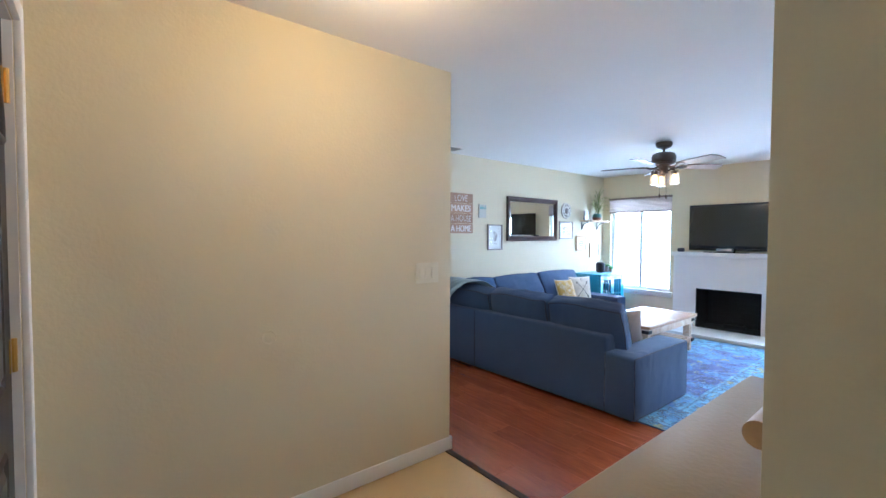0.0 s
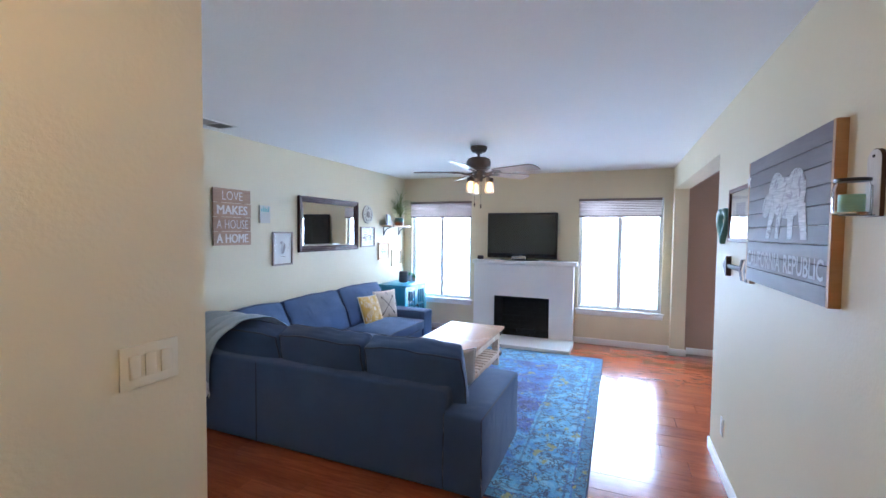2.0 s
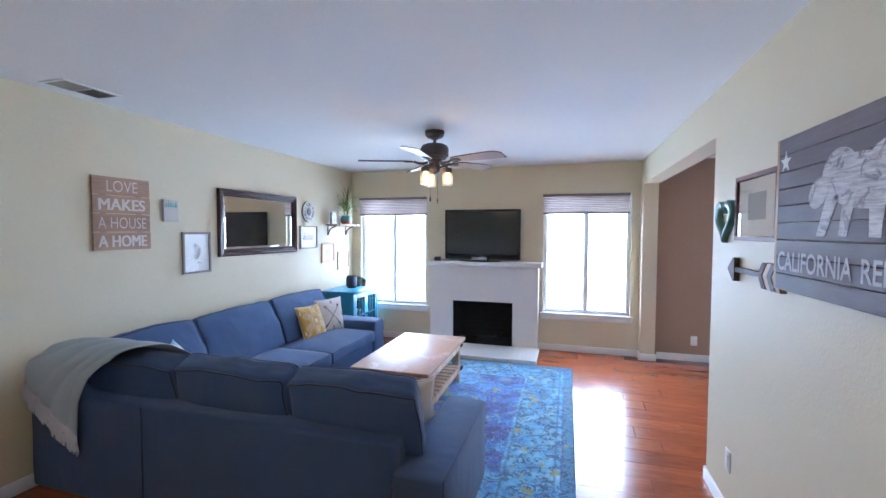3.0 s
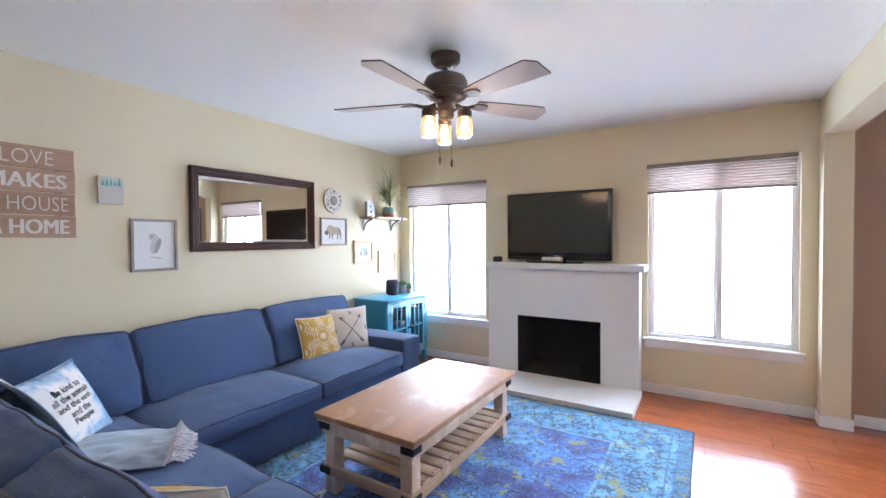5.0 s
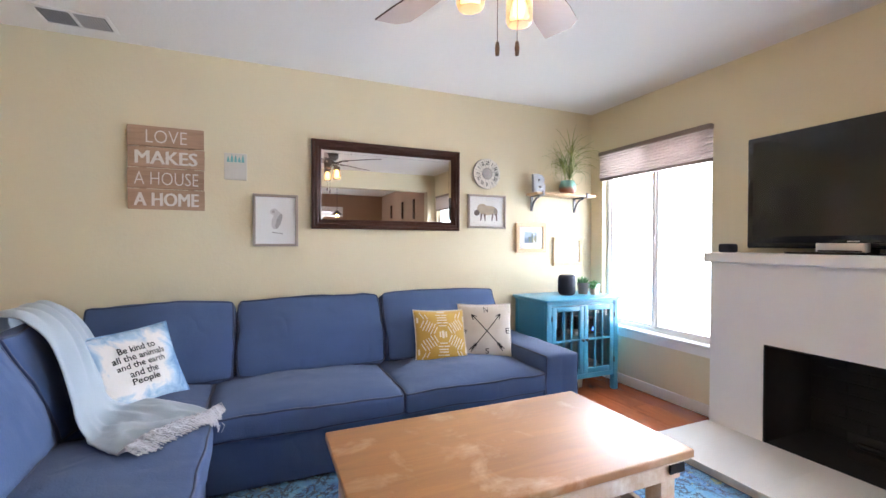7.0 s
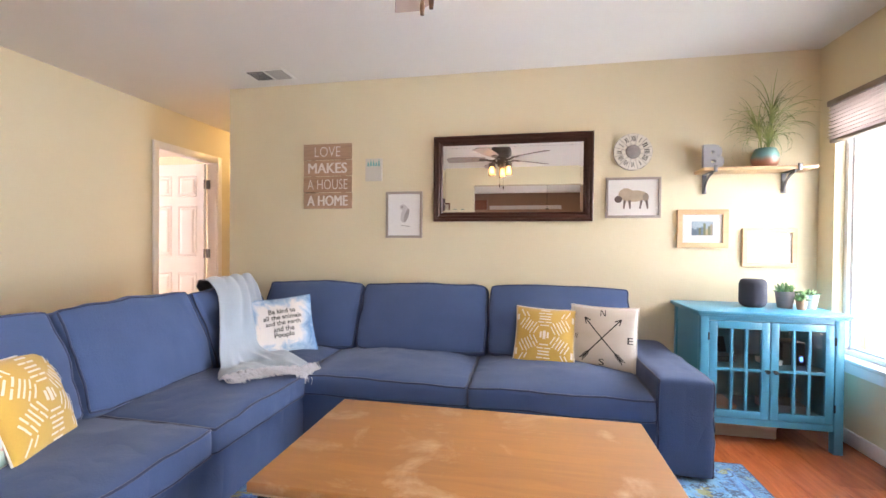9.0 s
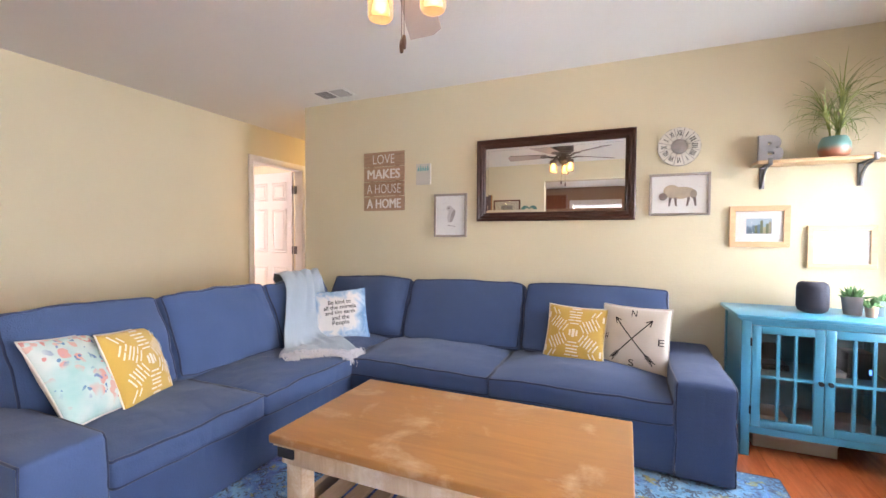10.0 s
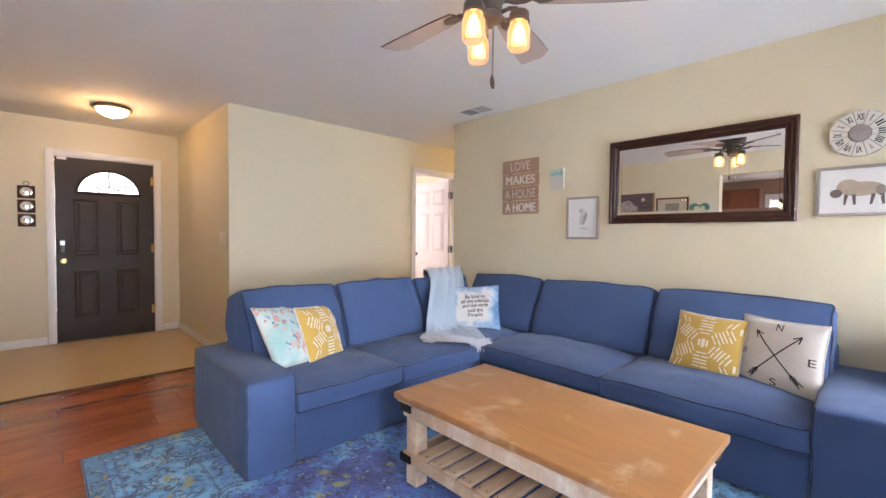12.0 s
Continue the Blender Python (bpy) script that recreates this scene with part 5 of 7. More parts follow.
# ---- ceiling fan and lights ----
def ceiling_fan():
    cx, cy = 4.62, 2.25
    f = thing("ceiling_fan", "bronze five-blade ceiling fan with three lit jar lamps", "ceiling fan", (cx, cy, H))
    part("canopy", lathe([(0.0, 2.368), (0.030, 2.368), (0.034, 2.378), (0.062, 2.382), (0.074, 2.392), (0.076, 2.402), (0.084, 2.406), (0.085, 2.4395)], 28, cx=cx, cy=cy), BRONZE, f, smooth=40)
    part("downrod", lathe([(0.014, 2.32), (0.014, 2.375)], 12, cx=cx, cy=cy), BRONZE, f, smooth=40)
    part("motor", lathe([(0.0, 2.195), (0.080, 2.195), (0.100, 2.202), (0.104, 2.214), (0.118, 2.218), (0.123, 2.226), (0.123, 2.234), (0.119, 2.238), (0.124, 2.243), (0.124, 2.285), (0.112, 2.312), (0.085, 2.326), (0.0, 2.330)], 36, cx=cx, cy=cy), BRONZE, f, smooth=40)
    part("switch_housing", lathe([(0.0, 2.065), (0.012, 2.065), (0.016, 2.078), (0.030, 2.082), (0.044, 2.092), (0.046, 2.118), (0.041, 2.122), (0.046, 2.127), (0.048, 2.165), (0.062, 2.180), (0.064, 2.196), (0.0, 2.197)], 28, cx=cx, cy=cy), BRONZE, f, smooth=40)
    for k in range(5):
        m = Matrix.Translation((cx, cy, 0)) @ pose(0, 0, 0, 0, 0, 36 + 72 * k)
        out = [(0.19, -0.048), (0.30, -0.062), (0.52, -0.077), (0.615, -0.079), (0.66, -0.035), (0.655, 0.079), (0.52, 0.077), (0.30, 0.062), (0.19, 0.048)]
        bm = prism(out, -0.003, 0.004)
        for q in bm.faces:
            q.material_index = 0 if q.calc_center_median().z < -0.0025 else 1
        b = part("blade", moved(moved(bm, Matrix.Translation((0, 0, 2.180)) @ pose(0, 0, 0, -11, 0, 0)), m), [BLADE, DARKWOOD], f, "grey-washed wood blade")
        arm = merge(tube([(0.06, 0, 2.172), (0.10, 0, 2.160), (0.14, 0, 2.162), (0.18, 0, 2.176)], 0.011, 8),
                    moved(prism(ellipse(0.215, 0, 0.052, 0.034), -0.011, -0.004), Matrix.Translation((0, 0, 2.180)) @ pose(0, 0, 0, -11, 0, 0)))
        part("blade_arm", moved(arm, m), BRONZE, b, "bronze blade bracket", smooth=50)
    for k in range(3):
        a = radians(36 + 120 * k)
        x, y = cx + 0.115 * math.cos(a), cy + 0.115 * math.sin(a)
        part("lamp_arm", tube([(cx + 0.03 * math.cos(a), cy + 0.03 * math.sin(a), 2.118), (cx + 0.075 * math.cos(a), cy + 0.075 * math.sin(a), 2.136), (cx + 0.105 * math.cos(a), cy + 0.105 * math.sin(a), 2.134), (x, y, 2.115)], 0.009, 8), BRONZE, f, smooth=180)
        cap = part("lamp_cap", lathe([(0.0, 2.118), (0.036, 2.118), (0.040, 2.110), (0.040, 2.085), (0.043, 2.082), (0.043, 2.076), (0.0, 2.076)], 24, cx=x, cy=y), BRONZE, f, smooth=40)
        jar = part("jar", lathe([(0.036, 2.080), (0.037, 2.065), (0.045, 2.050), (0.046, 1.985), (0.040, 1.970), (0.030, 1.968), (0.0, 1.971), (0.0, 1.974), (0.029, 1.971), (0.038, 1.973), (0.0435, 1.986), (0.0425, 2.049), (0.0345, 2.064), (0.0335, 2.080)], 24, cx=x, cy=y), FANGLASS, f, "warm glowing glass jar shade", smooth=60)
        jar.visible_shadow = False
        bulb = part("bulb", lathe([(0.0, 1.995), (0.014, 1.998), (0.022, 2.012), (0.022, 2.035), (0.013, 2.055), (0.012, 2.076)], 16, cx=x, cy=y), BULB, cap, "glowing filament bulb", smooth=60)
        bulb.visible_shadow = False
    for dx, dy, z in ((0.028, -0.02, 1.84), (-0.012, 0.035, 1.855)):
        chain = part("pull_chain", tube([(cx + dx, cy + dy, 2.10), (cx + dx, cy + dy, z + 0.02)], 0.0016, 5), BRONZE, f)
        part("pull_knob", lathe([(0.0, z - 0.026), (0.006, z - 0.024), (0.008, z), (0.005, z + 0.02), (0.0, z + 0.022)], 10, cx=cx + dx, cy=cy + dy), DARKWOOD, chain, smooth=60)


ceiling_fan()


def flush_light(x, y, label):
    f = thing("ceiling_light", label, "ceiling light", (x, y, H), group="flush ceiling lights")
    part("base", lathe([(0.150, 2.405), (0.158, 2.405), (0.162, 2.415), (0.150, 2.425), (0.140, 2.4395), (0.0, 2.4395)], 36, cx=x, cy=y), mat("antique_brass", (0.32, 0.22, 0.13), 0.4, 0.6, var=0.1), f, "brass-coloured rim", smooth=50)
    d = part("dome", lathe([(0.0, 2.330), (0.03, 2.332), (0.08, 2.345), (0.115, 2.368), (0.136, 2.405)], 36, cx=x, cy=y), DOME, f, "lit frosted glass dome", smooth=180)
    d.visible_shadow = False
    part("finial", lathe([(0.0, 2.318), (0.007, 2.320), (0.009, 2.327), (0.004, 2.334), (0.0, 2.335)], 12, cx=x, cy=y), BRASS, f, smooth=180)


flush_light(0.55, 1.45, "lit frosted dome light with a brass rim on the ceiling")
flush_light(1.95, 5.75, "lit frosted dome light on the hall ceiling")

v = thing("ceiling_vent", "white and grey louvred air vent in the ceiling", "vent", (2.97, 4.01, H))
part("frame", merge(box(2.80, 3.14, 3.905, 3.925, 2.432, 2.4395, 0.002), box(2.80, 3.14, 4.095, 4.115, 2.432, 2.4395, 0.002), box(2.80, 2.82, 3.925, 4.095, 2.432, 2.4395, 0.002), box(3.12, 3.14, 3.925, 4.095, 2.432, 2.4395, 0.002), box(2.963, 2.977, 3.925, 4.095, 2.432, 2.4395, 0.002)), PLASTIC, v)
part("backing", box(2.82, 3.12, 3.925, 4.095, 2.438, 2.4395), BLACKP, v)
for k in range(22):
    x = 2.826 + k * 0.0134
    part("slat", moved(box(-0.0035, 0.0035, 3.926, 4.094, -0.0008, 0.0008), Matrix.Translation((x, 0, 2.4345)) @ pose(0, 0, 0, 0, 32 if k < 11 else -38, 0)), VENTGREY, v)


# ---- north wall decorations ----
def facing(x, y, z, side=-1):
    """The pose of a flat thing hung on a wall across y: its x runs to the viewer's right, its y up."""
    return pose(x, y, z, 90, 0, 0 if side < 0 else 180)


def hung(name, label, category, x, y, z, side=-1, group=""):
    return thing(name, label, category, m=facing(x, y, z, side), group=group)


def flat_frame(w, h, fw, d, material, parent, name="frame"):
    """Four mitred sides."""
    for k, (a, b) in enumerate(((w, h), (h, w), (w, h), (h, w))):
        bm = bmesh.new()
        o, i = a / 2, a / 2 - fw
        q = [bm.verts.new(c) for c in ((-o, -b / 2, 0), (o, -b / 2, 0), (i, -b / 2 + fw, 0), (-i, -b / 2 + fw, 0), (-o, -b / 2, d), (o, -b / 2, d), (i, -b / 2 + fw, d), (-i, -b / 2 + fw, d))]
        for f in ((3, 2, 1, 0), (4, 5, 6, 7), (0, 1, 5, 4), (1, 2, 6, 5), (2, 3, 7, 6), (3, 0, 4, 7)):
            bm.faces.new([q[n] for n in f])
        bmesh.ops.bevel(bm, geom=bm.edges[:], offset=0.0015, segments=1, affect="EDGES")
        part(name, moved(bm, pose(0, 0, 0, 0, 0, 90 * k)), material, parent, local=True)


def picture(x, z, w, h, fw, material, label, mat_w=0.0, y=N, side=-1, glazed=True, paper=None):
    t = hung("framed_picture", label, "picture", x, y, z, side, group="framed pictures")
    flat_frame(w, h, fw, 0.020, material, t)
    p = part("paper", box(-w / 2 + fw * 0.6, w / 2 - fw * 0.6, -h / 2 + fw * 0.6, h / 2 - fw * 0.6, 0.002, 0.006), paper or PAPER, t, local=True)
    if glazed:
        g = part("glazing", box(-w / 2 + fw * 0.8, w / 2 - fw * 0.8, -h / 2 + fw * 0.8, h / 2 - fw * 0.8, 0.0135, 0.0150), PICGLASS, t, local=True)
        g.visible_shadow = False
    return t, p


def sign():
    x0, x1, z0, z1 = 3.145, 3.56, 1.425, 1.947
    s = hung("wooden_sign", "tan plank sign lettered love makes a house a home", "sign", (x0 + x1) / 2, N, (z0 + z1) / 2)
    w, h = x1 - x0, z1 - z0
    rows = (("LOVE", 0.22, 0.080, -0.012), ("MAKES", 0.33, 0.082, 0.0035), ("A HOUSE", 0.345, 0.080, -0.012), ("A HOME", 0.345, 0.082, 0.0035))
    for k, (body, lw, lh, bold) in enumerate(rows):
        b = part("board", box(-w / 2 + (0.002 if k % 2 else 0), w / 2 - (0.0 if k % 2 else 0.003), h / 2 - (k + 1) * h / 4 + 0.0025, h / 2 - k * h / 4 - 0.0025, 0.006, 0.018, 0.001), SIGNWOOD, s, local=True)
        heavy = (-1, 0, 1) if bold > 0 else (0,)
        strokes = merge(*[moved(lettering(body, lw, lh, 0.0008, min(bold, 0.0)), pose(q * bold, q * 0.0005, 0.0003 * q)) for q in heavy])
        part("letters", moved(strokes, pose(0, h / 2 - (k + 0.5) * h / 4, 0.0182)), WHITELETTER, b, "white stencilled letters", local=True)
    for x in (-0.13, 0.13):
        part("batten", box(x - 0.018, x + 0.018, -h / 2 + 0.01, h / 2 - 0.01, 0.0, 0.006), SIGNWOOD, s, local=True)


sign()
c = hung("small_canvas", "small white canvas with five teal trees", "picture", 3.742, N, 1.728)
part("canvas", box(-0.068, 0.068, -0.088, 0.088, 0, 0.018, 0.002), CANVASGREY, c, local=True)
for k in range(5):
    x, hh = -0.044 + k * 0.022, 0.040 + 0.008 * ((k * 2) % 3)
    part("painted_tree", prism([(x - 0.009, 0.028), (x + 0.009, 0.028), (x + 0.007, 0.028 + 0.45 * hh), (x, 0.028 + hh), (x - 0.007, 0.028 + 0.45 * hh)], 0.0182, 0.0188), mat("teal_watercolour", (0.17, 0.42, 0.42), 0.8, var=0.3, scale=40), c, local=True)

_, p = picture(3.99, 1.375, 0.292, 0.358, 0.018, DRIFT, "grey-framed print of a pale grey standing shape")
for ex, ey, a, b, tn, m_, dz in ((0.005, 0.0, 0.030, 0.062, -14, PALEPRINT, 0.0), (-0.010, 0.058, 0.026, 0.024, 0, PALEPRINT, 0.0002), (0.020, -0.005, 0.016, 0.055, -18, GREYPRINT, 0.0004), (-0.016, 0.060, 0.010, 0.009, 0, GREYPRINT, 0.0004)):
    part("printed_shape", prism(ellipse(ex, ey, a, b, tn), 0.0061 + dz, 0.0063 + dz), m_, p, local=True)
part("printed_twig", bar(-0.025, -0.082, 0.045, -0.092, 0.005), GREYPRINT, p, local=True).location.z = 0.0064


def wall_mirror():
    x0, x1, z0, z1 = 4.227, 5.388, 1.322, 1.962
    m = hung("wall_mirror", "wide mirror in a dark moulded mahogany frame", "mirror", (x0 + x1) / 2, N, (z0 + z1) / 2)
    w, h = x1 - x0, z1 - z0
    prof = [(0.0, 0.0), (0.0, 0.030), (0.008, 0.036), (0.018, 0.034), (0.024, 0.026), (0.032, 0.030), (0.042, 0.028), (0.050, 0.018), (0.058, 0.022), (0.066, 0.016), (0.070, 0.006), (0.070, 0.0)]
    for k in range(4):
        a, b = (w, h) if k % 2 == 0 else (h, w)
        bm = bmesh.new()
        ends = []
        for s in (-1, 1):
            ends.append([bm.verts.new((s * (a / 2 - i), -b / 2 + i, d)) for i, d in prof])
        n = len(prof)
        for j in range(n - 1):
            bm.faces.new((ends[0][j], ends[0][j + 1], ends[1][j + 1], ends[1][j]))
        bmesh.ops.recalc_face_normals(bm, faces=bm.faces)
        part("frame", moved(bm, pose(0, 0, 0, 0, 0, 90 * k)), DARKFRAME, m, local=True, smooth=35)
    i = 0.066
    g = part("mirror_glass", box(-w / 2 + i, w / 2 - i, -h / 2 + i, h / 2 - i, 0.004, 0.008), MIRROR, m, "silvered bevelled glass", local=True)
    bw = 0.022
    bm = bmesh.new()
    r0 = [(-w / 2 + i, -h / 2 + i), (w / 2 - i, -h / 2 + i), (w / 2 - i, h / 2 - i), (-w / 2 + i, h / 2 - i)]
    lo = [bm.verts.new((x, y, 0.0082)) for x, y in r0]
    hi = [bm.verts.new((x - bw * (1 if x > 0 else -1), y - bw * (1 if y > 0 else -1), 0.0098)) for x, y in r0]
    for k in range(4):
        bm.faces.new((lo[k], lo[(k + 1) % 4], hi[(k + 1) % 4], hi[k]))
    part("bevel", bm, MIRROR, g, local=True)


wall_mirror()


def wall_clock():
    c = hung("wall_clock", "round whitewashed clock face with roman numeral spokes", "clock", 5.648, N, 1.806)
    part("disc", lathe([(0.0, 0.0), (0.125, 0.0), (0.129, 0.004), (0.129, 0.016), (0.124, 0.020), (0.0, 0.020)], 40), mat("chalky_grey", (0.30, 0.27, 0.24), 0.8, var=0.2, scale=25), c, local=True, smooth=40)
    part("hub", lathe([(0.0, 0.020), (0.046, 0.020), (0.046, 0.026), (0.040, 0.029), (0.0, 0.029)], 28), mat("galvanised_hub", (0.30, 0.26, 0.24), 0.6, 0.2, var=0.35, scale=40, bmp=0.5, bscale=90), c, local=True, smooth=40)
    cream = mat("cream_enamel", (0.68, 0.64, 0.56), 0.7, var=0.12, scale=30)
    for k, body in enumerate(("XII", "I", "II", "III", "IIII", "V", "VI", "VII", "VIII", "IX", "X", "XI")):
        a = radians(90 - 30 * k)
        bm = prism([(0.049, -0.0112), (0.125, -0.0312), (0.125, 0.0312), (0.049, 0.0112)], 0.0202, 0.0238)
        seg = part("numeral_plate", moved(bm, pose(0, 0, 0, 0, 0, math.degrees(a))), cream, c, local=True)
        part("numeral", moved(lettering(body, 0.0045 if body == "I" else min(0.030, 0.011 * len(body)), 0.036, 0.0006, 0.02), pose(0.090 * math.cos(a), 0.090 * math.sin(a), 0.0239, 0, 0, math.degrees(a) - 90)), INK, seg, local=True)


wall_clock()

_, p = picture(5.654, 1.488, 0.362, 0.282, 0.016, DRIFT, "grey-framed print of a broad brown shape")
for ex, ey, a, b, tn, dz in ((0.01, 0.010, 0.085, 0.040, 4, 0.0), (-0.045, 0.022, 0.050, 0.044, 0, 0.0002), (-0.096, -0.012, 0.026, 0.024, 0, 0.0004), (0.085, 0.0, 0.020, 0.030, 0, 0.0004)):
    part("printed_shape", prism(ellipse(ex, ey, a, b, tn), 0.0061 + dz, 0.0063 + dz), DARKPRINT if ex < -0.08 else TANPRINT if dz < 0.0003 else BROWNPRINT, p, local=True)
for x, lean in ((-0.052, -0.008), (-0.022, 0.004), (0.058, -0.012), (0.090, 0.006)):
    part("printed_bar", prism([(x - 0.009, -0.02), (x + 0.009, -0.02), (x + 0.006 + lean, -0.078), (x - 0.004 + lean, -0.078)], 0.0066, 0.0068), DARKPRINT, p, local=True)

_, p = picture(6.10, 1.270, 0.318, 0.260, 0.034, OAK, "oak-framed watercolour of a townscape in a white mount")
rng = random.Random(8)
for k in range(9):
    x, hh = -0.058 + k * 0.0145, rng.uniform(0.03, 0.085)
    part("painted_house", prism([(x - 0.007, -0.045), (x + 0.0075, -0.045), (x + 0.0075, -0.045 + hh), (x, -0.045 + hh + rng.uniform(0, 0.012)), (x - 0.007, -0.045 + hh)], 0.0062, 0.0065 + 0.0001 * (k % 3)), mat("town_wash", rng.choice(((0.32, 0.28, 0.20), (0.14, 0.20, 0.26), (0.45, 0.38, 0.24), (0.16, 0.18, 0.10))), 0.8, var=0.4, scale=60), p, local=True)
part("painted_sky", box(-0.066, 0.068, -0.046, 0.050, 0.0060, 0.0061), mat("sky_wash", (0.36, 0.45, 0.52), 0.8, var=0.2, scale=25), p, local=True)
_, p = picture(6.505, 1.145, 0.322, 0.256, 0.030, PALEOAK, "pale oak-framed faint drawing in a white mount")
part("drawing", box(-0.075, 0.075, -0.045, 0.045, 0.0060, 0.0062), mat("faint_wash", (0.62, 0.62, 0.66), 0.8, var=0.16, scale=45), p, local=True)


def wall_shelf():
    s = thing("wall_shelf", "oak board shelf on two grey iron brackets", "shelf", (6.36, N - 0.09, 1.64))
    part("board", box(6.045, 6.69, N - 0.175, N - 0.002, 1.640, 1.660, 0.003), OAK, s, smooth=40)
    for x in (6.11, 6.585):
        pts = [(x, N - 0.010, 1.515), (x, N - 0.016, 1.545), (x, N - 0.035, 1.585), (x, N - 0.075, 1.615), (x, N - 0.130, 1.630)]
        part("bracket", merge(box(x - 0.014, x + 0.014, N - 0.008, N, 1.505, 1.640, 0.002), box(x - 0.014, x + 0.014, N - 0.150, N - 0.008, 1.632, 1.640, 0.002), tube(pts, 0.008, 8), box(x - 0.010, x + 0.010, N - 0.183, N - 0.172, 1.628, 1.672, 0.002)), IRON, s, "grey iron bracket", smooth=50)


wall_shelf()
b = hung("letter_ornament", "zinc letter B standing on the shelf", "ornament", 6.133, N - 0.06, 1.742)
part("letter", moved(lettering("B", 0.125, 0.164, 0.032, 0.06), pose(0, 0, 0)), ZINC, b, local=True)


def potted_grass():
    x, y, z = 6.430, N - 0.095, 1.660
    t = thing("potted_plant", "arching strap-leaved plant in a teal and copper pot", "plant", (x, y, z))
    part("pot", moved(lathe([(0.0, 0.0), (0.050, 0.0), (0.064, 0.012), (0.076, 0.045), (0.074, 0.080), (0.062, 0.112), (0.056, 0.122), (0.050, 0.120), (0.056, 0.105), (0.0, 0.100)], 28), Matrix()), COPPERGLAZE, t, local=True, smooth=60)
    part("soil", lathe([(0.0, 0.108), (0.054, 0.106)], 20), SOIL, t, local=True)
    rng = random.Random(12)
    bm = bmesh.new()
    stems = [Vector((0.018 * math.cos(2.2 * q), 0.018 * math.sin(2.2 * q), 0.10)) for q in range(3)]
    tops = [Vector((0.030, -0.010, 0.36)), Vector((-0.045, 0.010, 0.27)), Vector((0.020, -0.035, 0.20))]
    for lo, hi in zip(stems, tops):
        tube([lo, lo.lerp(hi, 0.5) + Vector((0.006, 0, 0)), hi], 0.0045, 6, bm=bm)
    for k in range(120):
        q = k % 3
        a, L = rng.uniform(0, 2 * math.pi), rng.uniform(0.18, 0.36)
        out, w = rng.uniform(0.10, 1.0), rng.uniform(0.0024, 0.0046)
        base = stems[q].lerp(tops[q], rng.uniform(0.25, 1.0))
        prev, n = None, 9
        el = radians(90 - 48 * out)
        pos, droop = base.copy(), rng.uniform(1.6, 4.2) * out
        for j in range(n + 1):
            f = j / n
            e = el - droop * f ** 1.7
            step = L / n
            if j:
                d = Vector((math.cos(a) * math.cos(e), math.sin(a) * math.cos(e), math.sin(e))) * step
                pos = pos + d
                pos.y = min(pos.y, 0.085)
            side = Vector((-math.sin(a), math.cos(a), 0)) * w * (1 - 0.92 * f ** 2)
            if pos.z < 0.01:
                break
            row = (bm.verts.new(pos + side), bm.verts.new(pos + Vector((0, 0, -0.002))), bm.verts.new(pos - side))
            if prev:
                bm.faces.new((prev[0], prev[1], row[1], row[0]))
                bm.faces.new((prev[1], prev[2], row[2], row[1]))
            prev = row
    part("leaves", bm, LEAF, t, "long arching green leaves", local=True, smooth=180)["kind"] = "stuff"


potted_grass()


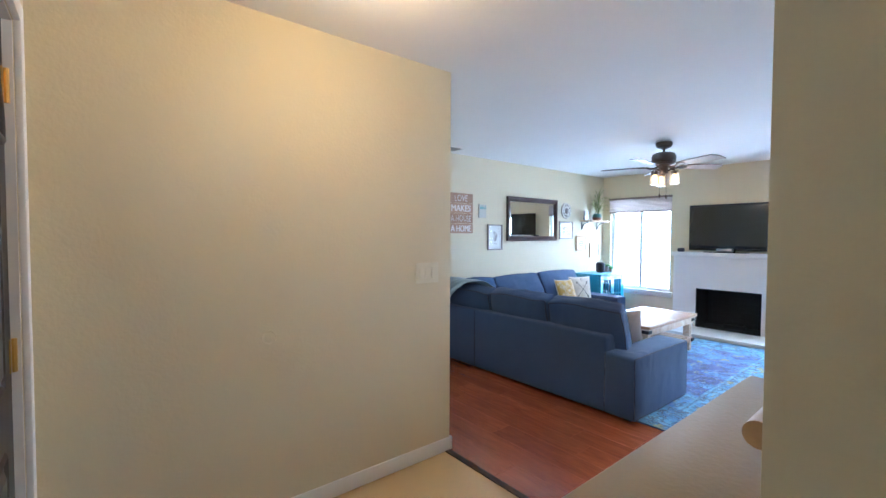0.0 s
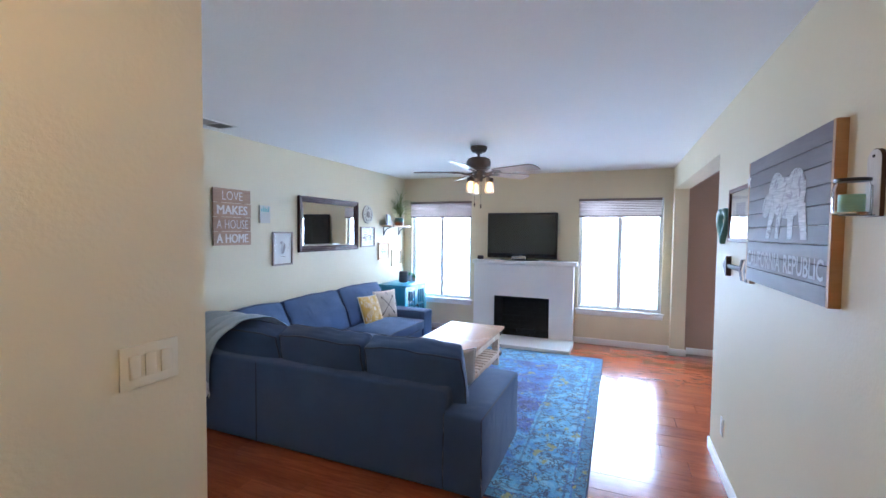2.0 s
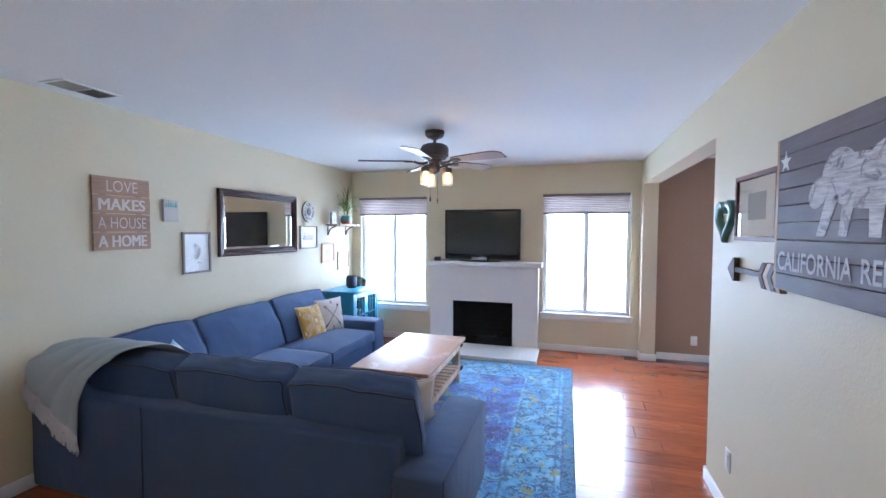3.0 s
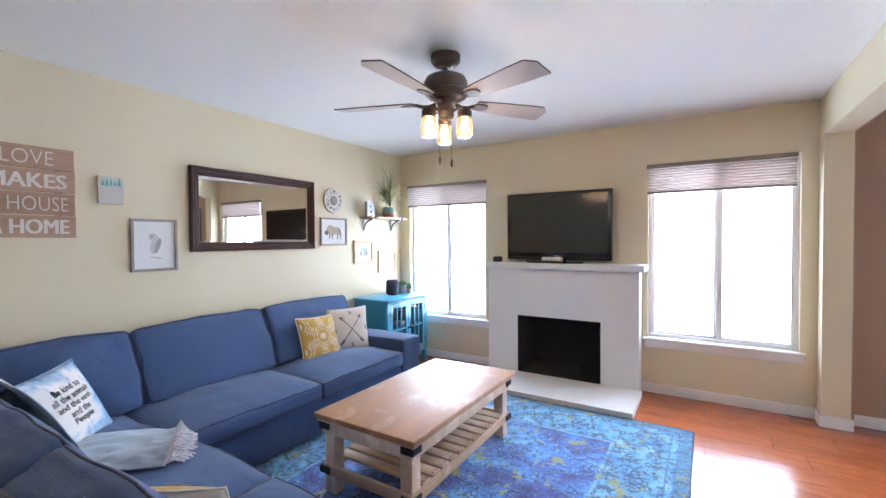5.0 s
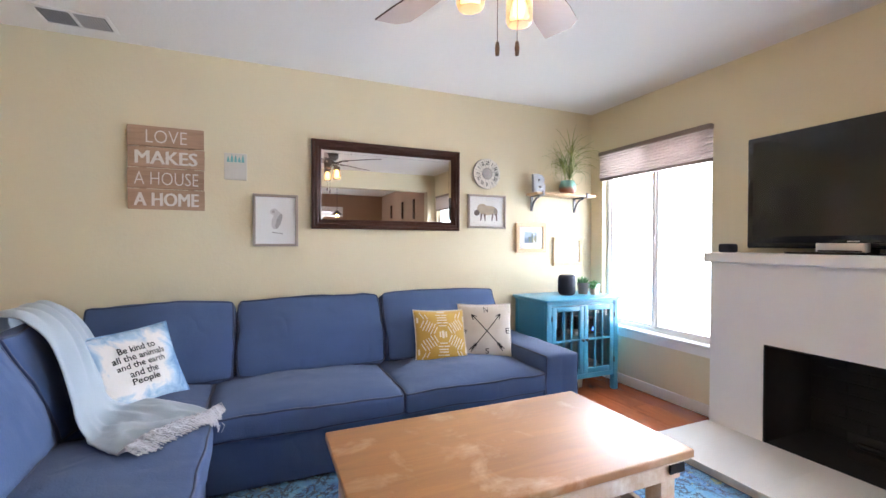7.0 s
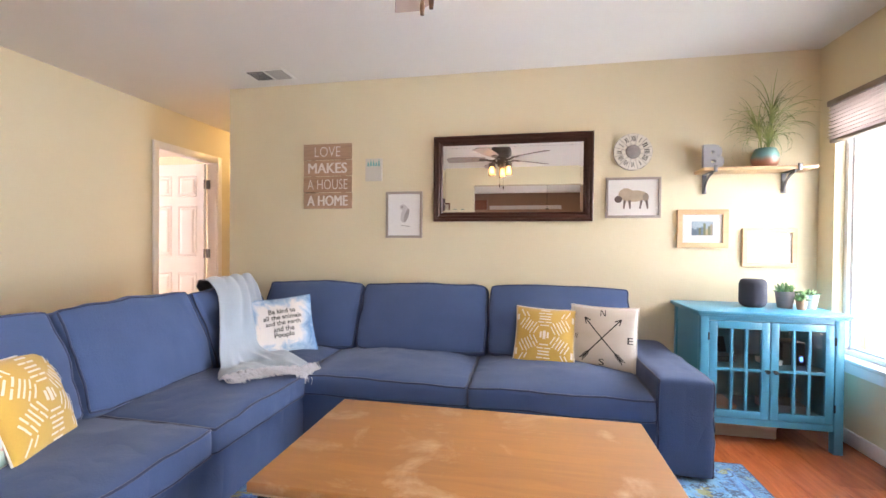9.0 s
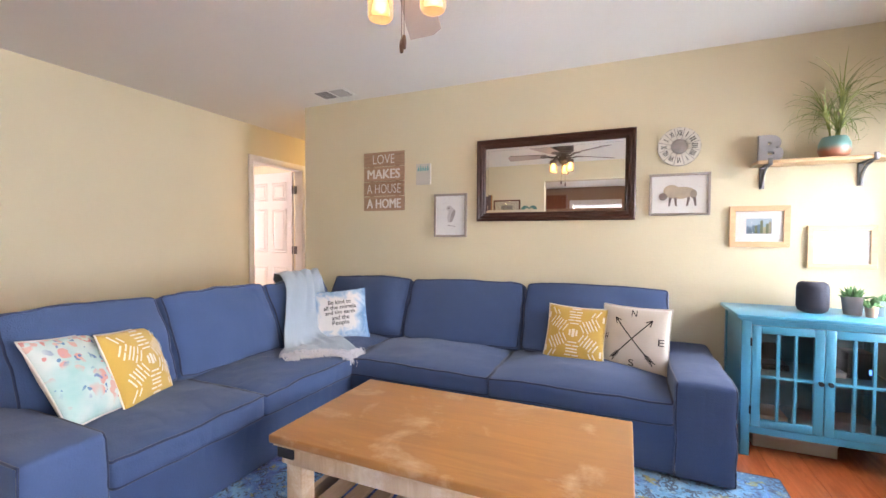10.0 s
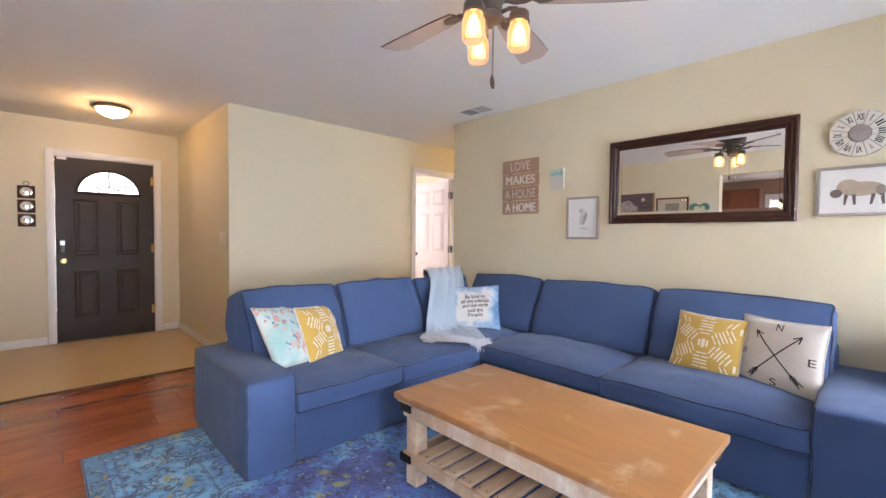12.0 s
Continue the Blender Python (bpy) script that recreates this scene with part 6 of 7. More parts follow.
# ---- teal cabinet and what stands on it ----
def cabinet():
    x0, x1, y0, y1, z0, z1 = 5.925, 6.650, 3.755, 4.205, 0.135, 0.758
    c = thing("glass_door_cabinet", "teal painted cabinet with two small-paned glass doors", "cabinet", (6.29, 3.98, 0))
    part("top", merge(box(x0 - 0.025, x1 + 0.025, y0 - 0.030, y1 + 0.01, z1, z1 + 0.022, 0.006), box(x0 - 0.010, x1 + 0.010, y0 - 0.012, y1, z1 - 0.012, z1, 0.003)), TEAL, c, smooth=40)
    for x in (x0, x1 - 0.045):
        for y in (y0, y1 - 0.045):
            part("leg", box(x, x + 0.045, y, y + 0.045, 0.0, z1 - 0.012, 0.003), TEAL, c, smooth=40)
    for x in (x0 + 0.008, x1 - 0.026):
        part("side_panel", box(x, x + 0.018, y0 + 0.045, y1 - 0.045, z0, z1 - 0.012), TEAL, c)
    # back, bottom and shelf take the teal that has shade painted in
    part("back_panel", box(x0 + 0.045, x1 - 0.045, y1 - 0.02, y1 - 0.008, z0, z1 - 0.012), SHADETEAL, c)
    part("bottom", box(x0 + 0.02, x1 - 0.02, y0 + 0.02, y1 - 0.01, z0 + 0.01, z0 + 0.028), SHADETEAL, c)
    part("inner_shelf", box(x0 + 0.028, x1 - 0.028, y0 + 0.06, y1 - 0.02, 0.425, 0.441), SHADETEAL, c)
    part("apron", box(x0 + 0.045, x1 - 0.045, y0 + 0.006, y0 + 0.026, z0 - 0.01, z0 + 0.028, 0.002), TEAL, c)
    part("head_rail", box(x0 + 0.045, x1 - 0.045, y0 + 0.006, y0 + 0.026, z1 - 0.035, z1 - 0.012, 0.002), TEAL, c)
    a0, a1, lo, hi, xm = x0 + 0.048, x1 - 0.048, z0 + 0.031, z1 - 0.038, (x0 + x1) / 2
    for a, b, sgn in ((a0, xm - 0.002, 1), (xm + 0.002, a1, -1)):
        r, ya, yb = 0.042, y0 + 0.002, y0 + 0.022
        d = part("door", merge(box(a, a + r, ya, yb, lo, hi, 0.002), box(b - r, b, ya, yb, lo, hi, 0.002), box(a + r, b - r, ya, yb, lo, lo + r, 0.002), box(a + r, b - r, ya, yb, hi - r, hi, 0.002)), TEAL, c, smooth=40)
        wi = b - a - 2 * r
        for k in (1, 2):
            x = a + r + wi * k / 3
            part("muntin", box(x - 0.007, x + 0.007, ya + 0.001, yb - 0.004, lo + r, hi - r, 0.002), TEAL, d)
        zc = (lo + hi) / 2
        part("muntin", box(a + r, b - r, ya + 0.002, yb - 0.005, zc - 0.008, zc + 0.008, 0.002), TEAL, d)
        g = part("pane", box(a + r, b - r, yb - 0.004, yb - 0.001, lo + r, hi - r), GLASS, d)
        g.visible_shadow = False
        kx = b - 0.018 if sgn > 0 else a + 0.018
        part("knob", moved(lathe([(0.0, 0.0), (0.007, 0.0), (0.006, 0.012), (0.012, 0.018), (0.012, 0.024), (0.0, 0.028)], 14), Matrix.Translation((kx, ya, zc)) @ pose(0, 0, 0, 90, 0, 0)), BLACKIRON, d, "black round knob", smooth=60)
        hx = a - 0.004 if sgn > 0 else b + 0.004
        for z in (lo + 0.09, hi - 0.09):
            part("hinge", tube([(hx, ya - 0.002, z - 0.022), (hx, ya - 0.002, z + 0.022)], 0.005, 8), BLACKIRON, d)


cabinet()
r = thing("wifi_router", "black router with a small blue light in the cabinet", "router", (6.50, 4.0, 0.441))
part("case", box(6.44, 6.56, 3.93, 4.06, 0.441, 0.58, 0.006), BLACKP, r, smooth=40)
part("status_light", box(6.53, 6.545, 3.9285, 3.9300, 0.47, 0.495), LED, r, "blue status light")
r = thing("game_controller_dock", "small black dock with a raised lid in the cabinet", "electronics", (6.10, 4.0, 0.441))
part("dock", box(6.04, 6.19, 3.93, 4.05, 0.441, 0.475, 0.005), BLACKP, r)
part("lid", moved(box(-0.07, 0.07, -0.004, 0.004, 0, 0.10, 0.002), Matrix.Translation((6.115, 4.05, 0.476)) @ pose(0, 0, 0, -25, 0, 0)), BLACKP, r)
for (x, y, z, w, d_, h, m_, lab) in ((6.38, 3.96, 0.441, 0.10, 0.10, 0.03, PLASTIC, "white plastic box on the cabinet's shelf"), (6.08, 3.97, 0.163, 0.18, 0.2, 0.035, mat("tan_cover", (0.35, 0.27, 0.2), 0.6), "tan book lying in the cabinet"), (6.45, 3.97, 0.163, 0.20, 0.16, 0.05, mat("grey_cover", (0.3, 0.3, 0.32), 0.6), "grey box lying in the cabinet")):
    t = thing("storage_box", lab, "box", (x, y, z))
    part("body", box(x - w / 2, x + w / 2, y - d_ / 2, y + d_ / 2, z, z + h * 0.7, 0.003), m_, t, smooth=40)
    part("lid", box(x - w / 2 - 0.002, x + w / 2 + 0.002, y - d_ / 2 - 0.002, y + d_ / 2 + 0.002, z + h * 0.7, z + h, 0.003), m_, t, smooth=40)
t = thing("storage_box", "flat cream box lying on the floor under the cabinet", "box", (6.20, 4.02, 0))
part("body", box(6.02, 6.40, 3.90, 4.14, 0.0, 0.075, 0.004), mat("cream_board", (0.55, 0.47, 0.36), 0.7), t)
part("lid", box(6.017, 6.403, 3.897, 4.143, 0.060, 0.085, 0.004), mat("cream_lid", (0.58, 0.50, 0.39), 0.7), t)

TOPZ = 0.780
s = thing("smart_speaker", "dark grey mesh smart speaker on the teal cabinet", "speaker", (6.30, 3.985, TOPZ))
part("mesh_body", lathe([(0.0, TOPZ + 0.003), (0.052, TOPZ + 0.003), (0.066, TOPZ + 0.012), (0.073, TOPZ + 0.035), (0.073, TOPZ + 0.140), (0.066, TOPZ + 0.163), (0.050, TOPZ + 0.173), (0.0, TOPZ + 0.172)], 36, cx=6.30, cy=3.985), MESHGREY, s, smooth=60)
part("touch_panel", lathe([(0.0, TOPZ + 0.1735), (0.040, TOPZ + 0.1735), (0.044, TOPZ + 0.1725)], 28, cx=6.30, cy=3.985), GLOSSBLACK, s, smooth=60)
part("foot", lathe([(0.0, TOPZ), (0.045, TOPZ), (0.045, TOPZ + 0.004)], 24, cx=6.30, cy=3.985), BLACKP, s)


def little_pot(x, y, r, h, material, label, seed, spread):
    t = thing("small_succulent", label, "plant", (x, y, TOPZ), group="small pots on the cabinet")
    part("pot", lathe([(0.0, 0.0), (r * 0.72, 0.0), (r * 0.98, h), (r * 0.88, h), (r * 0.85, h - 0.01), (0.0, h - 0.012)], 22), material, t, local=True, smooth=50)
    rng = random.Random(seed)
    bm = bmesh.new()
    for k in range(46):
        a, e, L = rng.uniform(0, 6.28), rng.uniform(0.25, 1.5), rng.uniform(0.6, 1.0) * spread
        base = Vector((r * 0.5 * rng.random() * math.cos(a), r * 0.5 * rng.random() * math.sin(a), h - 0.012))
        d = Vector((math.cos(a) * math.cos(e), math.sin(a) * math.cos(e), math.sin(e)))
        tube([base, base + d * L * 0.5, base + d * L], 0.0065, 5, bm=bm, taper=lambda q: 0.6 + 1.1 * q * (1 - q) * 2 - 0.5 * q)
    part("leaves", bm, SUCC, t, "short fleshy green leaves", local=True, smooth=180)


little_pot(6.475, 3.985, 0.052, 0.10, GREYPOT, "bushy succulent in a grey clay pot on the cabinet", 1, 0.075)
little_pot(6.525, 3.915, 0.030, 0.062, COPPERPOT, "tiny succulent in a copper pot on the cabinet", 2, 0.06)
little_pot(6.60, 3.985, 0.052, 0.085, BLUEPOT, "low succulent in a pale blue pot on the cabinet", 3, 0.05)


# ---- south wall decorations ----
def plank_flag():
    x0, x1, z0, z1 = 2.19, 3.147, 1.338, 1.946
    w, h = x1 - x0, z1 - z0
    f = hung("plank_flag", "purple-grey plank flag stencilled with a star and white shape", "sign", (x0 + x1) / 2, S, (z0 + z1) / 2, 1)
    n = 9
    for k in range(n):
        part("board", box(-w / 2 + 0.018, w / 2 - 0.018, -h / 2 + k * h / n + 0.0012, -h / 2 + (k + 1) * h / n - 0.0012, 0.010, 0.034, 0.001), FLAGWOOD, f, local=True)
    for x in (-w / 2, w / 2 - 0.018):
        part("edge_batten", box(x, x + 0.018, -h / 2, h / 2, 0.0, 0.034, 0.001), RAWEDGE, f, "raw orange pine edge", local=True)
    for x in (-0.25, 0.25):
        part("back_batten", box(x - 0.03, x + 0.03, -h / 2 + 0.02, h / 2 - 0.02, 0.0, 0.010), RAWEDGE, f, local=True)
    z = 0.0344
    star = [((0.042 if k % 2 == 0 else 0.017) * math.cos(math.pi / 2 + k * math.pi / 5) - 0.318, (0.042 if k % 2 == 0 else 0.017) * math.sin(math.pi / 2 + k * math.pi / 5) + 0.195) for k in range(10)]
    part("star", prism(star, z, z + 0.0006), WHITELETTER, f, "white stencilled star", local=True)
    # a broad four-legged emblem reduced to plain shapes
    shapes = ((0.06, 0.085, 0.20, 0.085, -6), (-0.05, 0.115, 0.095, 0.085, 0), (0.17, 0.105, 0.10, 0.085, 0), (-0.165, 0.065, 0.065, 0.048, 35))
    for k, (ex, ey, a, b, tn) in enumerate(shapes):
        part("emblem_shape", prism(ellipse(ex, ey, a, b, tn), z + 0.0002 * k, z + 0.0006 + 0.0002 * k), STENCIL, f, local=True)
    for k, (x, lean, wd) in enumerate(((-0.08, -0.06, 0.036), (0.01, -0.03, 0.030), (0.13, 0.0, 0.034), (0.23, 0.045, 0.040))):
        part("emblem_leg", prism([(x - wd, 0.05), (x + wd, 0.05), (x + wd * 0.6 + lean, -0.085), (x - wd * 0.9 + lean, -0.085)], z + 0.0003 * (k % 2), z + 0.0008 + 0.0003 * (k % 2)), STENCIL, f, local=True)
    part("emblem_ground", bar(-0.30, -0.098, 0.40, -0.112, 0.012), STENCIL, f, local=True).location.z = 0
    f.children[-1].data.transform(Matrix.Translation((0, 0, z + 0.0012)))
    part("letters", moved(lettering("CALIFORNIA", 0.475, 0.075, 0.0005, 0.012), pose(-0.2025, -0.185, z + 0.001)), FADED, f, "white stencilled letters", local=True)
    part("letters", moved(lettering("REPUBLIC", 0.365, 0.075, 0.0005, 0.012), pose(0.2575, -0.185, z + 0.001)), FADED, f, "white stencilled letters", local=True)


plank_flag()
t, p = picture(3.41, 1.69, 0.475, 0.325, 0.024, REDWOOD, "reddish wood-framed certificate behind reflecting glass", y=S, side=1, paper=mat("parchment", (0.55, 0.48, 0.36), 0.7, var=0.12, scale=9))
part("print_block", box(-0.10, 0.10, -0.06, 0.07, 0.0061, 0.0064), mat("faded_ink", (0.30, 0.27, 0.22), 0.8, var=0.4, scale=40), p, local=True)


def heart():
    h = hung("heart_ornament", "sea-green carved wooden heart ring on the wall", "ornament", 3.80, S, 1.637, 1)
    pts = []
    for k in range(40):
        t = 2 * math.pi * k / 40
        pts.append((0.0082 * 16 * math.sin(t) ** 3 * 1.02, 0.0082 * (13 * math.cos(t) - 5 * math.cos(2 * t) - 2 * math.cos(3 * t) - math.cos(4 * t)) + 0.012))
    bm = bmesh.new()
    rings = []
    for sc, z in ((1.0, 0.0), (1.0, 0.026), (0.92, 0.034), (0.66, 0.030), (0.60, 0.022), (0.60, 0.0)):
        rings.append([bm.verts.new((x * sc, (y - 0.01) * sc + 0.01, z)) for x, y in pts])
    for a, b in zip(rings, rings[1:]):
        for k in range(40):
            bm.faces.new((a[k], a[(k + 1) % 40], b[(k + 1) % 40], b[k]))
    bmesh.ops.recalc_face_normals(bm, faces=bm.faces)
    part("ring", bm, mat("sea_green_paint", (0.10, 0.24, 0.20), 0.45, var=0.25, scale=20), h, local=True, smooth=50)


heart()


def arrow():
    a = hung("wooden_arrow", "dark walnut arrow with striped fletching on the wall", "ornament", 3.41, S, 1.376, 1)
    part("shaft", box(-0.20, 0.22, -0.013, 0.013, 0.004, 0.022, 0.002), DARKWOOD, a, local=True)
    part("head", prism([(-0.29, 0.0), (-0.215, 0.062), (-0.20, 0.062), (-0.20, -0.062), (-0.215, -0.062)], 0.0, 0.028), DARKWOOD, a, local=True)
    for k in range(4):
        x = 0.085 + k * 0.045
        part("fletch", prism([(x, 0.0), (x + 0.045, 0.058), (x + 0.085, 0.058), (x + 0.040, 0.0), (x + 0.085, -0.058), (x + 0.045, -0.058)], 0.0, 0.026 - 0.002 * (k % 2)), DARKWOOD if k % 2 == 0 else RAWEDGE, a, local=True)


arrow()


def sconce(x, z):
    """z: the jar's bottom."""
    s = thing("candle_sconce", "whitewashed wooden wall sconce holding a mint candle in a jar", "sconce", (x, S, z), group="candle sconces")
    arch = [(-0.036, -0.008), (0.036, -0.008), (0.036, 0.150)] + [(0.036 * math.cos(q), 0.150 + 0.030 * math.sin(q)) for q in (math.pi * k / 12 for k in range(1, 12))] + [(-0.036, 0.150)]
    inner = [(px * 0.97, 0.07 + (py - 0.07) * 0.985) for px, py in arch]
    m = pose(x, S, z, 90, 0, 180)
    board = part("back_board", moved(prism(arch, 0.0, 0.010), m), DARKWOOD, s)
    part("board_front", moved(prism(inner, 0.010, 0.0115), m), WASHED, board, "whitewashed board front")
    part("nail", moved(lathe([(0.0, 0.0150), (0.004, 0.0145), (0.0045, 0.0115)], 10, cx=0, cy=0), m @ pose(0, 0.160, 0)), BLACKIRON, board)
    cy = S + 0.056
    part("holder", merge(box(x - 0.020, x + 0.020, S + 0.010, cy + 0.020, z - 0.005, z - 0.0025, 0.001), box(x - 0.004, x + 0.004, S + 0.010, S + 0.013, z - 0.005, z + 0.08)), BLACKIRON, s)
    jar = part("jar", lathe([(0.0, z - 0.002), (0.036, z - 0.002), (0.042, z + 0.004), (0.0435, z + 0.012), (0.0435, z + 0.064), (0.041, z + 0.076), (0.037, z + 0.083), (0.037, z + 0.090), (0.035, z + 0.090), (0.035, z + 0.082), (0.0395, z + 0.074), (0.0415, z + 0.062), (0.0415, z + 0.012), (0.038, z + 0.005), (0.0, z + 0.003)], 28, cx=x, cy=cy), JARGLASS, s, "clear glass jar", smooth=60)
    jar.visible_shadow = False
    part("candle", lathe([(0.0, z + 0.005), (0.029, z + 0.005), (0.029, z + 0.054), (0.0, z + 0.052)], 24, cx=x, cy=cy), CANDLE, jar, "mint green candle", smooth=50)
    part("lid", lathe([(0.0, z + 0.090), (0.039, z + 0.090), (0.0405, z + 0.092), (0.0405, z + 0.099), (0.0, z + 0.101)], 28, cx=x, cy=cy), BLACKP, jar, "black lid", smooth=50)


sconce(2.015, 1.635)
sconce(1.703, 1.405)


def wall_plate(name, m, w, h, label, category, slots, material=PLASTIC):
    t = thing(name, label, category, m=m)
    plate = part("plate", box(-w / 2, w / 2, -h / 2, h / 2, 0, 0.006, 0.002), material, t, local=True, smooth=40)
    for x in slots:
        part("rocker" if category == "switch" else "socket", box(x - 0.017, x + 0.017, -0.034, 0.034, 0.006, 0.009, 0.002), material, plate, local=True, smooth=40)


wall_plate("light_switch", pose(1.293, 2.21, 1.170, 90, 0, 0), 0.172, 0.125, "cream triple rocker switch plate by the entry corner", "switch", (-0.046, 0.0, 0.046), PLATECREAM)
wall_plate("wall_outlet", pose(3.68, S, 0.32, 90, 0, 180), 0.072, 0.115, "white wall outlet low on the cream wall", "outlet", (0.0,))
wall_plate("wall_outlet", pose(E, -0.362, 0.25, 90, 0, -90), 0.072, 0.115, "white wall outlet low on the taupe wall", "outlet", (0.0,))
wall_plate("light_switch", pose(2.455, N + 0.07, 1.20, 90, 0, -90), 0.072, 0.115, "white switch plate on the hall corner", "switch", (0.0,))

t = thing("wall_bumper", "round cream door bumper low on the entry wall", "door stop", (0.343, 2.21, 0.907))
part("pad", moved(lathe([(0.0, 0.0), (0.031, 0.0), (0.031, 0.003), (0.027, 0.006), (0.020, 0.0055), (0.0, 0.0045)], 28), pose(0.343, 2.21, 0.907, 90, 0, 0)), WALL, t, smooth=50)

t = thing("triple_wall_mirror", "three small round mirrors on hung dark wooden squares", "mirror", (-0.475, 0.83, 1.48))
part("hanging_ring", tube([(-0.471, 0.83 + 0.022 * math.cos(q), 1.725 + 0.022 * math.sin(q)) for q in (2 * math.pi * k / 16 for k in range(16))], 0.004, 6, closed=True), IRON, t)
for k in range(3):
    z = 1.635 - 0.148 * k
    b = part("square", box(-0.473, -0.455, 0.83 - 0.068, 0.83 + 0.068, z - 0.066, z + 0.066, 0.004), DARKWOOD, t)
    part("round_mirror", moved(lathe([(0.0, 0.0), (0.048, 0.0), (0.048, 0.003), (0.042, 0.005), (0.0, 0.005)], 28), Matrix.Translation((-0.455, 0.83, z)) @ pose(0, 0, 0, 0, 90, 0)), MIRROR, b, "small round mirror", smooth=40)

# ---- on the ledge ----
LOG = pose(0.385, S + 0.0215, 1.142) @ pose(0, 0, 0, 0, 90, 0)
t = thing("birch_log", "slim birch log hung level on the wall above the ledge", "log", (0.7, S, 1.142))
part("bark", moved(lathe([(0.0185, 0.0), (0.020, 0.08), (0.019, 0.20), (0.021, 0.34), (0.0195, 0.50), (0.0205, 0.60), (0.0195, 0.67)], 28), LOG), BARK, t, "white and grey birch bark", smooth=60)
for q in (0.0005, 0.6695):
    part("cut_end", moved(lathe([(0.0, q - 0.001), (0.0187, q - 0.001), (0.0187, q + 0.001), (0.0, q + 0.001)], 24), LOG), CUTWOOD, t, "tan cut end")
for x in (0.50, 0.92):
    part("bracket", merge(box(x - 0.010, x + 0.010, S, S + 0.004, 1.085, 1.150, 0.001), box(x - 0.010, x + 0.010, S + 0.004, S + 0.036, 1.1180, 1.1210, 0.001)), BLACKIRON, t, "black iron bracket")


def fir_sprig():
    x, y, z = 1.02, 0.2835, 0.94
    t = thing("fir_sprig", "dark green fir sprig fixed to the wall above the log", "plant", (x, y, z))
    part("stem", tube([(0, -0.0275, 0.40), (0.0, -0.008, 0.41), (0.0, 0.0, 0.43), (-0.003, 0.0, 0.47)], 0.004, 6), DARKWOOD, t, local=True, smooth=180)
    rng = random.Random(21)
    bm = bmesh.new()
    for k in range(16):
        a, h0 = rng.uniform(0.2, 2.9), 0.36 + 0.11 * k / 15
        L, e = rng.uniform(0.07, 0.12) * (1.25 - 0.55 * k / 15), rng.uniform(-0.15, 0.45)
        d = Vector((math.cos(a) * math.cos(e), 0.38 * math.sin(a) * math.cos(e) + 0.03, math.sin(e)))
        base = Vector((0, 0, h0))
        tube([base, base + d * L], 0.003, 4, bm=bm)
        for j in range(11):
            p = base + d * L * (0.2 + 0.8 * j / 10)
            for s in (-1, 1):
                q = Vector((-d.y, d.x, rng.uniform(-0.7, 0.9))).normalized() * s
                tip = p + (q * 0.55 + d * 0.9).normalized() * rng.uniform(0.028, 0.046)
                tip.y = min(max(tip.y, -0.024), 0.040)
                tube([p, p.lerp(tip, 0.5), tip], 0.0042, 5, bm=bm, taper=lambda u: 0.5 + 2.0 * u * (1 - u))
    part("needles", bm, FIR, t, "dark green needles", local=True)["kind"] = "stuff"


fir_sprig()


# ---- dining room, seen through the opening and in the mirror ----
w = tagged(thing("window_3", "white framed dining window with lowered blinds", "window", (4.9, -3.45, 1.1)), kind="structure")
part("window_trim", merge(box(4.02, 5.78, -3.40, -3.382, 2.05, 2.13, 0.003), box(4.02, 5.78, -3.40, -3.382, 1.02, 1.10, 0.003), box(4.02, 4.10, -3.40, -3.382, 1.10, 2.05, 0.003), box(5.70, 5.78, -3.40, -3.382, 1.10, 2.05, 0.003), box(4.88, 4.92, -3.50, -3.42, 1.10, 2.05, 0.003)), WHITE, w)
pn = part("pane", box(4.10, 5.70, -3.48, -3.475, 1.10, 2.05), GLASS, w)
pn.visible_shadow = False
bl = thing("window_blind", "white slatted blind lowered in the dining window", "window shade", (4.9, -3.42, 2.04))
part("headrail", box(4.11, 5.69, -3.44, -3.405, 2.01, 2.048, 0.003), WHITE, bl)
for k in range(24):
    part("slat", moved(box(4.12, 5.68, -0.022, 0.022, -0.001, 0.001), Matrix.Translation((0, -3.422, 1.99 - k * 0.036)) @ pose(0, 0, 0, 55, 0, 0)), WHITE, bl)


def wall_cabinet(x0, x1):
    c = thing("wall_cabinet", "cherry kitchen wall cabinet with a panelled door", "cabinet", ((x0 + x1) / 2, -3.24, 1.45), group="kitchen wall cabinets")
    part("body", box(x0, x1, -3.40, -3.08, 1.45, 2.24, 0.003), KITCHEN, c)
    d = part("door", box(x0 + 0.01, x1 - 0.01, -3.08, -3.06, 1.46, 2.23, 0.003), KITCHEN, c)
    part("door_panel", box(x0 + 0.07, x1 - 0.07, -3.06, -3.054, 1.53, 2.16, 0.004), KITCHEN, d)
    part("knob", lathe([(0.0, 1.50), (0.010, 1.50), (0.012, 1.51), (0.0, 1.52)], 12, cx=x1 - 0.05, cy=-3.045), IRON, d)


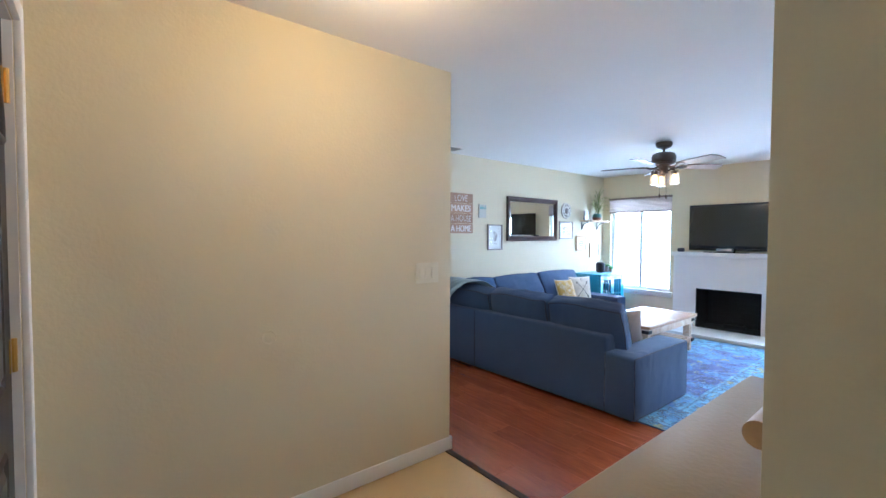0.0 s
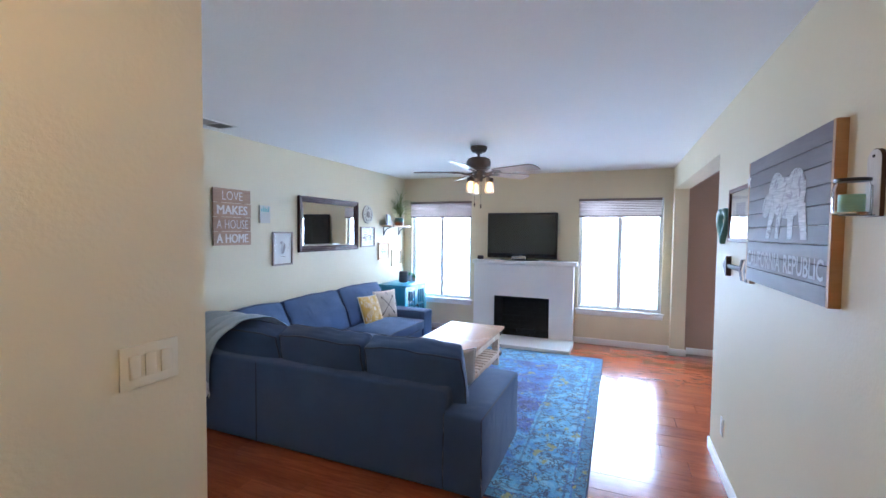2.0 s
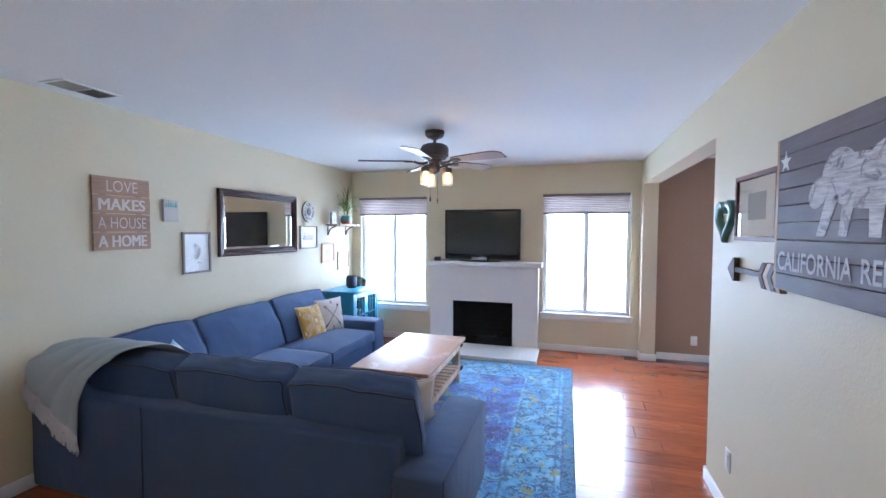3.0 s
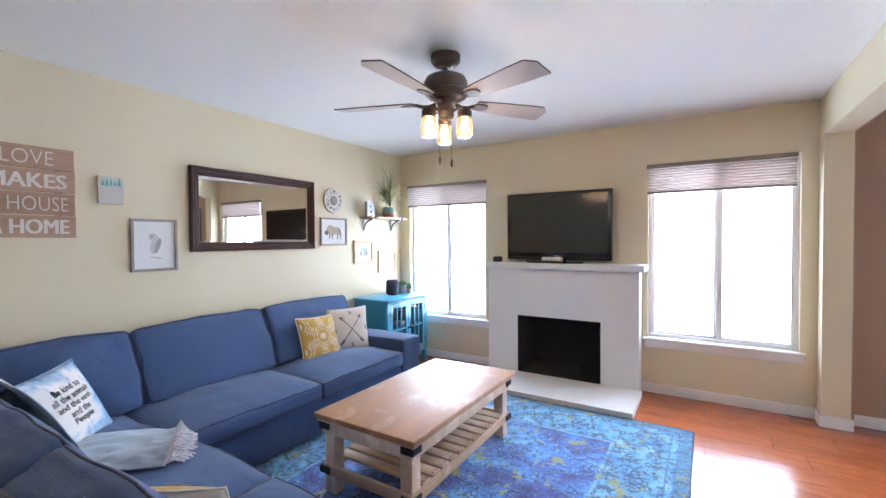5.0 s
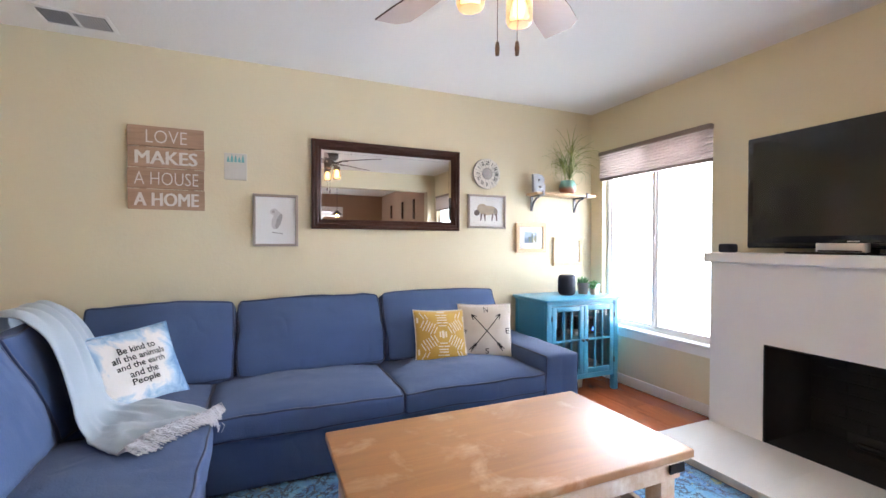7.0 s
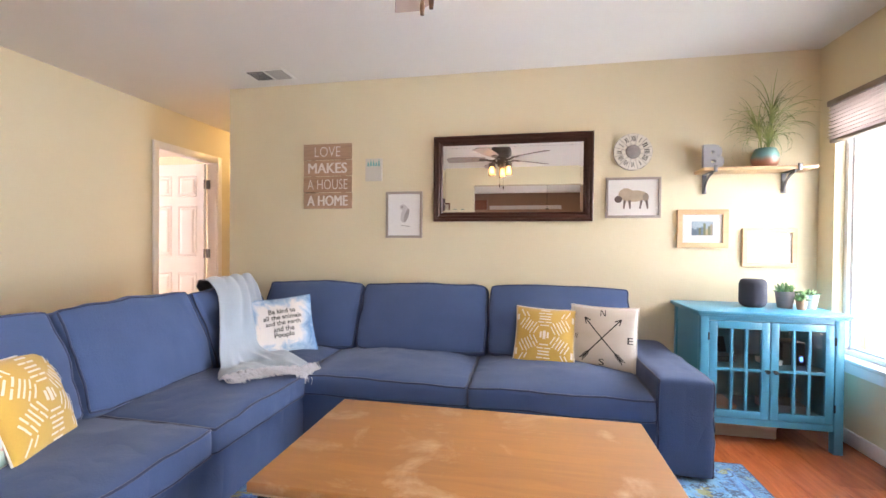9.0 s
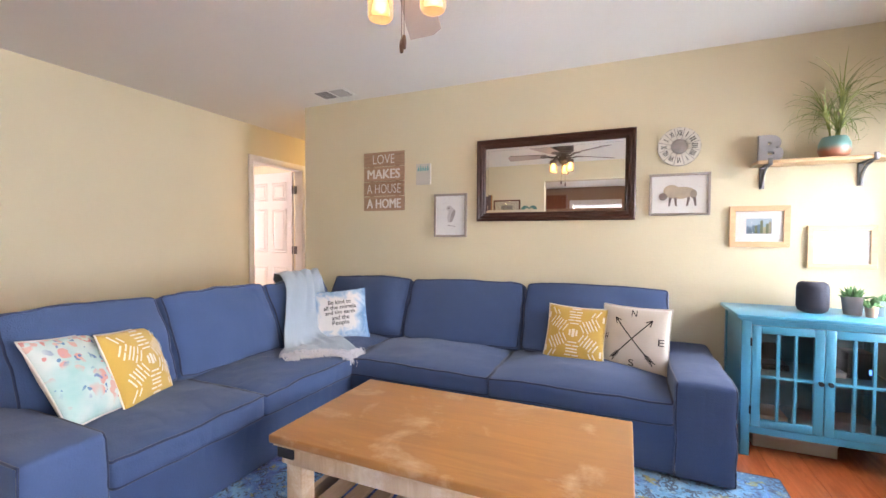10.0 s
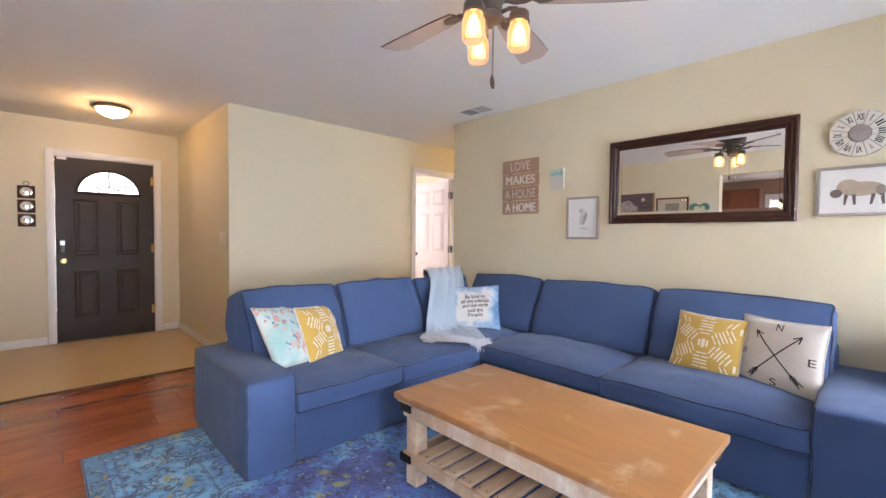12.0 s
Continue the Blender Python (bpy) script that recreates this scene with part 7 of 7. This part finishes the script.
wall_cabinet(2.95, 3.46)
wall_cabinet(3.47, 3.98)
pl = thing("pendant_lamp", "dark metal pendant lamp with a lit bulb over the dining table", "pendant lamp", (5.35, -1.6, H))
part("canopy", lathe([(0.0, 2.415), (0.05, 2.42), (0.055, 2.4395)], 20, cx=5.35, cy=-1.6), BLACKIRON, pl, smooth=50)
part("cord", tube([(5.35, -1.6, 1.90), (5.35, -1.6, 2.42)], 0.004, 6), BLACKIRON, pl)
part("shade", lathe([(0.125, 1.815), (0.120, 1.822), (0.055, 1.865), (0.028, 1.90), (0.0, 1.905)], 28, cx=5.35, cy=-1.6), BRONZE, pl, smooth=60)
bb = part("bulb", lathe([(0.0, 1.765), (0.022, 1.775), (0.028, 1.795), (0.018, 1.825), (0.012, 1.85)], 16, cx=5.35, cy=-1.6), BULB, pl, "glowing bulb", smooth=60)
bb.visible_shadow = False
for y in (-0.86, -1.62, -2.5):
    t = thing("wall_panel_ornament", "tall narrow dark walnut board hung on the taupe wall", "ornament", (E, y, 1.6), group="walnut wall boards")
    part("board", box(E - 0.025, E - 0.002, y - 0.040, y + 0.040, 1.15, 2.13, 0.003), DARKWOOD, t)
    part("trim_edge", box(E - 0.030, E - 0.025, y - 0.012, y + 0.012, 1.17, 2.11, 0.001), DARKFRAME, t)


# ---- floor planks ----
def planks():
    fl = bpy.data.objects["floor"]
    rng = random.Random(5)
    pw, ln = 0.190, 1.21
    meshes = {}

    def plank(x0, x1, y0, y1):
        key = (round(x1 - x0, 3), round(y1 - y0, 3))
        if key not in meshes:
            hx, hy = key[0] / 2, key[1] / 2
            bm = box(-hx + 0.0007, hx - 0.0007, -hy + 0.0007, hy - 0.0007, -0.009, 0.0, 0.0012, 1)
            me = bpy.data.meshes.new("plank")
            bm.to_mesh(me)
            bm.free()
            me.materials.append(PLANK)
            meshes[key] = me
        ob = new("plank", meshes[key])
        ob.parent = fl
        ob.location = ((x0 + x1) / 2, (y0 + y1) / 2, 0)
    k, x = 0, 1.475
    while x < E - 0.01:
        x1 = min(x + pw, E)
        y, top = -3.395, 6.595 if x1 < 2.46 else N
        first = (0.30, 1.0, 0.62, 0.10)[k % 4] * ln
        step = max(0.2, round(first, 2))
        while y < top - 0.001:
            y1 = min(y + step, top)
            plank(x, x1, y, y1)
            y, step = y1, ln
        x, k = x1, k + 1


planks()
